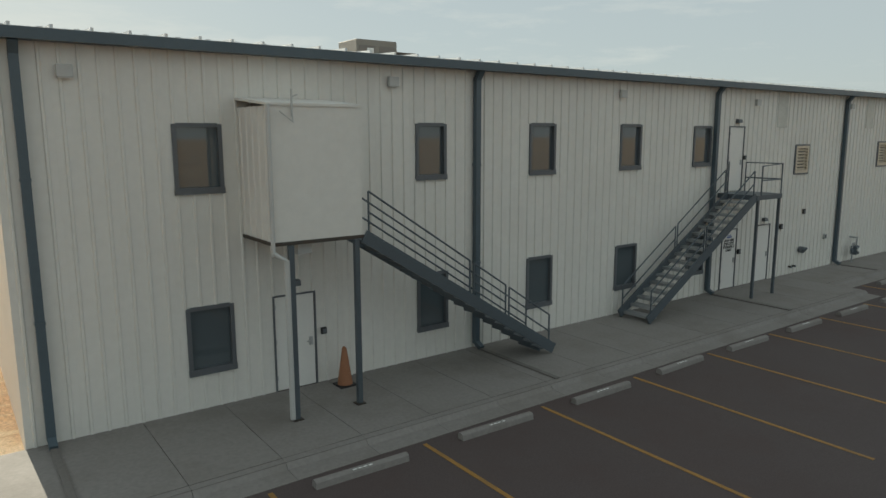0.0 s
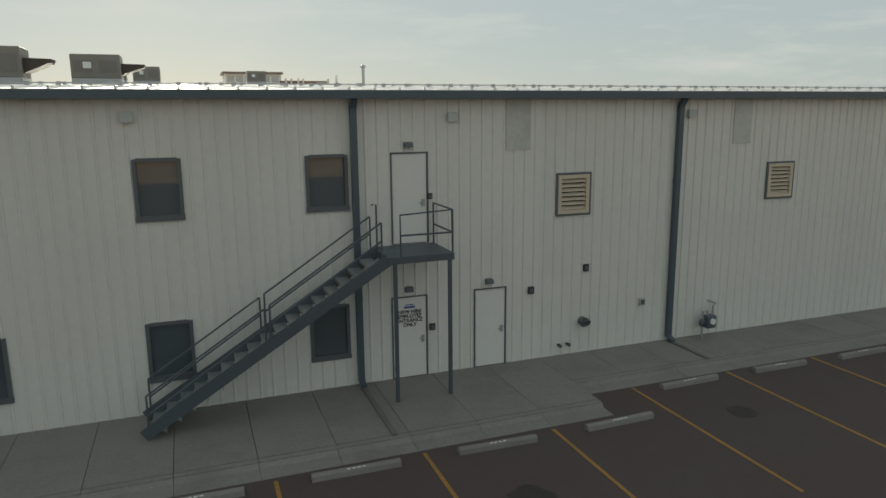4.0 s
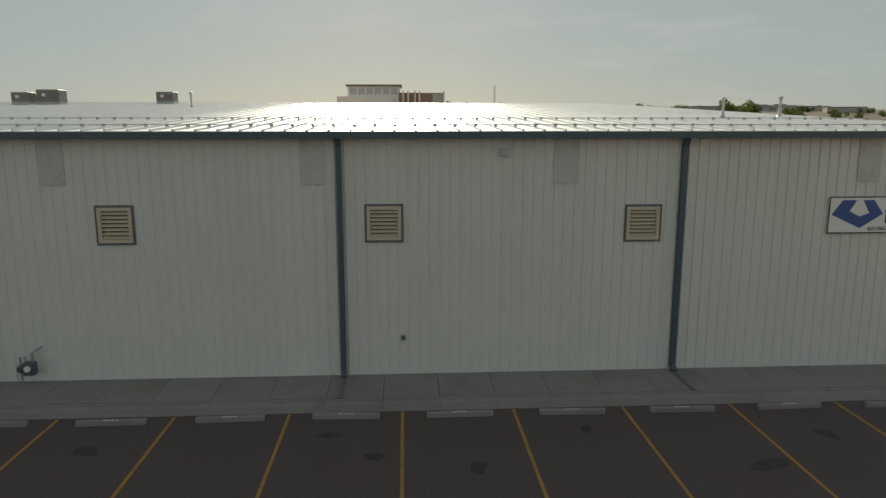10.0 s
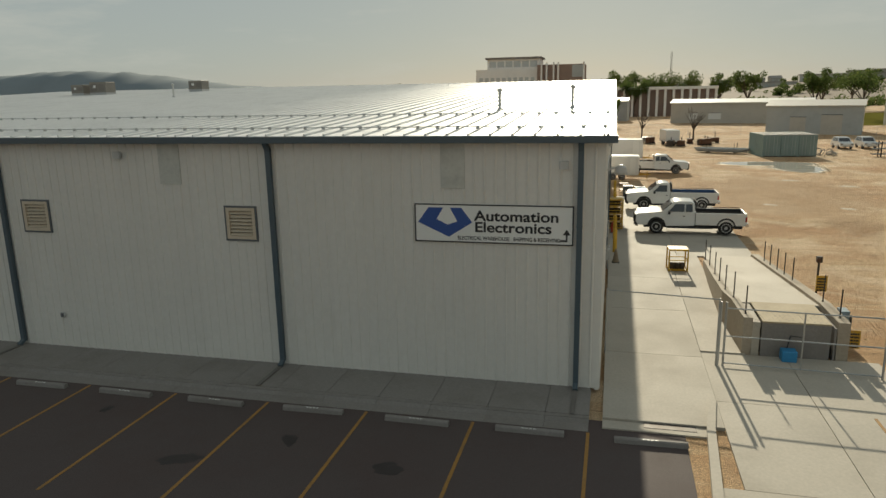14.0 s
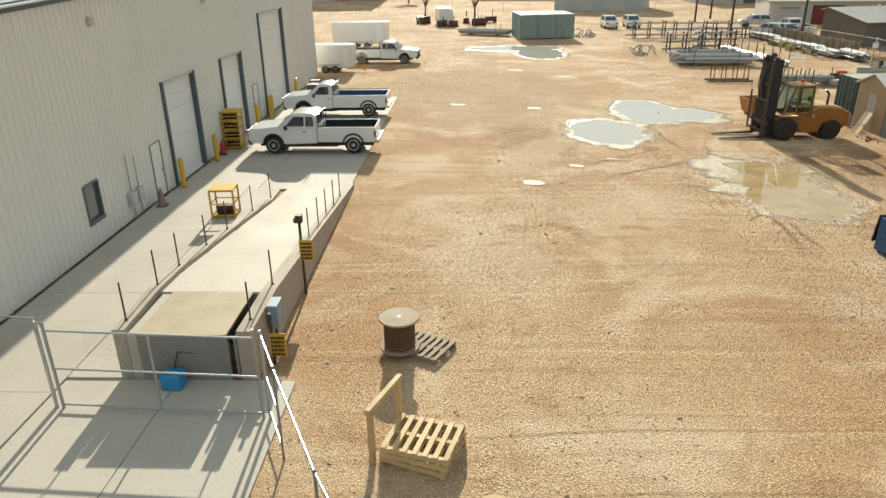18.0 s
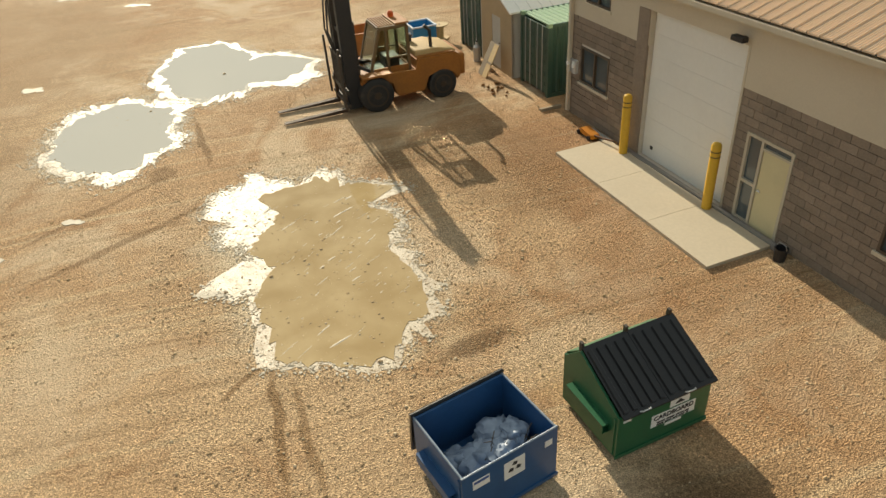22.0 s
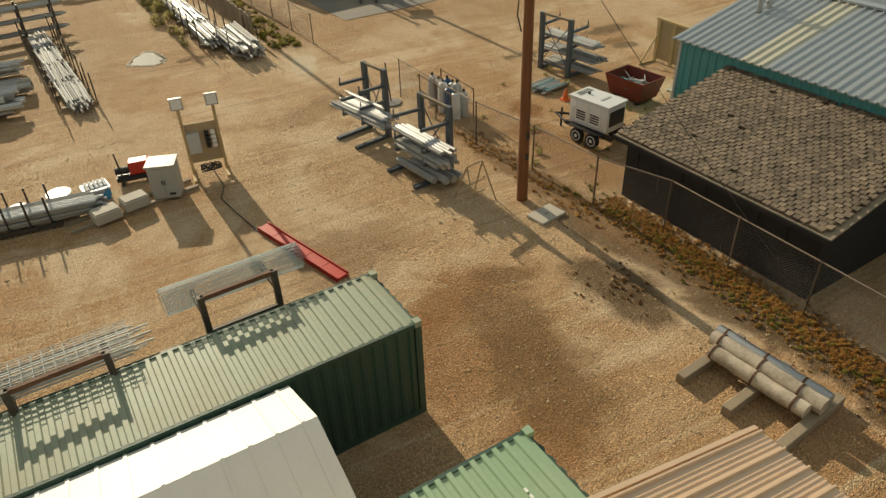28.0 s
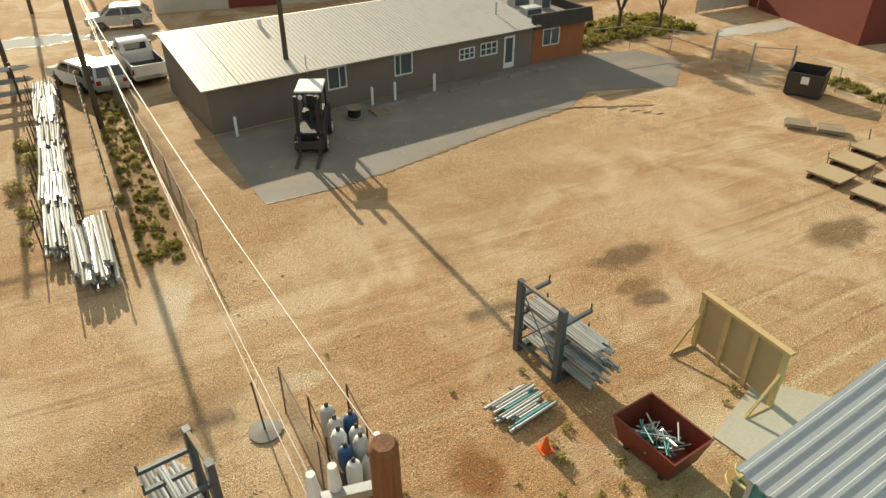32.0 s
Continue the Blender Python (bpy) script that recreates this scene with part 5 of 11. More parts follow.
tube(bm, [(74.6, 3.7, 0.4), (74.7, 3.8, 0.8), (75.2, 3.82, 0.75), (75.5, 3.85, 0.9)], 0.02)
part("hose", bm, M_DARK, lev)

for i, (x, y) in enumerate([(kerb_x(y) + 0.14, y) for y in (4.3, 6.2, 7.7, 9.6, 11.3, 13.7, 15.8)] + [(76.24, y) for y in (4.4, 6.3, 10.5, 11.9, 13.2, 14.6, 15.9)]):
    zb = ramp_z(max(y, 6.0)) + 0.12 if x < 75 else 1.3 if y < 6 else max(0.2, 1.3 - (y - 6) * 0.09)
    t = thing("steel_post", "thin rusty steel post on the ramp wall", "post", yaw(x, y, zb), "posts along the ramp")
    bm = B()
    rod(bm, (0, 0, -0.06), (0, 0, 0.95), 0.022, 6)
    part("rod", bm, M_DARKSTEEL, t)
    bm = B()
    lathe(bm, [(0.05, 0), (0.03, 0.03)], 8)
    part("foot", bm, M_DARKSTEEL, t)


def warning_post(x, y, z, h, head):
    t = thing("warning_sign_post", "dark post with yellow warning sign", "sign post", yaw(x, y, z), "warning signs by the ramp")
    bm = B()
    rod(bm, (0, 0, 0), (0, 0, h), 0.04, 8)
    part("post", bm, M_DARKSTEEL, t)
    bm = B()
    box(bm, -0.05, 0.33, -0.06, -0.04, h - 1.1, h - 0.5)
    board = part("board", bm, M_YELLOW, t, "yellow board with black writing")
    bm = B()
    text_bars(bm, -0.02, 0.3, h - 1.07, h - 0.53, 5, -0.061, random.Random(3))
    part("text_bars", bm, M_INK, board)
    if head:
        bm = B()
        box(bm, -0.09, 0.09, -0.09, 0.09, h, h + 0.22)
        part("lamp_box", bm, M_DARKSTEEL, t)
        bm = B()
        box(bm, -0.12, 0.02, -0.14, -0.09, h + 0.03, h + 0.16)
        part("lamp", bm, M_RUST, t)


warning_post(76.55, 8.3, 0.0, 2.2, True)
warning_post(76.62, 4.6, 0.0, 1.35, False)
t = thing("control_box", "grey-blue control cabinet on the ramp wall", "control box", yaw(76.55, 4.95, 0.0))
bm = B()
box(bm, -0.1, 0.15, 0.0, 0.5, 0.75, 1.35)
part("cabinet", bm, material("blue_grey_cabinet", (0.22, 0.30, 0.36), 0.5), t)
bm = B()
rod(bm, (0, 0.25, 0), (0, 0.25, 0.76), 0.04, 8)
part("leg", bm, M_DARKSTEEL, t)


# chain-link fence and gates
M_MESH = material("galvanised_wire", (0.30, 0.28, 0.25), 0.6, 0.4, 0.1)


def chain_link(bm, a, b, z0, z1, step=0.16, r=0.002):
    """Wire diamonds between a and b."""
    a, b = Vector((*a, 0)), Vector((*b, 0))
    d = (b - a)
    ln = d.length
    d.normalize()
    h = z1 - z0
    k = -h
    while k < ln:
        for s in (1, -1):
            u0, u1 = max(k, 0), min(k + h, ln)
            if u1 > u0:
                za, zb = (z0 + (u0 - k), z0 + (u1 - k)) if s == 1 else (z1 - (u0 - k), z1 - (u1 - k))
                p, q = a + d * u0 + Vector((0, 0, za)), a + d * u1 + Vector((0, 0, zb))
                rod(bm, p, q, r, 3)
        k += step


def fence_run(pts, h, label, name="chain_link_fence", posts_every=3.0, mesh=True, mat=None, top=True, rad=0.025, step=0.16):
    f = thing(name, label, "fence")
    mat = mat or M_GALV
    for a, b in zip(pts[:-1], pts[1:]):
        ln = math.dist(a, b)
        n = max(1, round(ln / posts_every))
        for i in range(n + 1):
            x, y = a[0] + (b[0] - a[0]) * i / n, a[1] + (b[1] - a[1]) * i / n
            bm = B()
            rod(bm, (x, y, 0), (x, y, h + 0.04), rad, 7)
            part("post", bm, mat, f)
        if top:
            bm = B()
            rod(bm, (*a, h), (*b, h), 0.022, 6)
            part("top_rail", bm, mat, f)
        if mesh:
            bm = B()
            chain_link(bm, a, b, 0.05, h, step)
            part("wire_mesh", bm, M_MESH, f, kind="stuff")
    return f


fence_run([(68.95, 3.25), (72.35, 2.75)], 2.2, "open galvanised pipe fence beside the hall", mesh=False)
gate = thing("pipe_gate", "wide galvanised pipe gate with low wire mesh", "gate")
for x, y in ((72.4, 2.72), (72.55, 2.7), (76.95, 2.45), (77.1, 2.42)):
    bm = B()
    rod(bm, (x, y, 0.06), (x, y, 2.15), 0.035, 8)
    part("gate_post", bm, M_GALV, gate)
for z in (0.16, 1.05, 1.95):
    bm = B()
    rod(bm, (72.55, 2.7, z), (76.95, 2.45, z), 0.024, 6)
    part("gate_rail", bm, M_GALV, gate)
bm = B()
rod(bm, (74.75, 2.57, 0.16), (74.75, 2.57, 1.95), 0.024, 6)
part("gate_stile", bm, M_GALV, gate)
bm = B()
chain_link(bm, (73.35, 2.65), (76.95, 2.45), 1.4, 1.95, 0.14)
part("wire_mesh", bm, M_MESH, gate, kind="stuff")
fence_run([(77.12, 2.4), (77.68, 1.2), (79.0, -1.5), (83.5, -9.5)], 2.05, "galvanised pipe fence with rails along the gravel", posts_every=3.2, mesh=False)
f2 = thing("fence_brace", "low galvanised fence rails", "fence rail")
for z in (0.25, 1.1):
    bm = B()
    rod(bm, (77.12, 2.4, z), (77.68, 1.2, z), 0.02, 6)
    part("rail", bm, M_GALV, f2)


def pallet(m, w=1.2, d=1.0, mat=None, label="weathered wooden pallet on gravel", group="pallets"):
    p = thing("pallet", label, "pallet", m, group)
    mat = mat or M_OLDWOOD
    for y in (-d / 2 + 0.05, 0, d / 2 - 0.05):
        bm = B()
        box(bm, -w / 2, w / 2, y - 0.045, y + 0.045, 0.02, 0.12)
        part("stringer", bm, mat, p)
    n = 7
    me = None
    for k in range(n):
        x = -w / 2 + 0.06 + k * (w - 0.12) / (n - 1)
        if me is None:
            bm = B()
            box(bm, -0.05, 0.05, -d / 2, d / 2, 0, 0.02)
            me = mesh_of("deck_board", bm, mat)
        shared("deck_board", me, p, yaw(x, 0, 0.12))
        if k % 3 == 0:
            shared("bottom_board", me, p, yaw(x, 0, 0.0))
    return p


def cable_spool(m, r, h, mat, wire=None, label="wooden cable spool", group="cable spools"):
    s = thing("cable_spool", label, "cable spool", m, group)
    for z in (0, h - 0.05):
        bm = B()
        lathe(bm, [(r, z), (r, z + 0.05)], 28)
        part("flange", bm, mat, s)
    bm = B()
    lathe(bm, [(r * 0.45, 0.05), (r * 0.45, h - 0.05)], 20)
    part("drum", bm, mat, s)
    if wire:
        n = 7
        for k in range(n):
            z = 0.08 + k * (h - 0.16) / n
            bm = B()
            lathe(bm, [(r * 0.72, z), (r * 0.8, z + 0.03), (r * 0.72, z + (h - 0.18) / n)], 22)
            part("cable_turn", bm, wire, s)
    bm = B()
    lathe(bm, [(0.05, h), (0.05, h + 0.004)], 10)
    part("hub_hole", bm, M_DARK, s)
    return s


pallet(yaw(80.15, 5.3, 0.0, -28), 1.2, 1.0)
cable_spool(yaw(79.55, 5.2, 0.14), 0.48, 0.82, M_OLDWOOD, M_RUST, "wooden spool of rusty brown cable on a pallet")
for k in range(3):
    pallet(yaw(80.35, 1.45, 0.14 * k, -22 + 3 * k), 1.35, 1.1, M_WOOD, "new pale wooden pallet in a low stack", "stacked pallets")
t = thing("timber_goalpost", "pale new timber frame beside stacked pallets", "timber frame", yaw(80.35, 1.45, 0, -22))
for x, y in ((-0.78, 0.5), (-0.78, -0.62)):
    bm = B()
    box(bm, x - 0.05, x + 0.05, y - 0.05, y + 0.05, 0, 1.15)
    part("upright", bm, M_WOOD, t)
bm = B()
box(bm, -0.83, -0.73, -0.72, 0.6, 1.15, 1.25)
part("cross_bar", bm, M_WOOD, t)
pallet(yaw(79.2, -0.35, 0.02, 15), 1.0, 0.8)
cable_spool(yaw(81.65, -0.4, 0), 0.3, 0.42, M_WOOD, M_RUST, "small pale wooden cable spool standing on gravel")


# cages, crates and bollards by the hall
def crate_stack(x, y, n, w, d, h, mat, label):
    t = thing("wire_crate_stack", label, "crate", yaw(x, y, 0.1, 4), "")
    for k in range(n):
        z = k * h
        bm = B()
        box(bm, -w / 2 + 0.02, w / 2 - 0.02, -d / 2 + 0.02, d / 2 - 0.02, z + 0.02, z + 0.05)
        c = part("crate_tray", bm, mat, t)
        for sx in (-1, 1):
            for sy in (-1, 1):
                bm = B()
                box(bm, sx * w / 2 - 0.03, sx * w / 2 + 0.03, sy * d / 2 - 0.03, sy * d / 2 + 0.03, z, z + h - 0.01)
                part("post", bm, mat, c)
        for zz in (z + 0.06, z + h * 0.5, z + h - 0.05):
            for s_ in (-1, 1):
                bm = B()
                box(bm, -w / 2 + 0.03, w / 2 - 0.03, s_ * d / 2 - 0.015, s_ * d / 2 + 0.015, zz, zz + 0.04)
                part("rail", bm, mat, c)
                bm = B()
                box(bm, s_ * w / 2 - 0.015, s_ * w / 2 + 0.015, -d / 2 + 0.03, d / 2 - 0.03, zz, zz + 0.04)
                part("rail", bm, mat, c)
        for q in range(3):
            bm = B()
            lathe(bm, [(0.13, z + 0.06), (0.15, z + 0.3), (0.1, z + 0.36)], 10, (-w / 4 + q * w / 4, 0, 0))
            part("stored_part", bm, M_DARKSTEEL, c)
    bm = B()
    box(bm, -w / 2 - 0.02, w / 2 + 0.02, -d / 2 - 0.02, d / 2 + 0.02, n * h - 0.01, n * h + 0.03)
    part("lid", bm, mat, t)


crate_stack(72.15, 14.7, 1, 0.85, 0.75, 1.05, M_YELLOW, "yellow wire cage standing on the apron")
crate_stack(69.2, 24.9, 4, 0.95, 0.9, 0.46, M_YELLOW, "stack of yellow wire crates against the hall")


def bollard(x, y, h, r=0.11, z=0.1, bands=True):
    t = thing("bollard", "safety yellow steel bollard with domed top", "bollard", yaw(x, y, z), "yellow bollards")
    bm = B()
    lathe(bm, [(r, 0), (r, h - 0.05), (r * 0.8, h), (r * 0.3, h + 0.03)], 16)
    part("post", bm, M_YELLOW, t, smooth=True)
    if bands:
        for zz in (h - 0.2, h - 0.33):
            bm = B()
            lathe(bm, [(r + 0.004, zz), (r + 0.004, zz + 0.025)], 16)
            part("band", bm, M_INK, t, "dark reflective band")


for y in (18.05, 22.2, 25.1 + 4.1, 31.9, 32.3, 38.7):
    bollard(69.25, y, 1.25, bands=False)
fx = thing("fire_extinguisher", "red fire extinguisher by the hall wall", "extinguisher", yaw(69.15, 23.4, 0.1))
bm = B()
lathe(bm, [(0.13, 0), (0.13, 0.5), (0.05, 0.62), (0.04, 0.7)], 12)
part("cylinder", bm, M_RED, fx)
bm = B()
tube(bm, [(0, 0, 0.7), (0.1, 0, 0.75), (0.15, 0, 0.4)], 0.02)
part("hose", bm, M_DARK, fx)
bm = B()
box(bm, -0.15, 0.15, -0.15, 0.15, 0, 0.02)
part("foot", bm, M_DARK, fx)
for i, (yy, z0, z1) in enumerate(((14.3, 0.1, 2.5), (14.9, 0.1, 2.3))):
    t = thing("riser_pipe", "grey conduit riser on the hall wall", "pipe", yaw(HX1 + 0.1, yy, 0), "conduit risers")
    bm = B()
    rod(bm, (0, 0, z0), (0, 0, z1), 0.03, 7)
    part("pipe", bm, M_GALV, t)
    bm = B()
    box(bm, -0.07, 0.1, -0.2, 0.2, 0.6, 1.1)
    part("switch_box", bm, M_LIGHTGREY, t)
t = thing("traffic_cone", "weathered cone against the hall wall", "traffic cone", yaw(69.3, 15.7, 0.1))
bm = B()
lathe(bm, [(0.17, 0.03), (0.04, 0.7)], 12)
part("cone", bm, M_OLDWOOD, t)
bm = B()
box(bm, -0.19, 0.19, -0.19, 0.19, 0, 0.03)
part("base", bm, M_DARK, t)


# ---- vehicles ----
M_CARGLASS = glass_material("vehicle_glass", (0.03, 0.035, 0.04))
M_LAMPRED = material("red_lamp", (0.35, 0.02, 0.02), 0.25)
M_CHROME = material("bright_metal", (0.6, 0.6, 0.6), 0.25, 0.9, 0.05)


def wheel(parent, x, y, r, w, side, rim=None):
    bm = B()
    lathe(bm, [(r * 0.62, -w / 2), (r * 0.9, -w / 2), (r, -w / 2 + 0.04), (r, w / 2 - 0.04), (r * 0.9, w / 2), (r * 0.62, w / 2)], 24, (x, y, r), "y")
    wh = part("wheel", bm, M_RUBBER, parent, smooth=True)
    bm = B()
    yy = y + side * (w / 2 - 0.02)
    lathe(bm, [(r * 0.66, yy - side * 0.03), (r * 0.66, yy + side * 0.025), (r * 0.58, yy + side * 0.03), (r * 0.5, yy - side * 0.02), (r * 0.24, yy), (r * 0.2, yy + side * 0.04), (0.002, yy + side * 0.045)], 20, (x, 0, r), "y")
    part("rim", bm, rim or M_GALV, wh)
    return wh


def side_profile(bm, prof, half, taper=0.0, zt=1.2):
    """Extrudes a side outline across the width; above zt the sides lean in."""
    n = len(prof)
    rows = []
    for s in (-1, 1):
        rows.append([bm.verts.new((x, s * (half - taper * max(0, z - zt)), z)) for x, z in prof])
    for i in range(n):
        j = (i + 1) % n
        bm.faces.new((rows[0][i], rows[0][j], rows[1][j], rows[1][i]))
    bm.faces.new(rows[0][::-1])
    bm.faces.new(rows[1])


def flare(bm, x, s):
    """A dark arch lip over a wheel."""
    arc = [math.pi * k / 14 for k in range(15)]
    prism(bm, [(x + 0.52 * math.cos(a), 0.5 + 0.5 * math.sin(a)) for a in arc] + [(x + 0.44 * math.cos(a), 0.48 + 0.42 * math.sin(a)) for a in arc[::-1]], "y", s * 0.965 - 0.035, s * 0.965 + 0.035)


def pickup(m, cab2=True, liner=None, guard=True, label="white pickup truck with open bed", group="parked pickups"):
    """Front looks to -x; origin under the front bumper's middle."""
    v = thing("pickup_truck", label, "pickup truck", m, group)
    L = 6.3
    ce = 3.35 if cab2 else 2.95
    bm = B()
    side_profile(bm, [(0.12, 0.5), (0.02, 0.7), (0.02, 1.08), (0.12, 1.2), (0.9, 1.27), (1.5, 1.3), (2.12, 1.86), (2.35, 1.93), (ce - 0.2, 1.93), (ce, 1.84), (ce + 0.05, 1.3), (ce + 0.05, 0.5), (1.75, 0.45), (1.7, 0.75), (1.5, 0.95), (1.25, 1.0), (0.95, 0.95), (0.75, 0.75), (0.7, 0.5)], 0.98, 0.28, 1.28)
    bmesh.ops.bevel(bm, geom=[e for e in bm.edges if e.calc_length() > 0.2], offset=0.03, segments=2, affect="EDGES")
    part("cab", bm, M_WHITE, v, smooth=True)
    # bed: floor and walls
    b0 = ce + 0.08
    for nm, q in (("bed_side", (b0, L - 0.1, -0.98, -0.88, 0.55, 1.28)), ("bed_side", (b0, L - 0.1, 0.88, 0.98, 0.55, 1.28)), ("bed_front", (b0, b0 + 0.06, -0.88, 0.88, 0.62, 1.28)), ("tailgate", (L - 0.1, L - 0.03, -0.97, 0.97, 0.62, 1.28))):
        bm = B()
        box(bm, *q)
        rounded(bm, 0.02)
        part(nm, bm, M_WHITE, v)
    bm = B()
    box(bm, b0 + 0.06, L - 0.1, -0.88, 0.88, 0.62, 0.7)
    part("bed_floor", bm, liner or M_DARK, v)
    for s in (-1, 1):
        bm = B()
        box(bm, b0 + 0.06, L - 0.1, s * 0.88 - 0.01, s * 0.88 + 0.01, 0.7, 1.27)
        part("bed_liner", bm, liner or M_DARK, v)
        bm = B()
        flare(bm, 5.15, s)
        part("wheel_arch", bm, M_DARK, v)
        bm = B()
        flare(bm, 1.22, s)
        part("wheel_arch", bm, M_DARK, v)
        for x in (1.22, 5.15):
            wheel(v, x, s * 0.86, 0.41, 0.28, s, M_ALLOY)
        glass = [(1.88, 1.34), (2.27, 1.78), (2.78, 1.78), (2.78, 1.34)]
        bm = B()
        yy = [s * (0.985 - 0.28 * max(0, z - 1.28)) for _, z in glass]
        vs = [bm.verts.new((x, y + s * 0.006, z)) for (x, z), y in zip(glass, yy)]
        vs2 = [bm.verts.new((x, y - s * 0.01, z)) for (x, z), y in zip(glass, yy)]
        bm.faces.new(vs), bm.faces.new(vs2[::-1])
        for i in range(4):
            bm.faces.new((vs[i], vs[(i + 1) % 4], vs2[(i + 1) % 4], vs2[i]))
        part("side_window", bm, M_CARGLASS, v)
        if cab2:
            glass = [(2.86, 1.34), (2.86, 1.78), (3.22, 1.78), (3.25, 1.34)]
            bm = B()
            yy = [s * (0.985 - 0.28 * max(0, z - 1.28)) for _, z in glass]
            vs = [bm.verts.new((x, y + s * 0.006, z)) for (x, z), y in zip(glass, yy)]
            vs2 = [bm.verts.new((x, y - s * 0.01, z)) for (x, z), y in zip(glass, yy)]
            bm.faces.new(vs), bm.faces.new(vs2[::-1])
            for i in range(4):
                bm.faces.new((vs[i], vs[(i + 1) % 4], vs2[(i + 1) % 4], vs2[i]))
            part("side_window", bm, M_CARGLASS, v)
        bm = B()
        box(bm, 2.7, 2.85, s * 0.985 - 0.012, s * 0.985 + 0.012, 1.06, 1.1)
        part("door_handle", bm, M_DARK, v)
        bm = B()
        box(bm, 1.85, 1.98, s * 1.12 - 0.1, s * 1.12 + 0.1, 1.2, 1.4)
        rounded(bm, 0.02)
        part("wing_mirror", bm, M_DARK, v)
        bm = B()
        box(bm, L - 0.12, L - 0.02, s * 0.94 - 0.05, s * 0.94 + 0.05, 0.8, 1.1)
        part("tail_lamp", bm, M_LAMPRED, v)
        bm = B()
        box(bm, 0.0, 0.14, s * 0.76 - 0.17, s * 0.76 + 0.17, 0.86, 1.06)
        part("headlight", bm, M_CARGLASS, v)
        bm = B()
        tube(bm, [(1.8, s * 1.0, 0.38), (4.4 if cab2 else 3.2, s * 1.0, 0.38)], 0.04, 6)
        part("step_bar", bm, M_DARK, v)
        bm = B()
        rod(bm, (b0, s * 0.93, 1.34), (L - 0.15, s * 0.93, 1.34), 0.02, 6)
        part("bed_rail", bm, M_DARKSTEEL, v)
    bm = B()
    vs = [bm.verts.new(p) for p in ((1.54, -0.88, 1.34), (1.54, 0.88, 1.34), (2.08, 0.78, 1.825), (2.08, -0.78, 1.825))]
    vs2 = [bm.verts.new(Vector(p.co) + Vector((-0.02, 0, 0.022))) for p in vs]
    bm.faces.new(vs), bm.faces.new(vs2[::-1])
    for i in range(4):
        bm.faces.new((vs[i], vs[(i + 1) % 4], vs2[(i + 1) % 4], vs2[i]))
    part("windscreen", bm, M_CARGLASS, v)
    bm = B()
    box(bm, ce + 0.01, ce + 0.06, -0.6, 0.6, 1.4, 1.78)
    part("rear_window", bm, M_CARGLASS, v)
    bm = B()
    box(bm, 0.0, 0.16, -0.95, 0.95, 0.42, 0.66)
    rounded(bm, 0.03)
    part("front_bumper", bm, M_CHROME if not guard else M_DARK, v)
    bm = B()
    box(bm, L - 0.06, L + 0.1, -0.95, 0.95, 0.5, 0.68)
    part("rear_bumper", bm, M_CHROME, v)
    bm = B()
    box(bm, 0.0, 0.06, -0.56, 0.56, 0.72, 1.08)
    part("grille", bm, M_DARK, v)
    if guard:
        bm = B()
        for y in (-0.6, 0.6):
            rod(bm, (-0.05, y, 0.45), (-0.05, y, 1.12), 0.04, 7)
        for z in (0.6, 0.85, 1.1):
            rod(bm, (-0.05, -0.85, z), (-0.05, 0.85, z), 0.03, 7)
        part("brush_guard", bm, M_DARK, v)
        bm = B()
        for y in (-0.9, -0.45, 0, 0.45, 0.9):
            rod(bm, (ce + 0.14, y, 1.2), (ce + 0.14, y, 1.88), 0.02, 6)
        rod(bm, (ce + 0.14, -0.92, 1.88), (ce + 0.14, 0.92, 1.88), 0.025, 6)
        rod(bm, (ce + 0.14, -0.92, 1.55), (ce + 0.14, 0.92, 1.55), 0.02, 6)
        part("headache_rack", bm, M_DARK, v)
    bm = B()
    box(bm, 0.5, L - 0.2, -0.7, 0.7, 0.32, 0.6)
    part("chassis", bm, M_DARK, v)
    return v


pickup(yaw(70.45, 24.45, 0.1), True, None, True, "white extended cab pickup with black bed and brush guard")
pickup(yaw(70.05, 32.95, 0.1), False, M_DBLUE, True, "white single cab pickup with blue bed liner")
pickup(yaw(76.6, 56.3, 0.0, 178), True, None, True, "white pickup truck parked beside a trailer")


def box_trailer(m, L, W, H, label):
    t = thing("box_trailer", label, "trailer", m, "enclosed trailers")
    bm = B()
    box(bm, 0, L, -W / 2, W / 2, 0.45, H)
    bmesh.ops.bevel(bm, geom=bm.edges[:], offset=0.08, segments=3, affect="EDGES")
    part("body", bm, M_WHITE, t, smooth=True)
    for s in (-1, 1):
        for x in (L * 0.42, L * 0.62):
            wheel(t, x, s * (W / 2 - 0.1), 0.33, 0.22, s)
        bm = B()
        box(bm, L * 0.3, L * 0.74, s * W / 2 - 0.02, s * W / 2 + 0.03, 0.62, 0.76)
        part("fender", bm, M_GALV, t)
    bm = B()
    tube(bm, [(L - 0.1, -0.6, 0.45), (L + 1.1, 0, 0.45), (L - 0.1, 0.6, 0.45)], 0.05, 6)
    rod(bm, (L + 0.8, 0, 0), (L + 0.8, 0, 0.8), 0.04, 6)
    part("tow_bar", bm, M_YELLOW, t)
    bm = B()
    box(bm, L * 0.8, L * 0.92, -W / 2 - 0.012, -W / 2 - 0.004, 0.6, H - 0.2)
    part("door", bm, M_SIGN, t)


box_trailer(yaw(67.3, 51.0, 0, 0), 4.2, 2.0, 2.3, "white enclosed trailer behind the hall")
box_trailer(yaw(66.5, 68.6, 0, 0), 6.0, 2.2, 2.7, "long white enclosed trailer with small emblem")


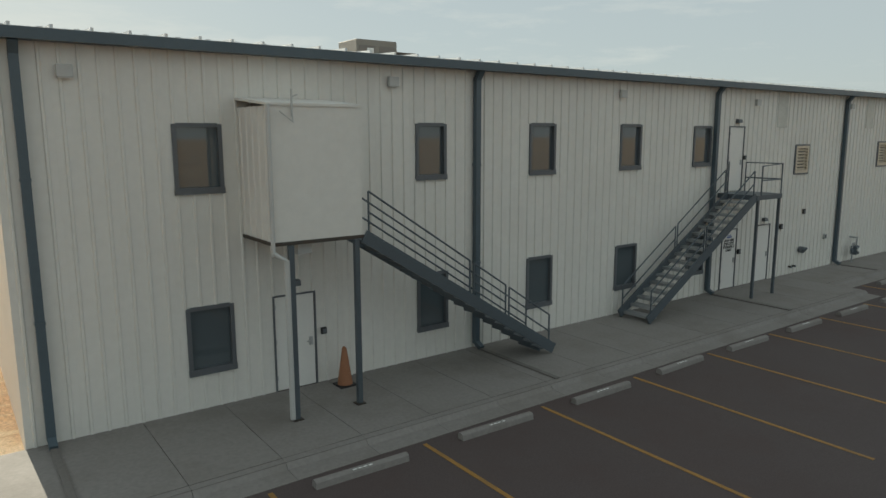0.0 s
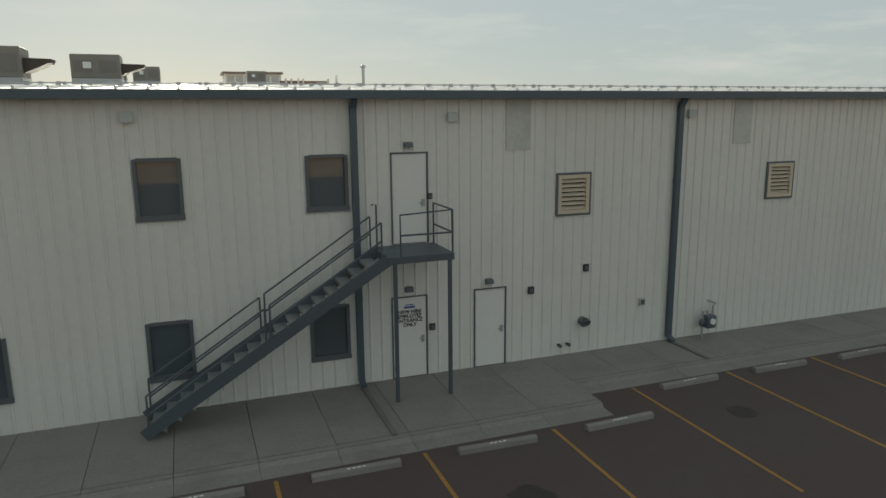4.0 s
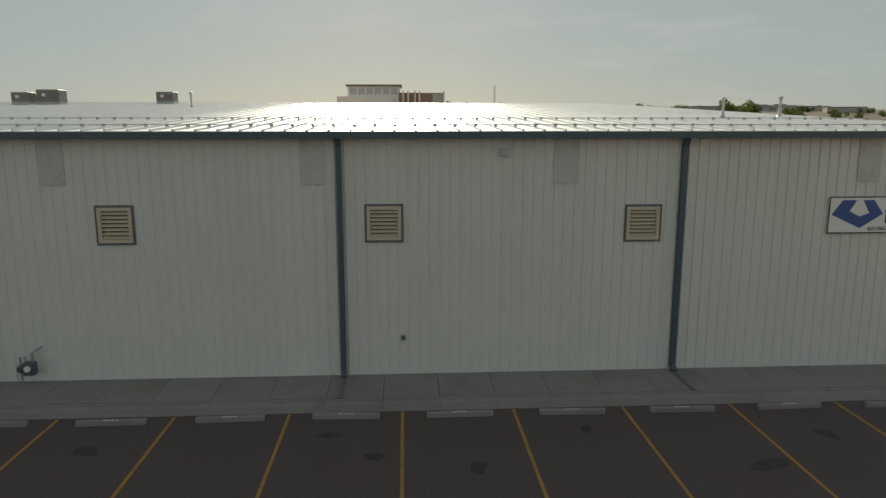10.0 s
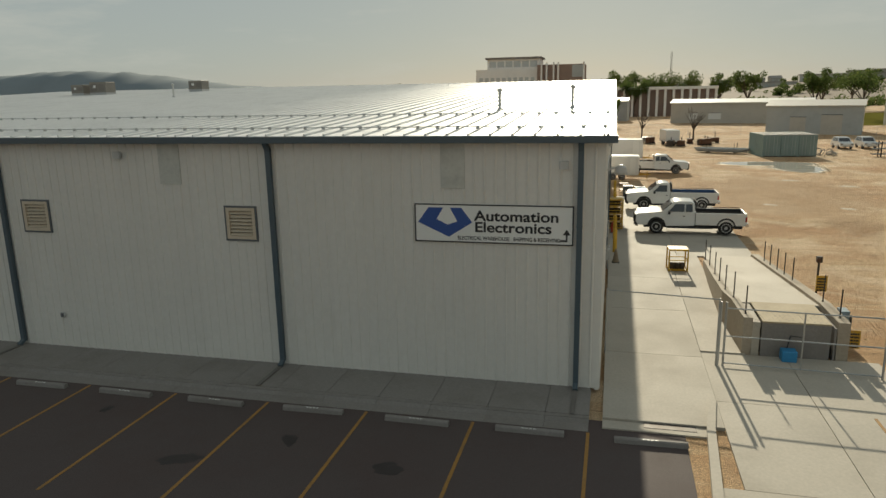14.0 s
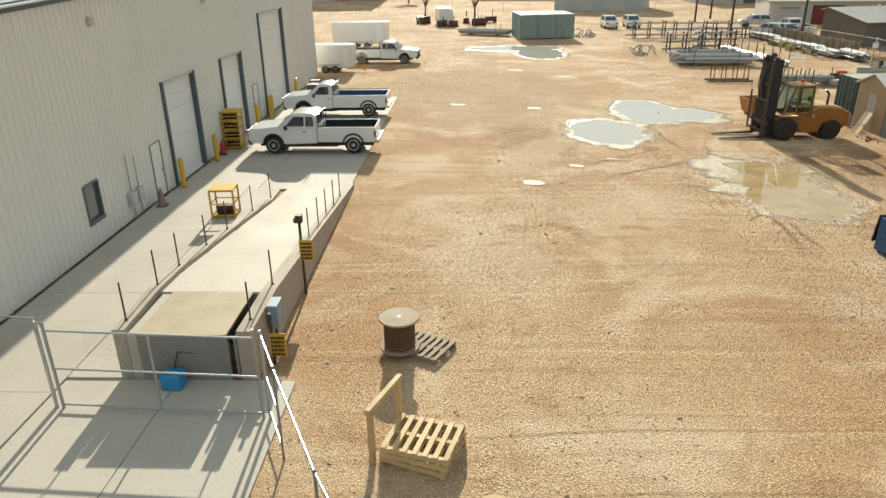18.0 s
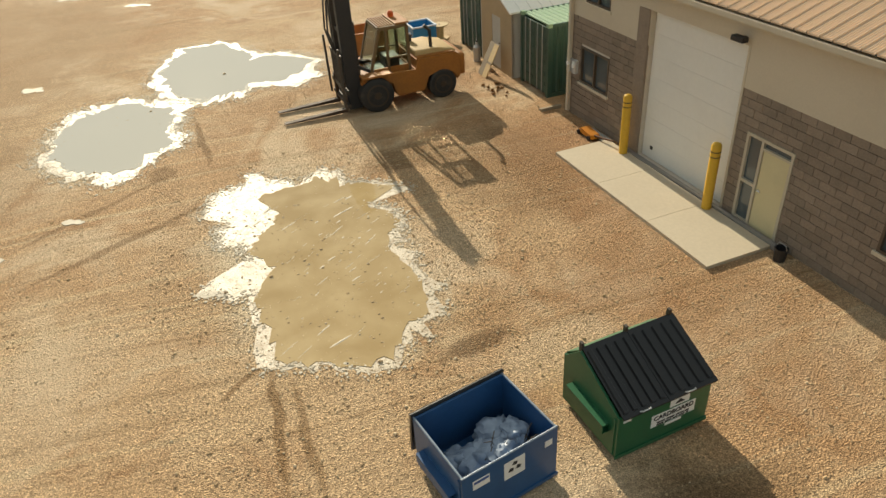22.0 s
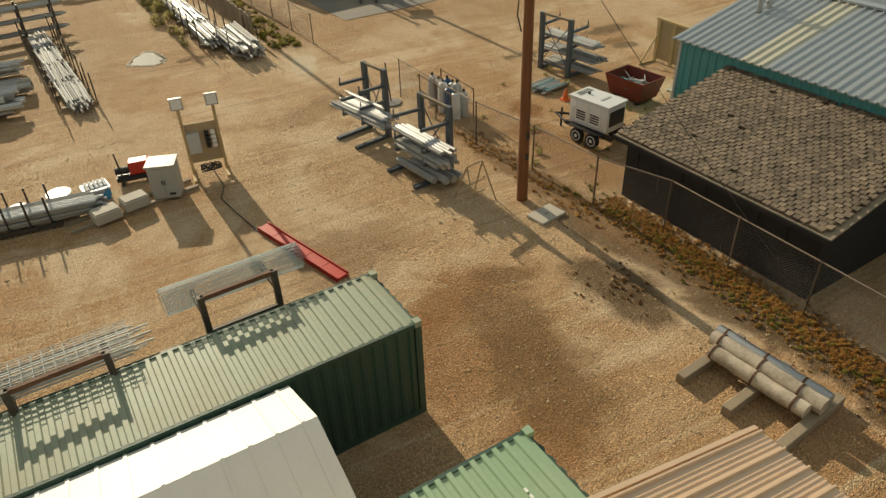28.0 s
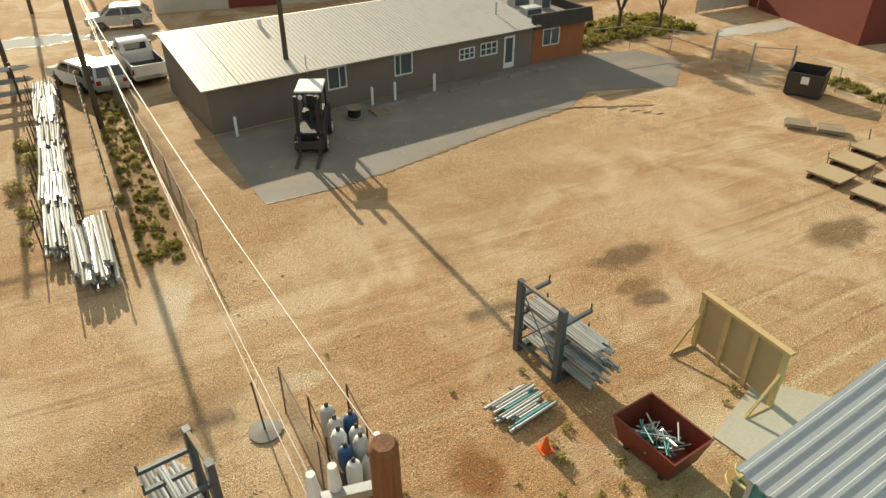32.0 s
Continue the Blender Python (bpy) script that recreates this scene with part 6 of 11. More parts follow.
# yellow heavy forklift; forks look to -x
def heavy_forklift(m):
    v = thing("heavy_forklift", "large yellow diesel forklift with tall black mast", "forklift", m)
    Y = M_LIFT
    bm = B()
    side_profile(bm, [(0.55, 0.5), (0.55, 1.1), (0.9, 1.25), (1.0, 1.15), (2.5, 1.1), (2.5, 1.55), (3.9, 1.55), (4.1, 1.35), (4.15, 0.75), (3.95, 0.5), (3.85, 0.9), (3.3, 1.05), (2.85, 0.9), (2.78, 0.36), (1.72, 0.36), (1.66, 0.9), (1.2, 1.1)], 0.95)
    bmesh.ops.bevel(bm, geom=[e for e in bm.edges if e.calc_length() > 0.25], offset=0.06, segments=2, affect="EDGES")
    part("chassis", bm, Y, v)
    bm = B()
    box(bm, 1.05, 2.33, -0.57, 0.57, 1.16, 1.19)
    part("cab_floor", bm, M_DARK, v)
    # hood takes the sunlit tone of the body paint
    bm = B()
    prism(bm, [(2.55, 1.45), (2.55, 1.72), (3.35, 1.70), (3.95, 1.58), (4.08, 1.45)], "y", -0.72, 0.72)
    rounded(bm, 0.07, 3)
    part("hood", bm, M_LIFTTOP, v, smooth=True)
    bm = B()
    box(bm, 4.0, 4.3, -0.9, 0.9, 0.65, 1.42)
    rounded(bm, 0.1, 3)
    part("counterweight", bm, Y, v, smooth=True)
    for s in (-1, 1):
        wheel(v, 1.0, s * 0.85, 0.58, 0.5, s, M_DARKRIM)
        wheel(v, 3.4, s * 0.8, 0.5, 0.4, s, M_DARKRIM)
    # cab
    for y in (-0.62, 0.62):
        for nm, p, q, w_ in (("front_post", (0.95, y, 1.1), (1.4, y, 2.6), 0.09), ("rear_post", (2.35, y, 1.1), (2.35, y, 2.6), 0.1), ("door_post", (1.62, y, 1.1), (1.62, y, 2.6), 0.08), ("roof_rail", (1.4, y, 2.61), (2.35, y, 2.61), 0.1), ("window_rail", (1.62, y, 1.62), (2.35, y, 1.62), 0.05)):
            bm = B()
            beam(bm, p, q, w_)
            part(nm, bm, M_CABFRAME, v)
    for nm, p, q in (("roof_rail", (1.4, -0.56, 2.61), (1.4, 0.56, 2.61)), ("roof_rail", (2.35, -0.56, 2.61), (2.35, 0.56, 2.61)), ("sill_rail", (0.97, -0.56, 1.14), (0.97, 0.56, 1.14))):
        bm = B()
        beam(bm, p, q, 0.09)
        part(nm, bm, M_CABFRAME, v)
    for y in (-0.66, 0.61):
        bm = B()
        prism(bm, [(1.0, 1.0), (2.4, 1.0), (2.4, 1.32), (1.1, 1.32)], "y", y, y + 0.05)
        part("cab_door", bm, Y, v)
    bm = B()
    box(bm, 1.95, 2.45, -0.66, 0.66, 2.66, 2.72)
    rounded(bm, 0.02)
    part("cab_roof", bm, Y, v)
    for poly, lo, hi in (([(1.06, 1.3), (2.3, 1.3), (2.3, 2.55), (1.42, 2.55)], -0.625, -0.613), ([(1.06, 1.3), (2.3, 1.3), (2.3, 2.55), (1.42, 2.55)], 0.613, 0.625),
                         ([(0.955, 1.2), (0.967, 1.2), (1.377, 2.56), (1.365, 2.56)], -0.57, 0.57), ([(2.36, 1.75), (2.372, 1.75), (2.372, 2.55), (2.36, 2.55)], -0.57, 0.57)):
        bm = B()
        prism(bm, poly, "y", lo, hi)
        w = part("cab_window", bm, M_CLEAR, v, "greenish clear cab glass")
        w.visible_shadow = False
    for s in (-1, 1):
        bm = B()
        beam(bm, (-0.1, s * 0.95, 0.3), (-0.12, s * 0.95, 2.3), 0.07)
        part("load_guard_post", bm, M_DARKSTEEL, v)
    for k in range(6):
        bm = B()
        box(bm, 1.4 + k * 0.09, 1.44 + k * 0.09, -0.6, 0.6, 2.66, 2.7)
        part("roof_bar", bm, Y, v)
    bm = B()
    lathe(bm, [(0.1, 2.72), (0.1, 2.86), (0.05, 2.92)], 12, (2.1, 0.2, 0))
    part("beacon", bm, M_ORANGE, v)
    bm = B()
    box(bm, 1.6, 2.1, -0.3, 0.3, 1.1, 1.55)
    part("seat", bm, M_DARK, v)
    bm = B()
    tube(bm, [(3.2, -0.5, 1.6), (3.2, -0.5, 2.25), (3.0, -0.5, 2.45)], 0.06, 8)
    part("exhaust", bm, M_DARK, v)
    bm = B()
    lathe(bm, [(0.1, 1.6), (0.1, 1.85), (0.14, 1.9), (0.1, 1.97)], 12, (2.75, 0.45, 0))
    part("air_cleaner", bm, M_DARK, v)
    for s in (-1, 1):
        bm = B()
        box(bm, 0.08, 0.56, s * 0.55 - 0.11, s * 0.55 + 0.11, 0.12, 4.0)
        rounded(bm, 0.02)
        part("mast_rail", bm, M_DARK, v)
        bm = B()
        box(bm, 0.1, 0.5, s * 0.36 - 0.06, s * 0.36 + 0.06, 0.2, 3.8)
        part("inner_rail", bm, M_DARKSTEEL, v)
        bm = B()
        rod(bm, (0.62, s * 0.3, 0.4), (0.62, s * 0.3, 2.9), 0.07, 8)
        part("lift_cylinder", bm, M_DARKSTEEL, v)
        bm = B()
        prism(bm, [(-2.15, 0.05), (-2.15, 0.08), (-0.05, 0.17), (-0.05, 1.1), (0.05, 1.1), (0.05, 0.05)], "y", s * 0.55 - 0.09, s * 0.55 + 0.09)
        part("fork", bm, M_FORKSTEEL, v)
        bm = B()
        beam(bm, (0.57, s * 0.55, 1.5), (1.2, s * 0.6, 1.15), 0.1)
        part("tilt_cylinder", bm, M_DARK, v)
        bm = B()
        box(bm, 0.55, 1.55, s * 0.88 - 0.22, s * 0.88 + 0.22, 1.2, 1.26)
        part("fender", bm, Y, v)
    for z in (0.6, 1.5, 2.6, 3.95):
        bm = B()
        box(bm, 0.16, 0.34, -0.6, 0.6, z, z + 0.14)
        part("mast_cross_bar", bm, M_DARK, v)
    bm = B()
    box(bm, -0.03, 0.08, -0.95, 0.95, 0.75, 0.9)
    ca = part("carriage", bm, M_DARKSTEEL, v)
    bm = B()
    box(bm, -0.03, 0.08, -0.95, 0.95, 0.3, 0.42)
    part("lower_bar", bm, M_DARKSTEEL, ca)
    bm = B()
    box(bm, -0.03, 0.04, -0.65, 0.65, 1.9, 1.98)
    part("top_bar", bm, M_DARKSTEEL, ca)
    for k in range(7):
        bm = B()
        box(bm, -0.02, 0.03, -0.6 + k * 0.19, -0.54 + k * 0.19, 0.9, 1.9)
        part("guard_bar", bm, M_DARKSTEEL, ca)
    bm = B()
    box(bm, 0.0, 0.25, -0.25, -0.05, 3.55, 3.75)
    part("mast_lamp", bm, M_DARKSTEEL, v)
    bm = B()
    for y in (-0.1, 0.1):
        tube(bm, [(0.25, y, 0.6), (0.25, y, 3.9)], 0.025, 6)
    part("lift_chain", bm, M_RUST, v)
    for y in (-0.2, 0.2):
        bm = B()
        tube(bm, [(0.0, y, 1.9), (-0.18, y, 2.7), (-0.1, y, 3.6), (0.15, y, 4.12), (0.4, y, 3.9)], 0.03, 6)
        part("hydraulic_hose", bm, M_DARK, v)
    bm = B()
    lathe(bm, [(0.14, -0.05), (0.17, 0), (0.14, 0.05)], 14, (0.3, 0, 4.08), "y")
    part("chain_wheel", bm, M_DARKSTEEL, v)


heavy_forklift(yaw(96.35, 27.05, 0, 3))


# dumpsters
def dumpster(m, w, d, hf, hb, mat, lid, label):
    t = thing("dumpster", label, "dumpster", m, "dumpsters")
    yp = d - 0.42 if lid else d - 0.04      # the ridge under the hinges
    rear = 1.1 if lid else hb
    for nm, q in (("front_wall", (0, w, 0, 0.04, 0.08, hf)), ("back_wall", (0, w, d - 0.04, d, 0.08, rear)), ("bottom", (0.04, w - 0.04, 0.04, d - 0.04, 0.08, 0.14))):
        bm = B()
        box(bm, *q)
        part(nm, bm, mat, t)
    for x in (0, w - 0.04):
        bm = B()
        prism(bm, [(0.04, 0.08), (d - 0.04, 0.08), (d - 0.04, rear), (yp, hb), (0.04, hf)] if lid else [(0.04, 0.08), (d - 0.04, 0.08), (d - 0.04, hb), (0.04, hf)], "x", x, x + 0.04)
        part("side_wall", bm, mat, t)
        s = -1 if x == 0 else 1
        xx = x if x == 0 else x + 0.04
        bm = B()
        for z0, z1 in ((0.50, 0.52), (0.66, 0.68)):
            box(bm, min(xx, xx + s * 0.13), max(xx, xx + s * 0.13), d * 0.14, d * 0.82, z0, z1)
        box(bm, min(xx + s * 0.11, xx + s * 0.13), max(xx + s * 0.11, xx + s * 0.13), d * 0.14, d * 0.82, 0.521, 0.659)
        part("fork_pocket", bm, mat, t, "open steel pocket for lifting forks")
        bm = B()
        box(bm, min(xx, xx + s * 0.02), max(xx, xx + s * 0.02), 0.06, 0.1, 0.12, hf - 0.06)
        part("corner_post", bm, mat, t)
    bm = B()
    box(bm, -0.02, w + 0.02, -0.025, -0.001, 0.08, 0.15)
    part("rib", bm, mat, t)
    for x in (0.06, w - 0.12):
        for y in (0.08, d - 0.16):
            bm = B()
            box(bm, x, x + 0.08, y, y + 0.08, 0, 0.08)
            part("foot", bm, M_DARKSTEEL, t)

    def plate(nm, x0, x1, z0, z1, txt, ink=None):
        bm = B()
        box(bm, x0 * w, x1 * w, -0.008, -0.001, z0, z1)
        p = part(nm, bm, M_SIGN, t, txt)
        return p
    if lid:
        bm = B()
        prism(bm, [(yp, hb - 0.01), (d - 0.001, rear + 0.001), (d - 0.001, rear + 0.03), (yp, hb + 0.02)], "x", 0.041, w - 0.041)
        part("rear_panel", bm, mat, t)
        y0, z0, y1, z1 = -0.07, hf + 0.005, yp + 0.02, hb + 0.03
        sl = (z1 - z0) / (y1 - y0)
        halves = ((0.04, w * 0.5 - 0.004), (w * 0.5 + 0.004, w + 0.05))
        l = None
        for xa, xb in halves:
            bm = B()
            prism(bm, [(y0, z0), (y1, z1), (y1, z1 + 0.025), (y0, z0 + 0.025)], "x", xa, xb)
            l = part("lid", bm, M_LID, t, "black ribbed plastic lid")
            for k in range(5):
                x = xa + (k + 0.5) * (xb - xa) / 5
                bm = B()
                prism(bm, [(x - 0.055, 0), (x + 0.055, 0), (x + 0.035, 0.035), (x - 0.035, 0.035)], "y", 0.08, math.hypot(y1 - y0, z1 - z0) - 0.1)
                bm.transform(Matrix.Translation((0, y0, z0 + 0.024)) @ Matrix.Rotation(math.atan(sl), 4, "X"))
                part("lid_rib", bm, M_LID, l)
            bm = B()
            tube(bm, [(xa + 0.3, y0 + 0.02, z0 + 0.05), (xa + 0.33, y0 - 0.02, z0 + 0.075), (xa + 0.47, y0 - 0.02, z0 + 0.075), (xa + 0.5, y0 + 0.02, z0 + 0.05)], 0.012, 6)
            part("lid_handle", bm, M_LIGHTGREY, l)
        for x in (0.05, w * 0.5, w - 0.02):
            bm = B()
            box(bm, x - 0.025, x + 0.025, yp, yp + 0.07, hb - 0.05, hb + 0.15)
            part("lid_hinge", bm, M_DARKSTEEL, l)
        p = plate("sign_plate", 0.36, 0.84, 0.44, 0.70, "white sign plate")
        lettering("sign_text", "CARDBOARD", 0.128, pose(w * 0.6, -0.0105, 0.585, 90), M_INK, p, "bold black word", 0.004, "CENTER")
        bm = B()
        text_bars(bm, w * 0.42, w * 0.78, 0.46, 0.56, 2, -0.010, random.Random(2))
        part("sign_lines", bm, M_INK, p)
        p = plate("label_plate", 0.55, 0.76, 0.74, 0.90, "white recycling label")
        bm = B()
        prism(bm, [(0.60 * w, 0.78), (0.71 * w, 0.78), (0.655 * w, 0.87)], "y", -0.0115, -0.009)
        part("label_mark", bm, M_INK, p)
        plate("label_plate", 0.52, 0.70, 0.36, 0.415, "small white label")
        plate("label_plate", 0.05, 0.13, 0.84, 0.90, "small white label")
    else:
        # pale rim colour imitates sun glinting along the top edge
        rim = material("glint_pale_rim", (0.30, 0.35, 0.40), 0.5, 0.3, 0.3, 12, 3, 0.6, (0.06, 0.1, 0.17))
        for nm, a, b in (("rim_front", (0, 0.02, hf), (w, 0.02, hf)), ("rim_side", (0.02, 0.02, hf), (0.02, d, hb)), ("rim_side", (w - 0.02, 0.02, hf), (w - 0.02, d, hb))):
            bm = B()
            rod(bm, a, b, 0.016, 8)
            part(nm, bm, rim, t, "steel rim coloured pale as a sun glint")
        for x0, x1 in ((-0.02, w * 0.5 - 0.01), (w * 0.5 + 0.01, w + 0.02)):
            bm = B()
            prism(bm, [(d + 0.002, hb + 0.02), (d + 0.06, hb + 0.05), (d + 0.16, 0.32), (d + 0.12, 0.30)], "x", x0, x1)
            l = part("open_lid", bm, M_LID, t, "black lid folded back over the rear")
            for k in range(4):
                bm = B()
                x = x0 + (k + 0.5) * (x1 - x0) / 4
                prism(bm, [(d + 0.065, hb - 0.02), (d + 0.10, hb - 0.04), (d + 0.19, 0.36), (d + 0.155, 0.36)], "x", x - 0.04, x + 0.04)
                part("lid_rib", bm, M_LID, l)
        bm = B()
        rod(bm, (-0.02, d + 0.03, hb + 0.03), (w + 0.02, d + 0.03, hb + 0.03), 0.025, 8)
        part("hinge_rod", bm, M_LID, t)
        p = plate("label_plate", 0.42, 0.64, 0.64, 1.0, "white recycling label")
        for k in range(3):
            bm = B()
            a = radians(90 + 120 * k)
            cx, cz = 0.53 * w + 0.075 * math.cos(a), 0.84 + 0.075 * math.sin(a)
            prism(bm, [(cx - 0.05, cz - 0.025), (cx + 0.035, cz - 0.04), (cx + 0.05, cz + 0.02), (cx - 0.02, cz + 0.045)], "y", -0.0115, -0.009)
            part("label_mark", bm, M_INK, p)
        p = plate("label_plate", 0.10, 0.27, 0.82, 1.0, "small white label with blue head")
        bm = B()
        box(bm, 0.11 * w, 0.26 * w, -0.0105, -0.009, 0.93, 0.98)
        part("label_mark", bm, M_BLUE, p)
        plate("label_plate", 0.86, 0.94, 0.86, 0.98, "small faded label")
        r = random.Random(8)
        for k, (bx, by, bz, br) in enumerate(((0.42, 0.42, 0.42, 0.36), (0.70, 0.62, 0.46, 0.33), (0.55, 0.3, 0.62, 0.26), (0.80, 0.45, 0.66, 0.22), (0.25, 0.6, 0.34, 0.28))):
            bm = B()
            bmesh.ops.create_icosphere(bm, subdivisions=4, radius=br)
            for vv in bm.verts:
                u = vv.co.normalized()
                vv.co *= 1 + 0.35 * noise.noise(u * 1.9 + Vector((k * 5, 0, 0))) + 0.28 * abs(noise.noise(u * 4.5 + Vector((0, k * 3, 0)))) + 0.07 * noise.noise(u * 15)
                vv.co.z *= 0.8
                vv.co += Vector((w * bx, d * by, bz))
            part("rubbish_bag", bm, M_BAG, t, "crumpled bluish plastic bag", smooth=True)
        for k in range(9):
            bm = B()
            p0 = Vector((w * r.uniform(0.4, 0.8), d * r.uniform(0.12, 0.4), r.uniform(0.6, 0.75)))
            q0 = Vector((r.uniform(-0.3, 0.3), r.uniform(-0.1, 0.3), r.uniform(0.05, 0.3)))
            tube(bm, [p0, p0 + q0 * 0.5 + Vector((0.03, 0.02, 0.06)), p0 + q0], 0.008, 5)
            part("twig", bm, M_BARK, t)
    return t


M_BAG = material("bluish_plastic_film", (0.30, 0.36, 0.45), 0.3, 0, 0.25, 6, 2.5, 0.6, (0.10, 0.13, 0.18), 0.35)
dumpster(yaw(94.52, 10.2, 0, 12.5), 1.68, 1.38, 1.15, 1.15, M_DBLUE, False, "blue steel dumpster with rubbish and open lid")
dumpster(yaw(97.15, 10.48, 0, 5.5), 1.79, 1.5, 0.97, 1.48, M_DGREEN, True, "green steel cardboard dumpster with black lid")

sk = thing("tipping_skip", "rusty orange steel skip standing on gravel", "skip", yaw(97.9, 31.8, 0, 3))
bm = B()
prism(bm, [(0, 0.15), (1.5, 0.15), (1.5, 1.0), (-0.25, 1.0)], "y", 0, 0.05)
part("side_plate", bm, material("rusty_orange", (0.46, 0.18, 0.045), 0.6, 0.1, 0.2, 15, 2, 0.4, (0.12, 0.06, 0.03)), sk)
bm = B()
prism(bm, [(0, 0.15), (1.5, 0.15), (1.5, 1.0), (-0.25, 1.0)], "y", 1.35, 1.4)
part("side_plate", bm, bpy.data.materials["rusty_orange"], sk)
for nm, q in (("end_plate", (1.45, 1.5, 0.05, 1.35, 0.15, 1.0)), ("bottom_plate", (0, 1.45, 0.05, 1.35, 0.12, 0.17))):
    bm = B()
    box(bm, *q)
    part(nm, bm, bpy.data.materials["rusty_orange"], sk)
bm = B()
prism(bm, [(0, 0.15), (0.05, 0.15), (-0.2, 1.0), (-0.25, 1.0)], "y", 0.05, 1.35)
part("end_plate", bm, bpy.data.materials["rusty_orange"], sk)
for y in (0.25, 1.1):
    bm = B()
    box(bm, 0.1, 1.4, y, y + 0.12, 0, 0.12)
    part("runner", bm, M_DARKSTEEL, sk)


def open_bin(m, w, d, h, mat, rim, label, name="plastic_bin"):
    t = thing(name, label, "bin", m)
    for nm, q in (("wall", (0, w, 0, 0.04, 0.1, h)), ("wall", (0, w, d - 0.04, d, 0.1, h)), ("wall", (0, 0.04, 0.04, d - 0.04, 0.1, h)), ("wall", (w - 0.04, w, 0.04, d - 0.04, 0.1, h)), ("bottom", (0.04, w - 0.04, 0.04, d - 0.04, 0.1, 0.15))):
        bm = B()
        box(bm, *q)
        part(nm, bm, mat, t)
    bm = B()
    for q in ((-0.03, w + 0.03, -0.03, 0.05, h, h + 0.05), (-0.03, w + 0.03, d - 0.05, d + 0.03, h, h + 0.05), (-0.03, 0.05, 0.05, d - 0.05, h, h + 0.05), (w - 0.05, w + 0.03, 0.05, d - 0.05, h, h + 0.05)):
        box(bm, *q)
    part("rim", bm, rim, t)
    for x in (0.05, w - 0.17):
        bm = B()
        box(bm, x, x + 0.12, 0, d, 0, 0.1)
        part("runner", bm, mat, t)
    return t


open_bin(yaw(100.4, 31.75, 0, 2), 1.02, 1.08, 0.85, M_LIGHTBLUE, material("pale_rim", (0.6, 0.65, 0.7), 0.4), "bright blue plastic bulk bin with pale rim")
cable_spool(yaw(101.85, 32.65, 0), 0.36, 0.62, M_WOOD, None, "pale wooden cable spool beside a blue bin")

# puddles with damp silt rims
def blob_depth(x, y, blobs, rough):
    """Metres inside the nearest of several ovals, with a ragged edge."""
    d = -9.0
    for b in blobs:
        d = max(d, (1 - math.hypot((x - b[0]) / b[2], (y - b[1]) / b[3])) * min(b[2], b[3]))
    return d + rough * (0.5 * noise.noise((x * 0.9, y * 0.9, 2.0)) + 0.3 * noise.noise((x * 2.6, y * 2.6, 7.0)) + 0.16 * noise.noise((x * 8, y * 8, 1.0)))


def ragged_outline(blobs, rough, steps=220):
    cx, cy = sum(b[0] for b in blobs) / len(blobs), sum(b[1] for b in blobs) / len(blobs)
    out = []
    for i in range(steps):
        a = 2 * math.pi * i / steps
        r = max(b[2] + b[3] for b in blobs) * 1.6
        while r > 0.05 and blob_depth(cx + r * math.cos(a), cy + r * math.sin(a), blobs, rough) < 0:
            r -= 0.03
        out.append((cx + r * math.cos(a), cy + r * math.sin(a)))
    return out


def puddle(i, blobs, rim=0.45, water=M_WATER, label="shallow muddy puddle reflecting the sky", silt=()):
    rnd = random.Random(i * 31)
    small = min(1.0, max(b[2] for b in blobs))
    bm = B()
    prism(bm, ragged_outline(blobs, (1.3 if water is M_SILT else 0.8) * small), "z", -0.05, 0.013)
    solid("water", bm, water, label, "puddle", kind="structure")
    if water in (M_WETSILT, M_SILT):
        return
    wide = [(b[0], b[1], b[2] + rim * 0.55, b[3] + rim * 0.55) for b in blobs] + list(silt)
    edge = ragged_outline(wide, 1.0 * small, 300)
    bm = B()
    prism(bm, edge, "z", -0.05, 0.0045 + 0.002 * (i % 3))
    solid("silt", bm, M_WETSILT, "wet pale silt round a puddle", "silt", kind="structure")
    bm = B()
    for q in edge:
        for _ in range(9):
            cx, cy = q[0] + rnd.gauss(0, rim * 0.3), q[1] + rnd.gauss(0, rim * 0.35)
            if blob_depth(cx, cy, blobs, 0.0) > 0.1:
                continue
            r = 0.006 + 0.03 * rnd.random() ** 2
            n, t0 = 6, rnd.uniform(0, 6)
            top = [bm.verts.new((cx + r * rnd.uniform(0.7, 1.3) * math.cos(t0 + 1.05 * m), cy + r * rnd.uniform(0.7, 1.3) * math.sin(t0 + 1.05 * m), 0.016)) for m in range(n)]
            bot = [bm.verts.new((cx + 1.3 * (v.co.x - cx), cy + 1.3 * (v.co.y - cy), -0.01)) for v in top]
            bm.faces.new(top)
            for m in range(n):
                bm.faces.new((top[m - 1], bot[m - 1], bot[m], top[m]))
    ob = new("silt_flakes", mesh_of("silt_flakes", bm, M_SILT))
    tagged(ob, "pale silt flakes round a puddle", "silt", kind="stuff")


puddle(1, [(88.75, 28.3, 1.9, 3.0), (89.6, 29.4, 1.1, 1.2)], 0.6, silt=[(90.3, 30.2, 1.1, 0.8), (88.9, 25.2, 0.6, 0.9)])
puddle(2, [(92.2, 33.6, 1.9, 3.5), (94.3, 32.6, 1.8, 1.7)], 0.6, silt=[(91.6, 30.9, 1.0, 0.9), (95.2, 31.0, 0.9, 1.0)])
puddle(3, [(94.1, 21.4, 1.0, 0.8), (95.3, 20.9, 0.8, 0.6), (94.1, 19.0, 1.7, 1.9), (94.0, 16.4, 1.75, 2.1)], 0.35, M_MUDWATER, silt=[(92.9, 21.6, 1.25, 1.5), (92.6, 20.2, 0.8, 0.7), (91.8, 17.8, 0.6, 0.4)])
rnd = random.Random(77)
bm = B()
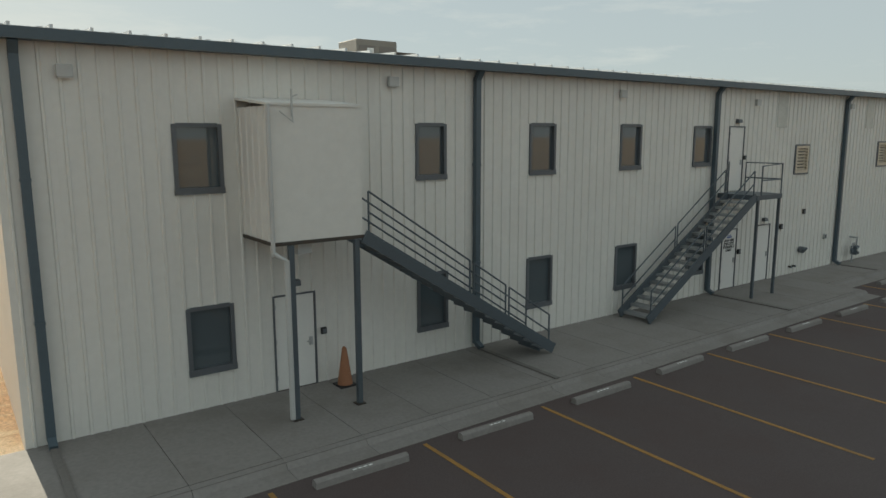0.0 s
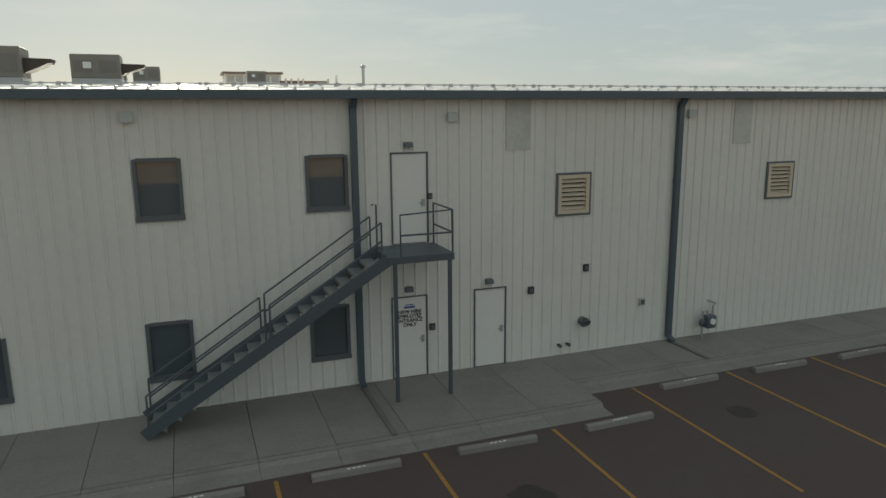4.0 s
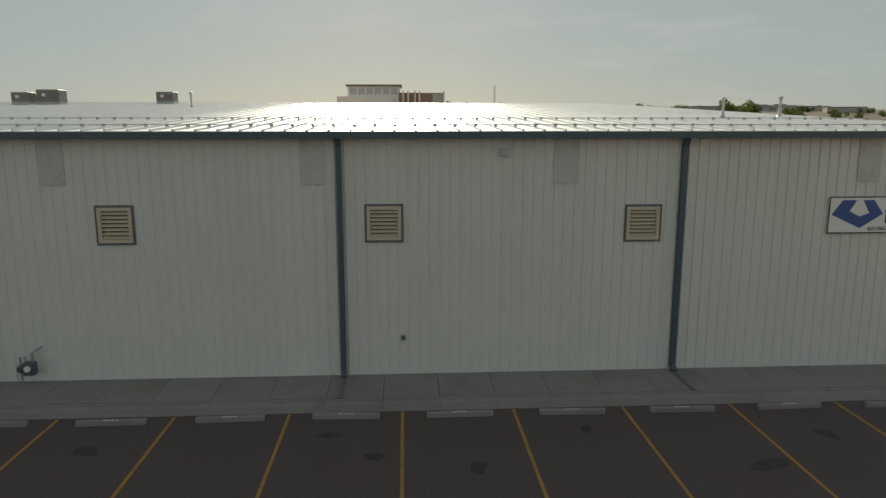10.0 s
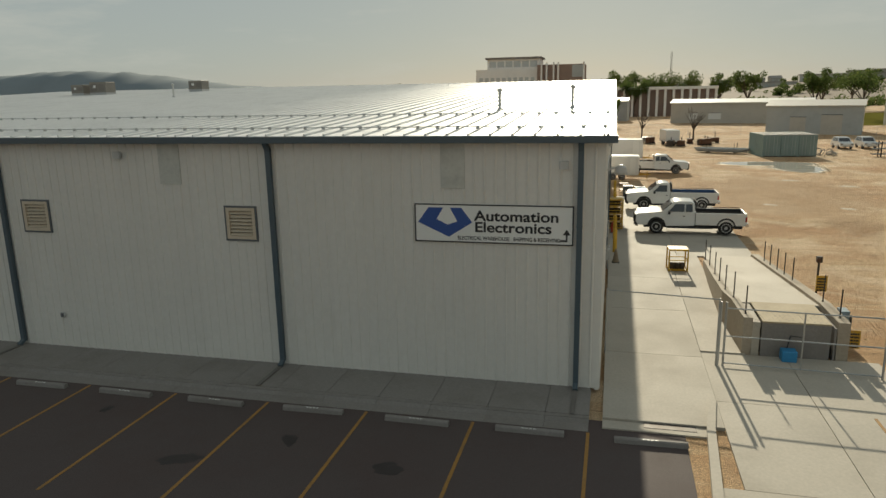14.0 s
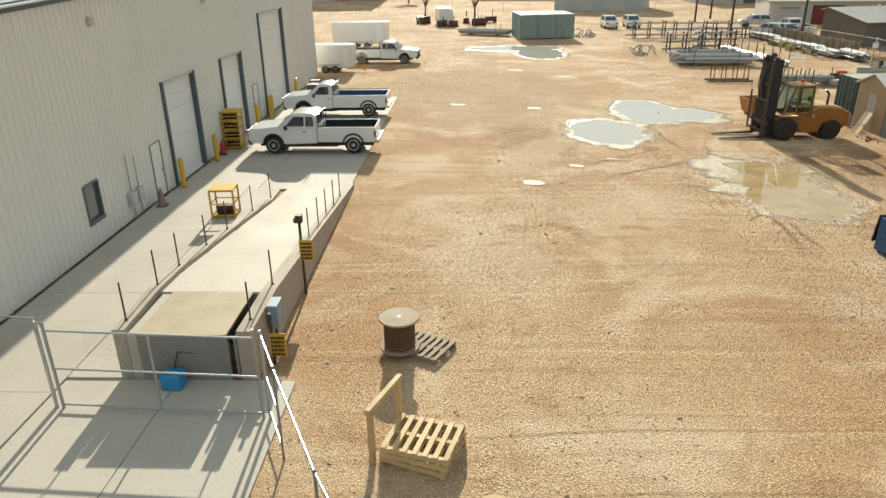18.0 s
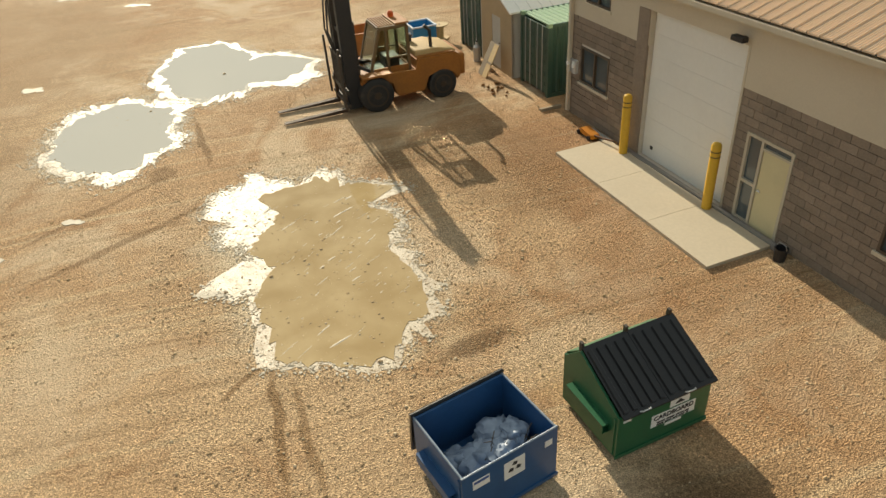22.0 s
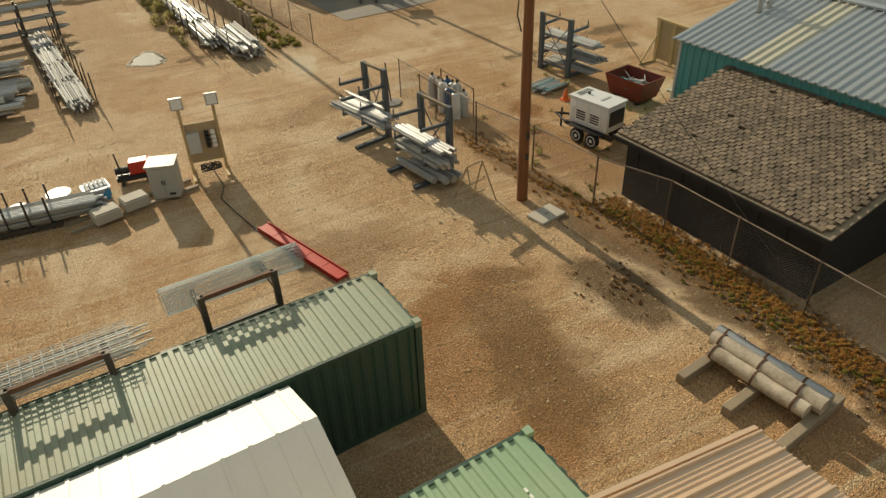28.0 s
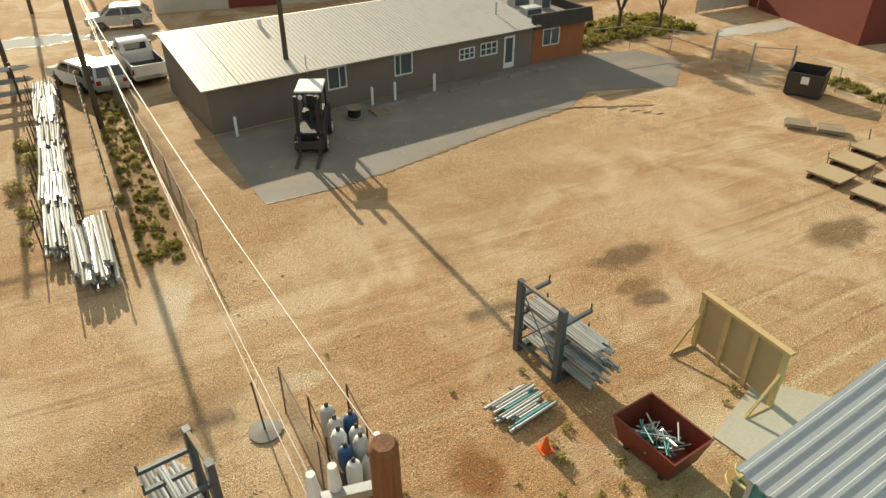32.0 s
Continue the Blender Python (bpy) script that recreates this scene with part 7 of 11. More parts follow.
for _ in range(70):        # ridges of mud pushed up by wheels, standing out of the water
    cx, cy, a = rnd.uniform(92.6, 95.6), rnd.uniform(15.0, 21.0), radians(rnd.gauss(34, 7))
    ln, wd = rnd.uniform(0.1, 0.8) * rnd.random() ** 1.5 + 0.04, rnd.uniform(0.008, 0.05) * rnd.random() + 0.008
    ring = [bm.verts.new((cx + ln * math.cos(t_) * math.cos(a) - wd * math.sin(t_) * math.sin(a) * rnd.uniform(0.6, 1.3), cy + ln * math.cos(t_) * math.sin(a) + wd * math.sin(t_) * math.cos(a) * rnd.uniform(0.6, 1.3), 0.010)) for t_ in [2 * math.pi * q / 9 for q in range(9)]]
    top = bm.verts.new((cx, cy, 0.014 + wd * 0.2))
    for q in range(9):
        bm.faces.new((ring[q - 1], ring[q], top))
ob = new("mud_ridges", mesh_of("mud_ridges", bm, M_SILT))
tagged(ob, "pale mud ridges standing in the muddy puddle", "mud", kind="stuff")
puddle(4, [(86.2, 66.5, 5.0, 2.0), (88.4, 62.0, 2.2, 4.2)], 0.6)
for k, (x, y, r) in enumerate(((84.0, 18.9, 0.45), (86.1, 21.5, 0.35), (85.4, 34.7, 0.5), (88.0, 22.6, 0.25), (91.3, 17.7, 0.3), (80.5, 36, 0.4), (89.2, 47, 0.6), (85, 51, 0.7))):
    puddle(10 + k, [(x, y, r * 0.75, r * 0.5), (x + r * 0.7, y - r * 0.4, r * 0.45, r * 0.35), (x - r * 0.5, y + r * 0.45, r * 0.4, r * 0.25)], 0.12, M_SILT, "pale silt left by a dried puddle")

# ---- the block workshop ----
SM = pose(102.98, 23.85, 0, 0, 0, 3.4 - 90)      # x runs south along the west wall, y east
S0, SL, SW_, SE, SR = 0.62, 19.0, 10.5, 4.83, 6.40
RIDGE = 4.9
S_HOLES = [(1.25, 2.72, 1.2, 2.3), (1.4, 2.62, 3.62, 4.3), (4.4, 7.75, 0.06, 4.05), (8.15, 9.5, 0.06, 2.25), (11.75, 13.4, 1.2, 2.45), (15.0, 16.6, 1.2, 2.45)]
shop = thing("wall_workshop", "brown split block workshop wall with cream stucco above", "wall", SM, kind="structure")
bm = B()
holed(bm, S0 + 0.02, SL, 0, 3.15, S_HOLES, lambda a, b, c, d: box(bm, a, b, 0.018, 0.2, c, d))
part("mortar_backing", bm, M_MORTAR, shop)
bm = B()
holed(bm, S0, SL, 3.15, SE, S_HOLES, lambda a, b, c, d: box(bm, a, b, -0.02, 0.2, c, d))
part("stucco_band", bm, M_STUCCO, shop, "smooth cream stucco band")
for nm, q in (("north_wall", (S0, S0 + 0.2, 0.2, SW_, 0, SE)), ("east_wall", (S0 + 0.2, SL, SW_ - 0.2, SW_, 0, SE)), ("south_wall", (SL - 0.2, SL, 0.2, SW_ - 0.2, 0, SE))):
    bm = B()
    box(bm, *q)
    part(nm, bm, M_STUCCO, shop)
for x in (S0, SL - 0.2):
    bm = B()
    prism(bm, [(0.2, SE), (SW_, SE), (RIDGE, SR - 0.04)], "x", x, x + 0.2)
    part("gable", bm, M_STUCCO, shop)
bm = B()
box(bm, 3.92, 4.36, -0.05, 0.2, 0, 4.05)
part("pilaster", bm, M_CMU, shop, "brown block pilaster beside the loading door")
bm = B()
box(bm, S0 + 0.2, SL - 0.2, 0.2, SW_ - 0.2, 0.0, 0.05)
part("floor_slab", bm, M_WALK, shop)

sr = thing("roof_workshop", "brown ribbed metal gable roof", "roof", SM, kind="structure")


def rz(y):
    return SE + 0.02 + (SR - SE) * (1 - abs(y - RIDGE) / (RIDGE if y < RIDGE else SW_ - RIDGE))


for e in (-0.3, SW_ + 0.3):
    k = S0 - 0.05
    while k < SL + 0.3:
        a, b = k, min(k + 0.9, SL + 0.35)
        bm = B()
        ridge_y = RIDGE
        # one folded sheet: flat pans and raised ribs
        prof, x = [(a, 0.0)], a
        while x < b - 0.1:
            for q, hh in ((0.02, 0), (0.032, 0.042), (0.052, 0.042), (0.064, 0), (0.115, 0), (0.12, 0.013), (0.135, 0.013), (0.14, 0), (0.175, 0), (0.18, 0.013), (0.195, 0.013), (0.2, 0), (0.235, 0), (0.24, 0.013), (0.255, 0.013), (0.26, 0)):
                if x + q < b:
                    prof.append((x + q, hh))
            x += 0.3
        prof.append((b, 0.0))
        up = [[bm.verts.new((px, y, rz(y) + 0.03 + ph)) for px, ph in prof] for y in (e, ridge_y)]
        dn = [[bm.verts.new((px, y, rz(y) + ph)) for px, ph in prof] for y in (e, ridge_y)]
        for i in range(len(prof) - 1):
            bm.faces.new((up[0][i], up[0][i + 1], up[1][i + 1], up[1][i]))
            bm.faces.new((dn[0][i + 1], dn[0][i], dn[1][i], dn[1][i + 1]))
            bm.faces.new((up[0][i + 1], up[0][i], dn[0][i], dn[0][i + 1]))
            bm.faces.new((up[1][i], up[1][i + 1], dn[1][i + 1], dn[1][i]))
        for i in (0, -1):
            bm.faces.new((up[0][i], up[1][i], dn[1][i], dn[0][i]))
        part("roof_panel", bm, M_BROWNROOF, sr)
        k += 0.9
bm = B()
prism(bm, [(RIDGE - 0.19, rz(RIDGE - 0.19) + 0.08), (RIDGE, SR + 0.13), (RIDGE + 0.19, rz(RIDGE + 0.19) + 0.08), (RIDGE + 0.19, rz(RIDGE + 0.19) + 0.074), (RIDGE, SR + 0.11), (RIDGE - 0.19, rz(RIDGE - 0.19) + 0.074)], "x", S0 - 0.08, SL + 0.38)
part("ridge_cap", bm, M_BROWNROOF, sr)
bm = B()
prism(bm, [(-0.41, 4.62), (-0.30, 4.62), (-0.30, 4.71), (-0.315, 4.71), (-0.315, 4.635), (-0.395, 4.635), (-0.395, 4.73), (-0.41, 4.73)], "x", S0 - 0.03, SL + 0.36)
part("gutter", bm, M_STUCCO, sr, "cream eaves gutter")
bm = B()
box(bm, S0, SL + 0.3, -0.29, -0.021, 4.62, 4.66)
part("soffit", bm, M_STUCCO, sr)
for e in (-0.3, SW_ + 0.3):
    bm = B()
    prism(bm, [(e, rz(e) - 0.1), (RIDGE, rz(RIDGE) - 0.1), (RIDGE, rz(RIDGE) + 0.06), (e, rz(e) + 0.06)], "x", S0 - 0.11, S0 - 0.055)
    part("barge_board", bm, M_BROWNROOF, sr)
bm = B()
box(bm, S0 + 0.06, S0 + 0.17, -0.14, -0.03, 0.1, 4.55)
part("downspout", bm, M_STUCCO, sr, "cream downspout")

# loading door, entrance and windows of the workshop
d = thing("door_10", "tall white loading door of the block workshop", "loading door", SM, kind="structure")
for k in range(7):
    bm = B()
    box(bm, 4.42, 7.73, 0.12, 0.17, 0.08 + k * 0.567, 0.08 + (k + 1) * 0.567 - 0.003)
    part("door_panel", bm, M_DOORPAINT, d)
bm = B()
box(bm, 4.75, 4.85, 0.105, 0.12, 0.35, 0.45)
part("lock_plate", bm, M_DARK, d)
bm = B()
box(bm, 7.73, 7.79, -0.03, 0.2, 0.06, 4.05)
part("jamb", bm, M_STUCCO, d)
d = thing("door_11", "pale yellow door with dark sidelight in tan frame", "door", SM, kind="structure")
f = B()
M_TANFRAME = material("tan_door_frame", (0.5, 0.44, 0.34), 0.5)
for q in ((8.15, 8.22, 0.06, 2.25), (8.60, 8.67, 0.06, 2.25), (9.43, 9.5, 0.06, 2.25), (8.22, 8.6, 2.18, 2.25), (8.67, 9.43, 2.18, 2.25), (8.22, 8.6, 1.05, 1.12), (8.22, 8.6, 0.06, 0.13), (8.67, 9.43, 2.0, 2.05)):
    box(f, q[0], q[1], -0.03, 0.12, q[2], q[3])
part("door_frame", f, M_TANFRAME, d)
bm = B()
box(bm, 8.68, 9.42, 0.0, 0.05, 0.08, 1.99)
lf = part("door_leaf", bm, M_CREAM, d)
bm = B()
rod(bm, (8.75, -0.06, 1.05), (8.86, -0.06, 1.05), 0.014, 6)
rod(bm, (8.75, 0.0, 1.05), (8.75, -0.065, 1.05), 0.012, 6)
part("door_handle", bm, M_CHROME, lf)
for q in ((8.22, 8.6, 0.13, 1.05), (8.22, 8.6, 1.12, 2.18), (8.67, 9.43, 2.05, 2.18)):
    bm = B()
    box(bm, q[0], q[1], 0.04, 0.055, q[2], q[3])
    part("pane", bm, M_GLASS, d)
M_BRONZE = material("bronze_window_frame", (0.10, 0.075, 0.055), 0.45, 0.2)
for i, (a, b, c, e) in enumerate(((1.25, 2.72, 1.2, 2.3), (1.4, 2.62, 3.62, 4.3), (11.75, 13.4, 1.2, 2.45), (15.0, 16.6, 1.2, 2.45))):
    w = thing("window_%d" % (i + 12), "bronze framed sliding window of the workshop", "window", SM, kind="structure")
    f = B()
    for q in ((a, a + 0.06, c, e), (b - 0.06, b, c, e), (a + 0.06, b - 0.06, e - 0.06, e), (a + 0.06, b - 0.06, c, c + 0.06), ((a + b) / 2 - 0.03, (a + b) / 2 + 0.03, c + 0.06, e - 0.06)):
        box(f, q[0], q[1], -0.02, 0.14, q[2], q[3])
    part("window_frame", f, M_BRONZE, w)
    for p, q in ((a + 0.06, (a + b) / 2 - 0.03), ((a + b) / 2 + 0.03, b - 0.06)):
        bm = B()
        box(bm, p, q, 0.06, 0.075, c + 0.06, e - 0.06)
        part("pane", bm, M_GLASS, w)
    bm = B()
    box(bm, a - 0.05, b + 0.05, -0.06, 0.16, c - 0.08, c)
    part("window_sill", bm, M_STUCCO, w)

sl = thing("pavement_workshop", "pale concrete door slab in three bays", "pavement", SM, kind="structure")
for k in range(3):
    bm = B()
    box(bm, 3.2 + k * 2.13, 3.2 + (k + 1) * 2.13 - 0.012, -1.95, -0.2, -0.1, 0.085)
    part("slab", bm, M_SLAB, sl)
bm = B()
box(bm, 4.0, 9.9, -0.195, -0.06, -0.1, 0.12)
part("sill_strip", bm, M_WALK, sl, "grey sill strip")
for s in (4.15, 7.62):
    p = SM @ Vector((s, -0.33, 0))
    bollard(p.x, p.y, 1.72, 0.12, 0.08)
lp = thing("flood_lamp", "dark flood lamp under the workshop eave", "flood lamp", SM @ Matrix.Translation((7.6, 0, 4.2)) @ Matrix.Scale(0.65, 4))
bm = B()
box(bm, -0.05, 0.05, -0.18, -0.02, -0.05, 0.05)
part("bracket", bm, M_DARK, lp)
bm = B()
box(bm, -0.28, 0.28, -0.45, -0.18, -0.08, 0.1)
rounded(bm, 0.03)
part("head", bm, M_DARK, lp)
ud = thing("electric_meters", "two grey electric meters on the block wall", "meter", SM @ Matrix.Translation((0.88, 0, 1.6)))
for x in (-0.15, 0.15):
    bm = B()
    box(bm, x - 0.1, x + 0.1, -0.12, 0.0, -0.2, 0.2)
    b = part("meter_box", bm, M_LIGHTGREY, ud)
    bm = B()
    lathe(bm, [(0.07, -0.16), (0.07, -0.12)], 12, (x, 0, 0.05), "y")
    part("dial", bm, M_SIGN, b)
bk = thing("bucket", "dark plastic bucket by the workshop wall", "bucket", SM @ Matrix.Translation((10.0, -0.35, 0)))
bm = B()
lathe(bm, [(0.12, 0), (0.15, 0.32), (0.13, 0.32), (0.11, 0.05)], 14)
part("shell", bm, M_DARK, bk)
bm = B()
tube(bm, [(-0.15, 0, 0.3), (-0.1, 0, 0.42), (0.1, 0, 0.42), (0.15, 0, 0.3)], 0.008, 5)
part("bail", bm, M_GALV, bk)
M_JACK = material("chipped_orange_paint", (0.62, 0.22, 0.02), 0.45, 0, 0.15, 14, 2, 0.4, (0.25, 0.1, 0.03))
jk = thing("floor_jack", "orange jack lying by the block wall", "jack", SM @ Matrix.Translation((2.2, -0.48, 0.0)) @ Matrix.Scale(1.45, 4))
bm = B()
prism(bm, [(0, 0.05), (0.12, 0.16), (0.5, 0.12), (0.55, 0.05)], "y", -0.1, 0.1)
part("body", bm, M_JACK, jk)
for x in (0.07, 0.45):
    bm = B()
    lathe(bm, [(0.05, -0.13), (0.05, 0.13)], 12, (x, 0, 0.05), "y")
    part("wheel", bm, M_DARK, jk)
bm = B()
rod(bm, (0.5, 0, 0.1), (1.0, 0.1, 0.16), 0.022, 8)
part("handle", bm, M_RUST, jk)
for k, (y, l_) in enumerate(((-0.18, 1.25), (-0.1, 1.1), (-0.28, 0.9))):
    lp = thing("loose_pipe", "pale pipe lying by the block wall", "pipe", SM @ Matrix.Translation((2.15 + 0.08 * k, y, 0.03)), "pipes by the wall")
    bm = B()
    rod(bm, (0, 0, 0), (l_, 0.05 - 0.05 * k, 0), 0.03, 8)
    part("tube", bm, M_PIPE, lp)
pk = thing("timber_baulk", "grey timber baulk lying on gravel", "timber", yaw(102.2, 23.6, 0, 3))
bm = B()
box(bm, 0, 0.75, -0.08, 0.0, 0, 0.1)
part("baulk", bm, M_OLDWOOD, pk)
bm = B()
box(bm, 0.0, 0.7, 0.02, 0.1, 0, 0.06)
part("plank", bm, M_OLDWOOD, pk)


# ---- containers and shed ----
def container(m, L, W, H, side, top, label, group="shipping containers"):
    c = thing("shipping_container", label, "container", m, group)
    p = 0.26

    for y, s in ((0.0, 1), (W, -1)):
        bm = B()
        pts = []
        x = 0.12
        while x < L - 0.12:
            pts += [(x, 0.0), (x + p * 0.3, 0.0), (x + p * 0.45, 0.035), (x + p * 0.8, 0.035)]
            x += p
        pts.append((L - 0.1, 0.0))
        lo = [bm.verts.new((px, y + s * (0.01 + py), 0.16)) for px, py in pts]
        hi = [bm.verts.new((px, y + s * (0.01 + py), H - 0.1)) for px, py in pts]
        lo2 = [bm.verts.new((px, y + s * (0.05 + py), 0.16)) for px, py in pts]
        hi2 = [bm.verts.new((px, y + s * (0.05 + py), H - 0.1)) for px, py in pts]
        for i in range(len(pts) - 1):
            bm.faces.new((lo[i], lo[i + 1], hi[i + 1], hi[i]))
            bm.faces.new((lo2[i], lo2[i + 1], hi2[i + 1], hi2[i]))
        part("side_wall", bm, side, c)
        for z in (0.0, H - 0.1):
            bm = B()
            box(bm, 0.1, L - 0.1, y if s == 1 else y - 0.08, y + 0.08 if s == 1 else y, z, z + (0.16 if z == 0 else 0.1))
            part("side_rail", bm, side, c)
    bm = B()
    prof, x, q = [], 0.1, 0.21
    while x < L - 0.1 - q:
        prof += [(x, H - 0.03), (x + q * 0.4, H - 0.03), (x + q * 0.5, H + 0.005), (x + q * 0.9, H + 0.005)]
        x += q
    prof += [(L - 0.1, H - 0.03), (L - 0.1, H - 0.07), (0.1, H - 0.07)]
    prism(bm, prof, "y", 0.05, W - 0.05)
    part("roof_sheet", bm, top, c, "pale corrugated roof sheet")
    for x in (0, L - 0.14):
        for y in (0, W - 0.14):
            bm = B()
            box(bm, x, x + 0.14, y, y + 0.14, 0, H)
            q = part("corner_post", bm, side, c)
            bm = B()
            box(bm, x - 0.006, x + 0.146, y - 0.006, y + 0.146, H - 0.1, H + 0.03)
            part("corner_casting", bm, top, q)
    for k in range(2):
        y0 = 0.14 + k * (W - 0.28) / 2
        bm = B()
        box(bm, 0.02, 0.08, y0 + 0.01, y0 + (W - 0.28) / 2 - 0.01, 0.12, H - 0.12)
        dr = part("door", bm, side, c)
        for q in (0.3, 0.7):
            yy = y0 + q * (W - 0.28) / 2
            bm = B()
            rod(bm, (-0.01, yy, 0.1), (-0.01, yy, H - 0.1), 0.02, 6)
            part("lock_bar", bm, M_GALV, dr)
        for j in range(5):
            z = 0.35 + j * (H - 0.6) / 5
            bm = B()
            box(bm, 0.0, 0.02, y0 + 0.08, y0 + (W - 0.28) / 2 - 0.08, z, z + 0.12)
            part("door_corrugation", bm, side, dr)
    bm = B()
    fold, y = [(L - 0.08, 0.14), (L - 0.03, 0.14)], 0.2
    while y < W - 0.36:
        fold += [(L - 0.03, y), (L, y + 0.04), (L, y + 0.14), (L - 0.03, y + 0.18)]
        y += 0.26
    fold += [(L - 0.03, W - 0.14), (L - 0.08, W - 0.14)]
    prism(bm, fold, "z", 0.1, H - 0.1)
    part("end_wall", bm, side, c)
    bm = B()
    box(bm, 0.14, L - 0.1, 0.08, W - 0.08, 0.0, 0.12)
    part("floor", bm, M_DARKSTEEL, c)
    return c


cN = container(yaw(102.52, 29.6, 0, 2.6), 10.0, 1.98, 2.5, M_GREEN, M_GREENTOP, "long dark green container with paler roof")
cS = container(yaw(102.9, 24.5, 0, 2.6), 10.0, 1.98, 2.45, M_GREEN, material("light_green_roof", (0.27, 0.40, 0.26), 0.5, 0, 0.08, 12, 0.7, 0.3, (0.4, 0.42, 0.3)), "green container with rusty fittings beside the workshop")
bm = B()
for i in range(6):
    box(bm, 9.2 - i * 0.0, 9.25, 0.35 + i * 0.13, 0.43 + i * 0.13, 2.472, 2.476)
part("number_bars", bm, M_SIGN, cS, "white stencilled bars")

sh = thing("storage_shed", "tan storage shed with white gable roof between containers", "shed", yaw(102.62, 26.75, 0, 2.0))
LW, SHW = 7.1, 2.75
for nm, q in (("side_wall", (0, LW, 0, 0.08, 0, 2.35)), ("side_wall", (0, LW, SHW - 0.08, SHW, 0, 2.35)), ("back_wall", (LW - 0.08, LW, 0.08, SHW - 0.08, 0, 2.35))):
    bm = B()
    box(bm, *q)
    part(nm, bm, M_SHEDWALL, sh)
bm = B()
holed(bm, 0, SHW, 0, 2.35, [(1.0, 1.75, 0.05, 1.95)], lambda a, b, c, d_: box(bm, 0, 0.08, a, b, c, d_))
prism(bm, [(0, 2.35), (SHW, 2.35), (SHW / 2, 2.95)], "x", 0, 0.08)
part("front_wall", bm, M_TANPANEL, sh)
bm = B()
prism(bm, [(0.08, 2.35), (SHW - 0.08, 2.35), (SHW / 2, 2.93)], "x", LW - 0.08, LW)
part("gable", bm, M_SHEDWALL, sh)
bm = B()
box(bm, 0.02, 0.06, 1.0, 1.75, 0.05, 1.95)
dd = part("door", bm, M_SHEDWALL, sh, "pale plain door")
bm = B()
rod(bm, (-0.03, 1.1, 1.0), (0.02, 1.1, 1.0), 0.03, 8)
part("knob", bm, M_CHROME, dd)
for s in (0, 1):
    y0, y1 = (-0.12, SHW / 2) if s == 0 else (SHW + 0.12, SHW / 2)
    bm = B()
    prism(bm, [(y0, 2.34), (y1, 2.97), (y1, 3.03), (y0, 2.40)], "x", -0.15, LW + 0.15)
    rs = part("roof_slope", bm, M_WHITEROOF, sh, "white sheet metal roof slope")
    k = 0.3
    while k < LW:
        bm = B()
        prism(bm, [(y0, 2.40), (y1, 3.03), (y1, 3.055), (y0, 2.425)], "x", k - 0.03, k + 0.03)
        part("roof_rib", bm, M_WHITEROOF, rs)
        k += 0.42
for k, (dy, a) in enumerate(((0.35, 14), (0.72, 10))):
    t = thing("leaning_board", "pale boards leaning on the shed", "board", pose(101.75, 26.9 + dy, 0, 0, 27, 2), "boards on the shed")
    bm = B()
    box(bm, 0.0, 0.03, 0, 0.34, 0, 1.25)
    part("board", bm, M_OLDWOOD if k else M_WOOD, t)
    bm = B()
    box(bm, -0.01, 0.0, 0.02, 0.32, 0.5, 0.58)
    part("batten", bm, M_OLDWOOD, t)
t = thing("gas_cylinder", "grey cylinder by the shed corner", "cylinder", yaw(102.2, 29.2, 0))
bm = B()
lathe(bm, [(0.14, 0), (0.14, 0.55), (0.06, 0.66), (0.05, 0.75)], 12)
part("body", bm, M_GALV, t)
bm = B()
lathe(bm, [(0.04, 0.75), (0.04, 0.82)], 8)
part("valve", bm, M_DARK, t)

# ---- the storage yard ----
def pipe_bundle(parent, name, n_w, n_h, r, a, b, mat, rnd, jitter=0.02, spread=0.25):
    """Stacked pipes from a to b as pieces of one thing."""
    a, b = Vector(a), Vector(b)
    d = (b - a).normalized()
    side = d.cross(Vector((0, 0, 1))).normalized()
    for i in range(n_w):
        for j in range(n_h):
            off = side * ((i - (n_w - 1) / 2 + (0.5 if j % 2 else 0)) * 2 * r) + Vector((0, 0, r + j * 1.75 * r))
            e0, e1 = rnd.uniform(-spread, spread), rnd.uniform(-spread, spread)
            wob = side * rnd.uniform(-jitter, jitter)
            bm = B()
            rod(bm, a + off + d * e0, b + off + d * e1 + wob, r, 7)
            part(name, bm, mat[rnd.randrange(len(mat))] if isinstance(mat, list) else mat, parent)


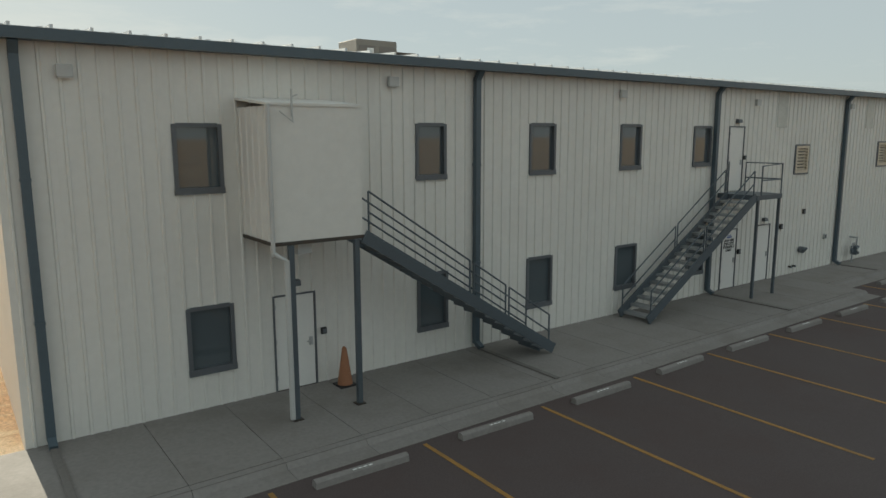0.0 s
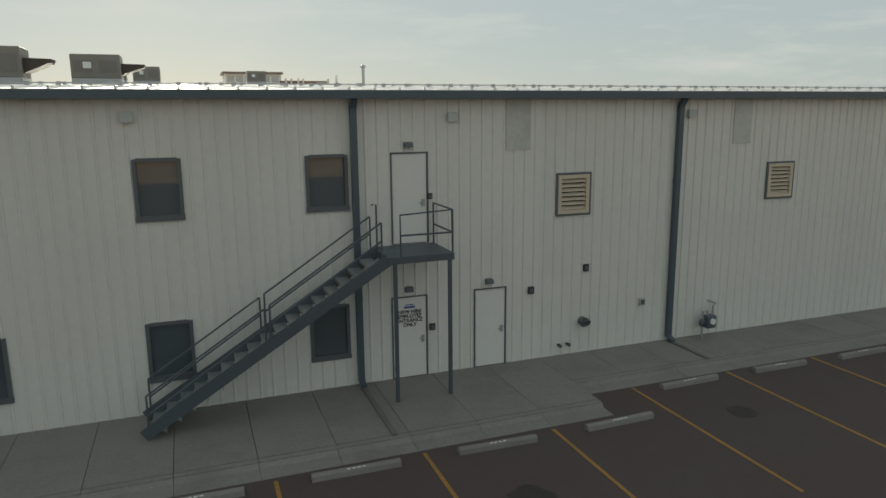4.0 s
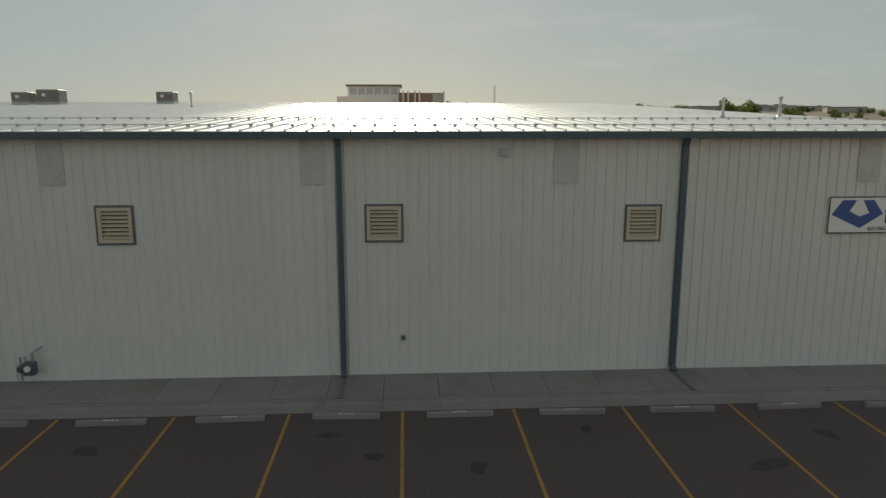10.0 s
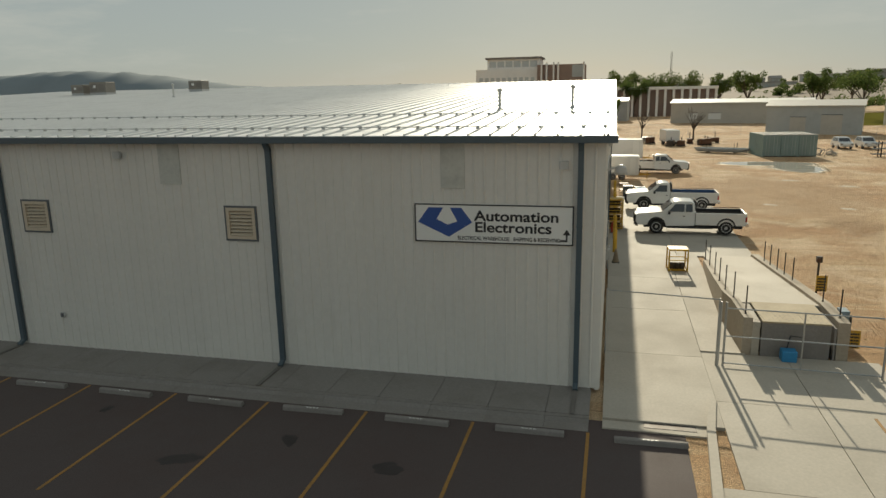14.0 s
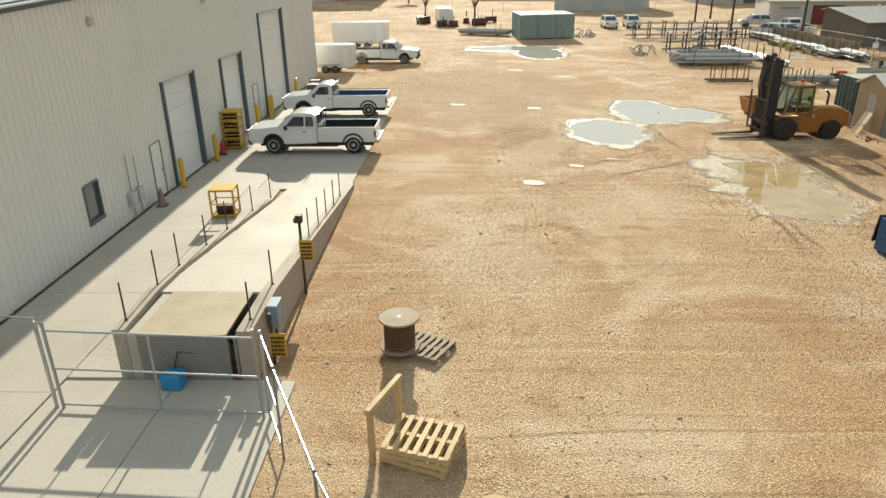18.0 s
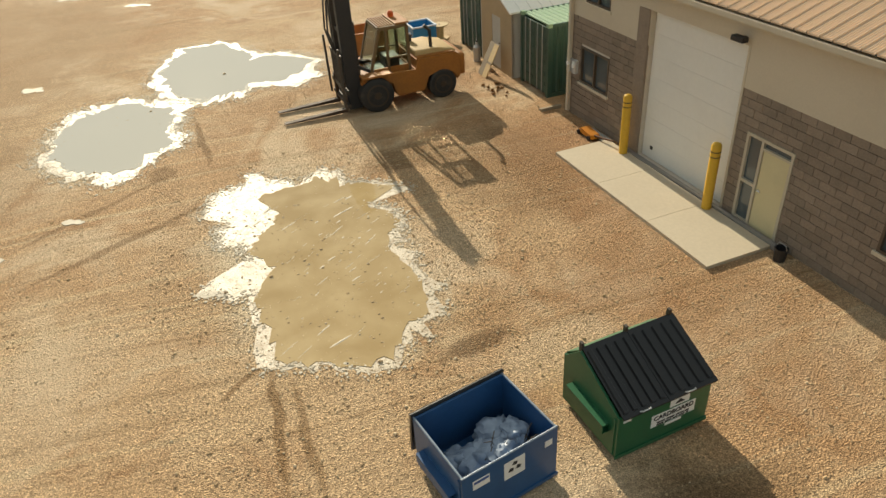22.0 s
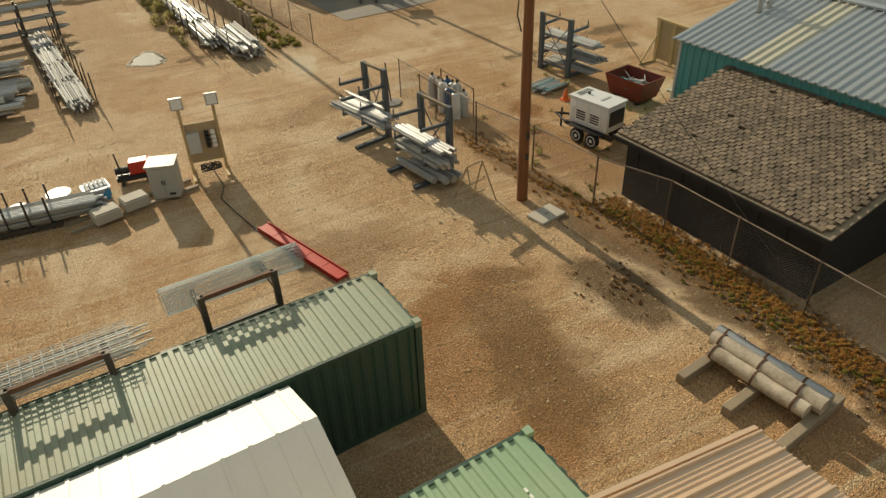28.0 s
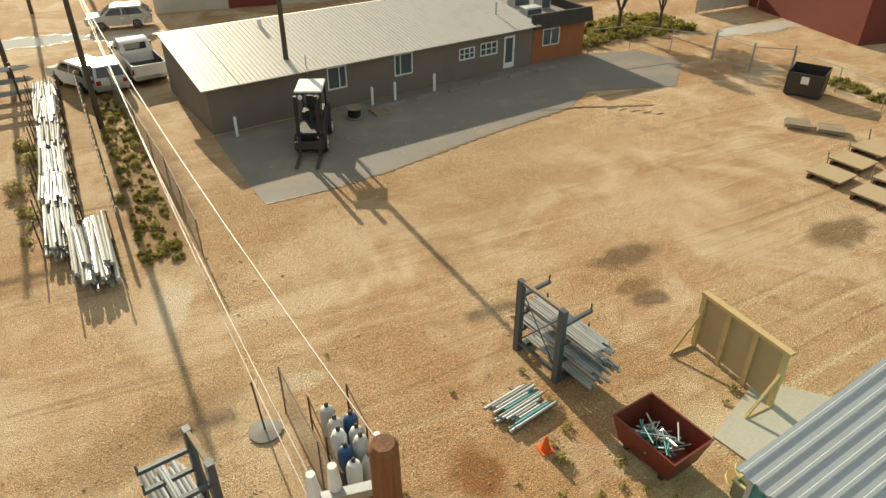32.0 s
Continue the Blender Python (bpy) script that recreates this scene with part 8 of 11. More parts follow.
def cantilever_rack(m, span, H, arms, arm_len, side, label, loads, seed):
    """Two posts span apart along local y, arms to side * x."""
    t = thing("cantilever_rack", label, "pipe rack", m, "cantilever pipe racks")
    for y in (0, span):
        bm = B()
        box(bm, -0.08, 0.08, y - 0.1, y + 0.1, 0, H)
        p = part("post", bm, M_STEEL, t)
        bm = B()
        box(bm, min(0, side * (arm_len + 0.35)), max(0, side * (arm_len + 0.35)), y - 0.08, y + 0.08, 0, 0.12)
        part("foot", bm, M_STEEL, p)
        for z in arms:
            bm = B()
            beam(bm, (side * 0.05, y, z), (side * arm_len, y, z + 0.06), 0.09, 0.1)
            ar = part("arm", bm, M_STEEL, t)
            bm = B()
            rod(bm, (side * (arm_len - 0.03), y, z + 0.08), (side * (arm_len - 0.03), y, z + 0.3), 0.025, 6)
            part("end_stop", bm, M_STEEL, ar)
    for z in (0.35, H - 0.05):
        bm = B()
        beam(bm, (0, 0, z), (0, span, z), 0.09, 0.09)
        part("tie_bar", bm, M_STEEL if z < 1 else M_OLDWOOD, t)
    bm = B()
    rod(bm, (0, 0.05, 0.4), (0, span - 0.05, H - 0.3), 0.02, 6)
    rod(bm, (0, span - 0.05, 0.4), (0, 0.05, H - 0.3), 0.02, 6)
    part("brace", bm, M_STEEL, t)
    rnd = random.Random(seed)
    st = thing("pipe_stack", "pale conduit pipes lying on rack arms", "pipes", m, "pipe stacks")
    for z, nw, nh, r, l0, l1 in loads:
        pipe_bundle(st, "pipe", nw, nh, r, (side * arm_len * 0.55, l0, z + 0.1), (side * arm_len * 0.55, l1, z + 0.1), [M_PIPE, M_PIPE, M_GALV], rnd)


cantilever_rack(yaw(117.68, 42.6, 0, 13), 1.15, 2.6, (0.85, 1.4, 2.0), 1.15, -1, "blue-grey cantilever rack loaded with conduit", [(0.82, 8, 2, 0.055, -0.95, 1.95), (1.4, 2, 1, 0.035, -0.7, 1.5)], 1)
cantilever_rack(yaw(118.15, 38.8, 0, 9), 1.5, 2.45, (0.7, 1.15, 1.9), 1.15, -1, "blue-grey cantilever rack with pipes on two levels", [(0.12, 4, 1, 0.13, -0.7, 1.3), (0.68, 6, 2, 0.07, -0.75, 1.7), (1.15, 5, 1, 0.065, -0.8, 1.9)], 2)
cantilever_rack(yaw(126.85, 43.65, 0, 9), 1.65, 2.5, (0.7, 1.3, 1.95), 1.1, 1, "blue-grey cantilever rack with long thin conduit", [(0.2, 7, 1, 0.05, -0.9, 1.6), (0.7, 9, 2, 0.045, -1.15, 1.8), (1.3, 9, 2, 0.04, -1.0, 1.8)], 3)

t = thing("sawhorse_stand", "tan steel A-frame stand", "stand", yaw(118.0, 37.0, 0, 10))
for x in (-0.45, 0.45):
    for s in (-1, 1):
        bm = B()
        rod(bm, (x, s * 0.5, 0), (x * 0.7, 0, 1.25), 0.025, 6)
        part("leg", bm, M_TANPANEL, t)
for z, w in ((1.25, 0.32), (0.6, 0.4), (0.2, 0.44)):
    bm = B()
    rod(bm, (-w, 0, z), (w, 0, z), 0.022, 6)
    part("cross_bar", bm, M_TANPANEL, t)

# utility pole with transformer
up = thing("utility_pole", "reddish brown wooden utility pole with transformer", "utility pole", pose(119.25, 36.2, 0, 1.9, -1.6, 0))
bm = B()
lathe(bm, [(0.175, -0.3), (0.165, 1.0), (0.145, 5.0), (0.12, 9.3), (0.09, 9.34)], 18)
part("pole", bm, M_POLE, up, smooth=True)
bm = B()
lathe(bm, [(0.02, 7.36), (0.16, 7.4), (0.165, 7.98), (0.13, 8.06), (0.08, 8.1)], 18, (-0.28, 0.1, 0))
tr = part("transformer", bm, M_LIGHTGREY, up, "grey pole transformer", True)
bm = B()
for s in (-0.06, 0.06):
    lathe(bm, [(0.03, 8.08), (0.05, 8.14), (0.03, 8.18), (0.05, 8.24), (0.02, 8.3)], 8, (-0.28 + s, 0.1, 0))
part("bushing", bm, M_SIGN, tr)
bm = B()
beam(bm, (0, 0.05, 8.75), (-0.58, 0.2, 8.7), 0.09, 0.09)
part("cross_arm", bm, M_GALV, up)
for x in (-0.38, -0.56):
    bm = B()
    lathe(bm, [(0.03, 8.5), (0.06, 8.6), (0.04, 8.7), (0.06, 8.8), (0.04, 9.05)], 8, (x, 0.2, 0))
    part("insulator", bm, M_SIGN, up)
bm = B()
tube(bm, [(-0.32, 0.1, 7.45), (-0.3, 0.0, 6.7), (-0.4, -0.05, 5.9), (-0.22, 0, 5.4)], 0.02, 5)
part("drop_wire", bm, M_DARK, up)
for z in (1.5, 2.2):
    bm = B()
    box(bm, -0.05, 0.05, -0.2, -0.17, z, z + 0.2)
    part("tag_plate", bm, M_DARKSTEEL, up)


def wire(a, b, sag, r=0.009, mat=None, name="overhead_wire", label="thin overhead wire between poles"):
    t = thing(name, label, "wire", None, "overhead wires")
    pts = [Vector(a).lerp(Vector(b), k / 14) - Vector((0, 0, sag * 4 * (k / 14) * (1 - k / 14))) for k in range(15)]
    bm = B()
    tube(bm, pts, r, 4)
    part("cable", bm, mat or M_MESH, t)
    bm = B()
    lathe(bm, [(0.03, -0.08), (0.03, 0.08)], 6, pts[0])
    part("clamp", bm, M_SIGN, t)


P2, P3, P4 = (116.76, 68.57), (125.98, 67.0), (112.6, 78.0)
for i, (x, y, h) in enumerate(((*P2, 9.5), (*P3, 8.5), (*P4, 9.5), (113.5, 95, 9))):
    t = thing("utility_pole", "weathered wooden utility pole", "utility pole", yaw(x, y, 0), "far utility poles")
    bm = B()
    lathe(bm, [(0.15, -0.2), (0.13, 4), (0.10, h)], 12)
    part("pole", bm, M_BARK, t, smooth=True)
    bm = B()
    beam(bm, (-0.9, 0, h - 0.5), (0.9, 0, h - 0.5), 0.1, 0.12)
    part("cross_arm", bm, M_BARK, t)
wire((118.98, 36.0, 9.25), (P2[0], P2[1], 9.3), 0.9)
wire((118.75, 36.2, 7.4), (P2[0] + 0.3, P2[1], 8.2), 0.9)
wire((118.7, 36.1, 7.0), (P2[0] + 0.5, P2[1], 7.6), 0.8)
wire((119.05, 35.75, 8.6), (121.5, 27.0, 0.2), 0.25, 0.008, M_DARKSTEEL, "guy_wire", "guy wire from the utility pole to ground")
wire((P2[0], P2[1], 9.2), (P4[0], P4[1], 9.0), 0.4)
wire((P2[0], P2[1], 8.9), (P3[0], P3[1], 8.2), 0.4)

t = thing("manhole_slab", "pale concrete slab cover beside the pole", "slab", yaw(119.3, 35.0, 0, 10))
bm = B()
box(bm, -0.5, 0.5, -0.35, 0.35, 0, 0.09)
rounded(bm, 0.02)
part("slab", bm, M_CONC, t)
bm = B()
rod(bm, (-0.05, 0, 0.09), (0.05, 0, 0.09), 0.015, 6)
part("lifting_eye", bm, M_DARKSTEEL, t)
t = thing("sign_stand", "round weighted base with thin post", "sign stand", yaw(119.15, 45.4, 0))
bm = B()
lathe(bm, [(0.42, 0), (0.42, 0.06), (0.1, 0.1)], 20)
part("base", bm, M_WALK, t)
bm = B()
rod(bm, (0, 0, 0.08), (-0.1, 0.1, 1.7), 0.025, 6)
part("post", bm, M_DARKSTEEL, t)

# fence of the storage yard
M_RUSTPOST = material("rusty_fence_pipe", (0.25, 0.19, 0.14), 0.6, 0.4, 0.15)
fence_run([(119.8, 45.8), (120.1, 40.3), (120.65, 37.6), (120.95, 34.8), (121.75, 32.6), (121.85, 28.0), (121.9, 20.0)], 1.6, "rusty chain-link fence through the storage yard", posts_every=2.6, mat=M_RUSTPOST, step=0.085)
fence_run([(119.2, 54.5), (118.9, 60.2), (118.3, 66.3), (117.7, 73.0)], 1.5, "chain-link fence beside the scrub strip", posts_every=2.8, mat=M_RUSTPOST, step=0.12)

# power board with flood lamps
t = thing("temporary_power_board", "plywood power board with sockets and two flood lamps", "power board", yaw(111.25, 43.4, 0, -8))
for x in (-0.55, 0.55):
    bm = B()
    box(bm, x - 0.05, x + 0.05, -0.05, 0.05, 0, 2.55 if x < 0 else 2.65)
    p = part("post", bm, M_WOOD, t)
    bm = B()
    beam(bm, (x, -0.6, 0.05), (x, 0.7, 0.05), 0.1, 0.1)
    part("foot", bm, M_WOOD, p)
    bm = B()
    box(bm, x - 0.2, x + 0.2, -0.14, -0.04, 2.45, 2.85)
    l = part("flood_lamp", bm, M_GALV, t, "square flood lamp")
    bm = B()
    box(bm, x - 0.16, x + 0.16, -0.15, -0.14, 2.49, 2.81)
    part("lamp_glass", bm, M_SIGN, l)
bm = B()
box(bm, -0.6, 0.6, 0.05, 0.08, 0.45, 1.85)
part("board", bm, M_TANPANEL, t)
bm = B()
box(bm, -0.5, -0.1, -0.12, 0.05, 0.85, 1.55)
part("panel_box", bm, M_LIGHTGREY, t)
for i in range(8):
    bm = B()
    box(bm, 0.08 + (i % 2) * 0.2, 0.22 + (i % 2) * 0.2, -0.06, 0.05, 0.95 + (i // 2) * 0.16, 1.07 + (i // 2) * 0.16)
    part("socket", bm, M_SIGN if i % 2 else M_DARK, t)
bm = B()
for k in range(5):
    r = random.Random(k)
    pts = [(0.35 * math.cos(a / 3 + k) * (0.7 + 0.3 * r.random()) + 0.05, -0.25 + 0.12 * math.sin(a / 3), 0.35 + 0.1 * math.sin(a * 0.9 + k)) for a in range(20)]
    tube(bm, pts, 0.02, 5)
part("cable_coil", bm, M_DARK, t)
bm = B()
tube(bm, [(0.1, -0.3, 0.2), (0.3, -1.2, 0.03), (0.1, -2.0, 0.03), (0.4, -3.0, 0.03), (0.9, -4.5, 0.03)], 0.02, 5)
part("ground_cable", bm, M_DARK, t)
rp = thing("red_loading_ramp", "bright red folded steel loading ramp on the ground", "ramp", yaw(112.78, 35.3, 0, 16.5))
for k in range(5):
    bm = B()
    box(bm, -0.2, 0.2, k * 0.76, k * 0.76 + 0.74, 0.04, 0.12)
    p = part("ramp_plate", bm, M_RED, rp)
    for s in (-0.2, 0.17):
        bm = B()
        box(bm, s, s + 0.03, k * 0.76, k * 0.76 + 0.74, 0.0, 0.17)
        part("side_rail", bm, M_RED, p)

# cabinet, crates and reels beside the board
cb = thing("steel_cabinet", "grey steel switch cabinet on timbers", "cabinet", yaw(109.7, 42.55, 0.1, -20))
bm = B()
box(bm, -0.42, 0.42, -0.36, 0.36, 0, 1.12)
rounded(bm, 0.015, 1)
part("body", bm, material("cabinet_grey", (0.42, 0.41, 0.37), 0.5), cb)
bm = B()
box(bm, -0.46, 0.46, -0.4, 0.4, 1.12, 1.17)
part("top", bm, bpy.data.materials["cabinet_grey"], cb)
for x in (-0.2, 0.2):
    bm = B()
    box(bm, x - 0.19, x + 0.19, -0.375, -0.36, 0.06, 1.06)
    q = part("door", bm, bpy.data.materials["cabinet_grey"], cb)
    bm = B()
    box(bm, x * 0.2 - 0.015, x * 0.2 + 0.015, -0.4, -0.375, 0.5, 0.65)
    part("handle", bm, M_DARK, q)
bm = B()
box(bm, 0.1, 0.3, -0.38, -0.3755, 0.12, 0.2)
part("label_bar", bm, M_INK, cb)
t = thing("timber_skids", "two long timbers under the stored goods", "timber", yaw(108.7, 42.5, 0, 12))
for y in (-0.3, 0.3):
    bm = B()
    box(bm, -2.2, 1.9, y - 0.06, y + 0.06, 0, 0.1)
    part("timber", bm, M_OLDWOOD, t)
for i, (x, y, a) in enumerate(((107.7, 41.95, 14), (108.6, 42.3, 14))):
    t = thing("concrete_vault_box", "pale low concrete box on timbers", "box", yaw(x, y, 0.1, a), "low concrete boxes")
    bm = B()
    box(bm, -0.4, 0.4, -0.28, 0.28, 0, 0.32)
    rounded(bm, 0.02, 1)
    part("box", bm, M_CONC, t)
    bm = B()
    box(bm, -0.36, 0.36, -0.24, 0.24, 0.32, 0.36)
    part("lid", bm, M_CONC, t)
open_bin(yaw(107.3, 43.3, 0, 8), 0.75, 0.6, 0.4, M_LIGHTBLUE, M_SIGN, "blue crate filled with pale fittings", "fittings_crate")
t = thing("pallet_of_fittings", "pale pipe fittings stacked in rows", "fittings", yaw(107.35, 43.35, 0.45, 8))
for i in range(5):
    for j in range(3):
        bm = B()
        rod(bm, (0.08 + i * 0.14, 0.08 + j * 0.2, 0), (0.08 + i * 0.14, 0.22 + j * 0.2, 0), 0.055, 8)
        part("fitting", bm, M_SIGN, t)
eng = thing("pipe_threader", "red and black pipe threading machine", "machine", yaw(108.9, 44.25, 0, -8))
bm = B()
box(bm, -0.55, 0.55, -0.25, 0.25, 0.15, 0.3)
part("base", bm, M_DARK, eng)
bm = B()
box(bm, -0.1, 0.55, -0.2, 0.25, 0.3, 0.75)
rounded(bm, 0.04)
part("housing", bm, M_RED, eng)
for k in range(8):
    bm = B()
    lathe(bm, [(0.13, 0), (0.13, 0.05)], 12, (-0.55 + k * 0.07, 0, 0.45), "x")
    part("die_ring", bm, M_DARK, eng)
for x in (-0.4, 0.4):
    bm = B()
    box(bm, x - 0.04, x + 0.04, -0.3, 0.3, 0, 0.15)
    part("leg", bm, M_DARKSTEEL, eng)
bm = B()
rod(bm, (-0.4, 0.1, 0.3), (-0.45, 0.1, 1.05), 0.03, 6)
part("lever", bm, M_DARKSTEEL, eng)
for i, (x, y, z, r) in enumerate(((105.35, 43.5, 0.38, 0.34), (106.55, 43.9, 0.38, 0.38))):
    t = thing("cable_reel", "white flat cable reel on a stand", "reel", yaw(x, y, 0), "white reels")
    bm = B()
    lathe(bm, [(r, z), (r, z + 0.04)], 24)
    part("flange", bm, M_SIGN, t)
    bm = B()
    lathe(bm, [(0.12, 0.05), (0.12, z)], 14)
    part("drum", bm, M_OLDWOOD, t)
    bm = B()
    lathe(bm, [(r * 0.9, 0), (r * 0.9, 0.05)], 24)
    part("flange", bm, M_SIGN, t)


def stake_rack(m, L, W, H, n, label, mat):
    t = thing("stake_rack", label, "rack", m, "stake racks")
    for y in (0, W):
        bm = B()
        beam(bm, (0, y, 0.12), (L, y, 0.12), 0.1, 0.12)
        part("runner", bm, mat, t)
    for k in range(n):
        x = L * (k + 0.5) / n
        for y in (0, W):
            bm = B()
            rod(bm, (x, y, 0.0), (x, y, H), 0.035, 6)
            part("stake", bm, mat, t)
        bm = B()
        beam(bm, (x, 0, 0.06), (x, W, 0.06), 0.08, 0.08)
        part("cross_bar", bm, mat, t)
    return t


stake_rack(yaw(103.6, 42.7, 0, -6), 2.9, 0.9, 1.1, 5, "dark stake rack holding pale pipes", M_DARKSTEEL)
st = thing("pipe_stack", "pale pipes lying between rack stakes", "pipes", yaw(103.6, 42.7, 0, -6), "pipe stacks")
pipe_bundle(st, "pipe", 7, 4, 0.06, (-0.4, 0.45, 0.2), (4.0, 0.45, 0.2), [M_PIPE, M_GALV], random.Random(5))
stake_rack(yaw(99.2, 43.9, 0, -2), 3.3, 0.9, 1.15, 4, "empty rusty stake rack standing on gravel", M_RUST)


def frame_stand(m, w, h, d, label):
    """A dark steel trestle pair that carries a load behind the containers."""
    t = thing("steel_trestle", label, "trestle", m, "black trestles")
    for x in (0, w):
        bm = B()
        box(bm, x - 0.06, x + 0.06, -0.06, 0.06, 0, h)
        part("post", bm, M_DARKSTEEL, t)
        bm = B()
        beam(bm, (x, 0, 0.9), (x, d, 0.06), 0.08, 0.08)
        beam(bm, (x, 0, 0.06), (x, d, 0.06), 0.1, 0.1)
        part("brace", bm, M_DARKSTEEL, t)
        bm = B()
        beam(bm, (x, 0, h - 0.45), (x, d * 0.9, h - 0.4), 0.1, 0.1)
        part("arm", bm, M_DARKSTEEL, t)
    for z in (h - 0.05, h - 0.9):
        bm = B()
        beam(bm, (0, 0, z), (w, 0, z), 0.08, 0.1)
        part("cross_beam", bm, M_DARKSTEEL if z < h - 0.5 else M_RUST, t)
    return t


frame_stand(yaw(108.95, 32.4, 0, 4), 1.5, 3.0, 0.9, "black steel trestle behind the green container")
frame_stand(yaw(105.55, 31.6, 0, 4), 1.6, 3.0, 0.9, "black steel trestle with galvanised mesh")
M_BLUEWIRE = material("blue_grey_wire", (0.33, 0.41, 0.42), 0.6, 0.1, 0.1)
t = thing("spiral_duct", "long galvanised spiral mesh roll on a trestle", "duct", yaw(108.3, 32.95, 2.75, 3))
bm = B()
tube(bm, [(0.0, 0.28 * math.cos(2 * math.pi * i / 18), 0.28 * math.sin(2 * math.pi * i / 18)) for i in range(19)], 0.0065, 4)
me = mesh_of("coil", bm, M_BLUEWIRE)
for k in range(64):
    shared("coil", me, t, pose(0.01 + k * 0.045, 0, 0, 0, 0, 4))
for i in range(22):
    a = 2 * math.pi * i / 22
    bm = B()
    rod(bm, (0, 0.28 * math.cos(a), 0.28 * math.sin(a)), (2.87, 0.28 * math.cos(a), 0.28 * math.sin(a)), 0.006, 4)
    part("long_wire", bm, M_BLUEWIRE, t)
t = thing("mesh_sheets", "galvanised mesh and conduit behind the container", "mesh", yaw(105.25, 31.75, 0, 3))
for j in range(14):
    bm = B()
    rod(bm, (-0.3 - 0.1 * (j % 3), 0.05 + j * 0.062, 2.6 + 0.02 * (j % 2)), (2.3 + 0.14 * (j % 4), 0.05 + j * 0.062, 2.6 + 0.02 * (j % 2)), 0.019, 5)
    part("conduit", bm, M_DULLZINC, t)
for k in range(3):
    bm = B()
    for i in range(14):
        rod(bm, (i * 0.18, 0.1, 2.7 + k * 0.05), (i * 0.18, 0.85, 2.7 + k * 0.05), 0.008, 4)
    for j in range(6):
        rod(bm, (0, 0.1 + j * 0.15, 2.7 + k * 0.05), (2.35, 0.1 + j * 0.15, 2.7 + k * 0.05), 0.008, 4)
    part("mesh_sheet", bm, M_DULLZINC, t)

# wrapped pipes on sleepers
M_WRAP = material("weathered_tan_pipe_wrap", (0.55, 0.46, 0.35), 0.7, 0, 0.25, 14, 2.0, 0.6, (0.16, 0.10, 0.05), 0.3)
t = thing("wrapped_pipe_stack", "weathered wrapped pipes on timber sleepers", "pipes", yaw(119.3, 25.7, 0, 6))
for i, (px, rr, y0, y1) in enumerate(((-0.44, 0.17, 0.1, 2.35), (-0.06, 0.185, -0.05, 2.6), (0.28, 0.14, 0.0, 2.7))):
    bm = B()
    lathe(bm, [(rr * 0.7, y0)] + [(rr * (1 + 0.05 * noise.noise((q * 3.1, i * 5.0, 0.4))), y0 + (y1 - y0) * q / 16) for q in range(17)] + [(rr * 0.7, y1)], 14, (px, 0, 0.25 + rr), "y")
    for v in bm.verts:
        v.co += Vector((0.02 * noise.noise(v.co * 4.0), 0.0, 0.02 * noise.noise(v.co * 4.0 + Vector((7, 3, 1)))))
    q = part("pipe", bm, M_WRAP if i < 2 else M_GALV, t, "" if i < 2 else "bare grey pipe", smooth=True)
    for y in (0.35, 1.25, 2.25):
        bm = B()
        lathe(bm, [(rr * 1.08, y + 0.1 * i), (rr * 1.1, y + 0.02 + 0.1 * i), (rr * 1.08, y + 0.05 + 0.1 * i)], 14, (px, 0, 0.25 + rr), "y")
        part("strap", bm, M_RUST, q)
for y in (0.0, 1.2, 2.35):
    bm = B()
    box(bm, -1.45, 0.75, y - 0.11, y + 0.11, 0, 0.25)
    rounded(bm, 0.015, 1)
    part("sleeper", bm, M_OLDWOOD, t)

# shed with worn shingles
SHM = yaw(122.05, 34.75, 0, 3.0)
sd = thing("shingle_shed", "dark boarded shed with worn brown shingle roof", "shed", SHM)
SDW, SDL = 4.6, 6.4          # local x east, y south is negative
for nm, q in (("front_wall", (0, 0.1, -SDL, 0, 0, 2.02)), ("end_wall", (0.1, SDW, -SDL, -SDL + 0.1, 0, 2.02)), ("end_wall", (0.1, SDW, -0.1, 0, 0, 2.02)), ("back_wall", (SDW - 0.1, SDW, -SDL + 0.1, -0.1, 0, 3.0))):
    bm = B()
    box(bm, *q)
    part(nm, bm, M_BLACKWALL, sd)
for y in (-SDL, -0.1):
    bm = B()
    prism(bm, [(0, 2.02), (SDW, 2.02), (SDW, 3.0)], "y", y, y + 0.1)
    part("gable", bm, M_BLACKWALL, sd)
for k in range(8):
    bm = B()
    box(bm, -0.025, 0.0, -SDL + 0.1 + k * 0.83, -SDL + 0.2 + k * 0.83, 0, 1.98)
    part("batten", bm, M_BLACKWALL, sd)
zs = (3.12 - 2.05) / (SDW + 0.3)
bm = B()
prism(bm, [(-0.3, 2.05 - 0.06), (SDW, 3.06), (SDW, 3.1), (-0.3, 2.05)], "y", -SDL - 0.25, 0.3)
rf = part("roof_deck", bm, M_OLDWOOD, sd, "grey timber roof deck")
bm = B()
box(bm, -0.36, -0.3, -SDL - 0.28, 0.33, 1.93, 2.06)
part("fascia", bm, M_BLACKWALL, sd, "dark timber fascia")
rnd = random.Random(12)
shapes = []
for k in range(4):
    bm = B()
    w, h = 0.088, 0.2
    prism(bm, [(0, -w), (h * 0.93, -w), (h, -w * 0.86), (h * (1 - 0.03 * k), w * 0.86), (h * 0.93, w), (0, w)], "z", 0, 0.055)
    for v in bm.verts:
        v.co += Vector((rnd.uniform(-0.012, 0.012), rnd.uniform(-0.012, 0.012), rnd.uniform(-0.004, 0.008)))
        v.co.x = -v.co.x
    shapes.append(mesh_of("shingle", bm, M_SHINGLE))
count = 0
rest_v, rest_f = [], []
slope_a = math.atan(zs)
rows_n = int((SDW + 0.25) / 0.15)
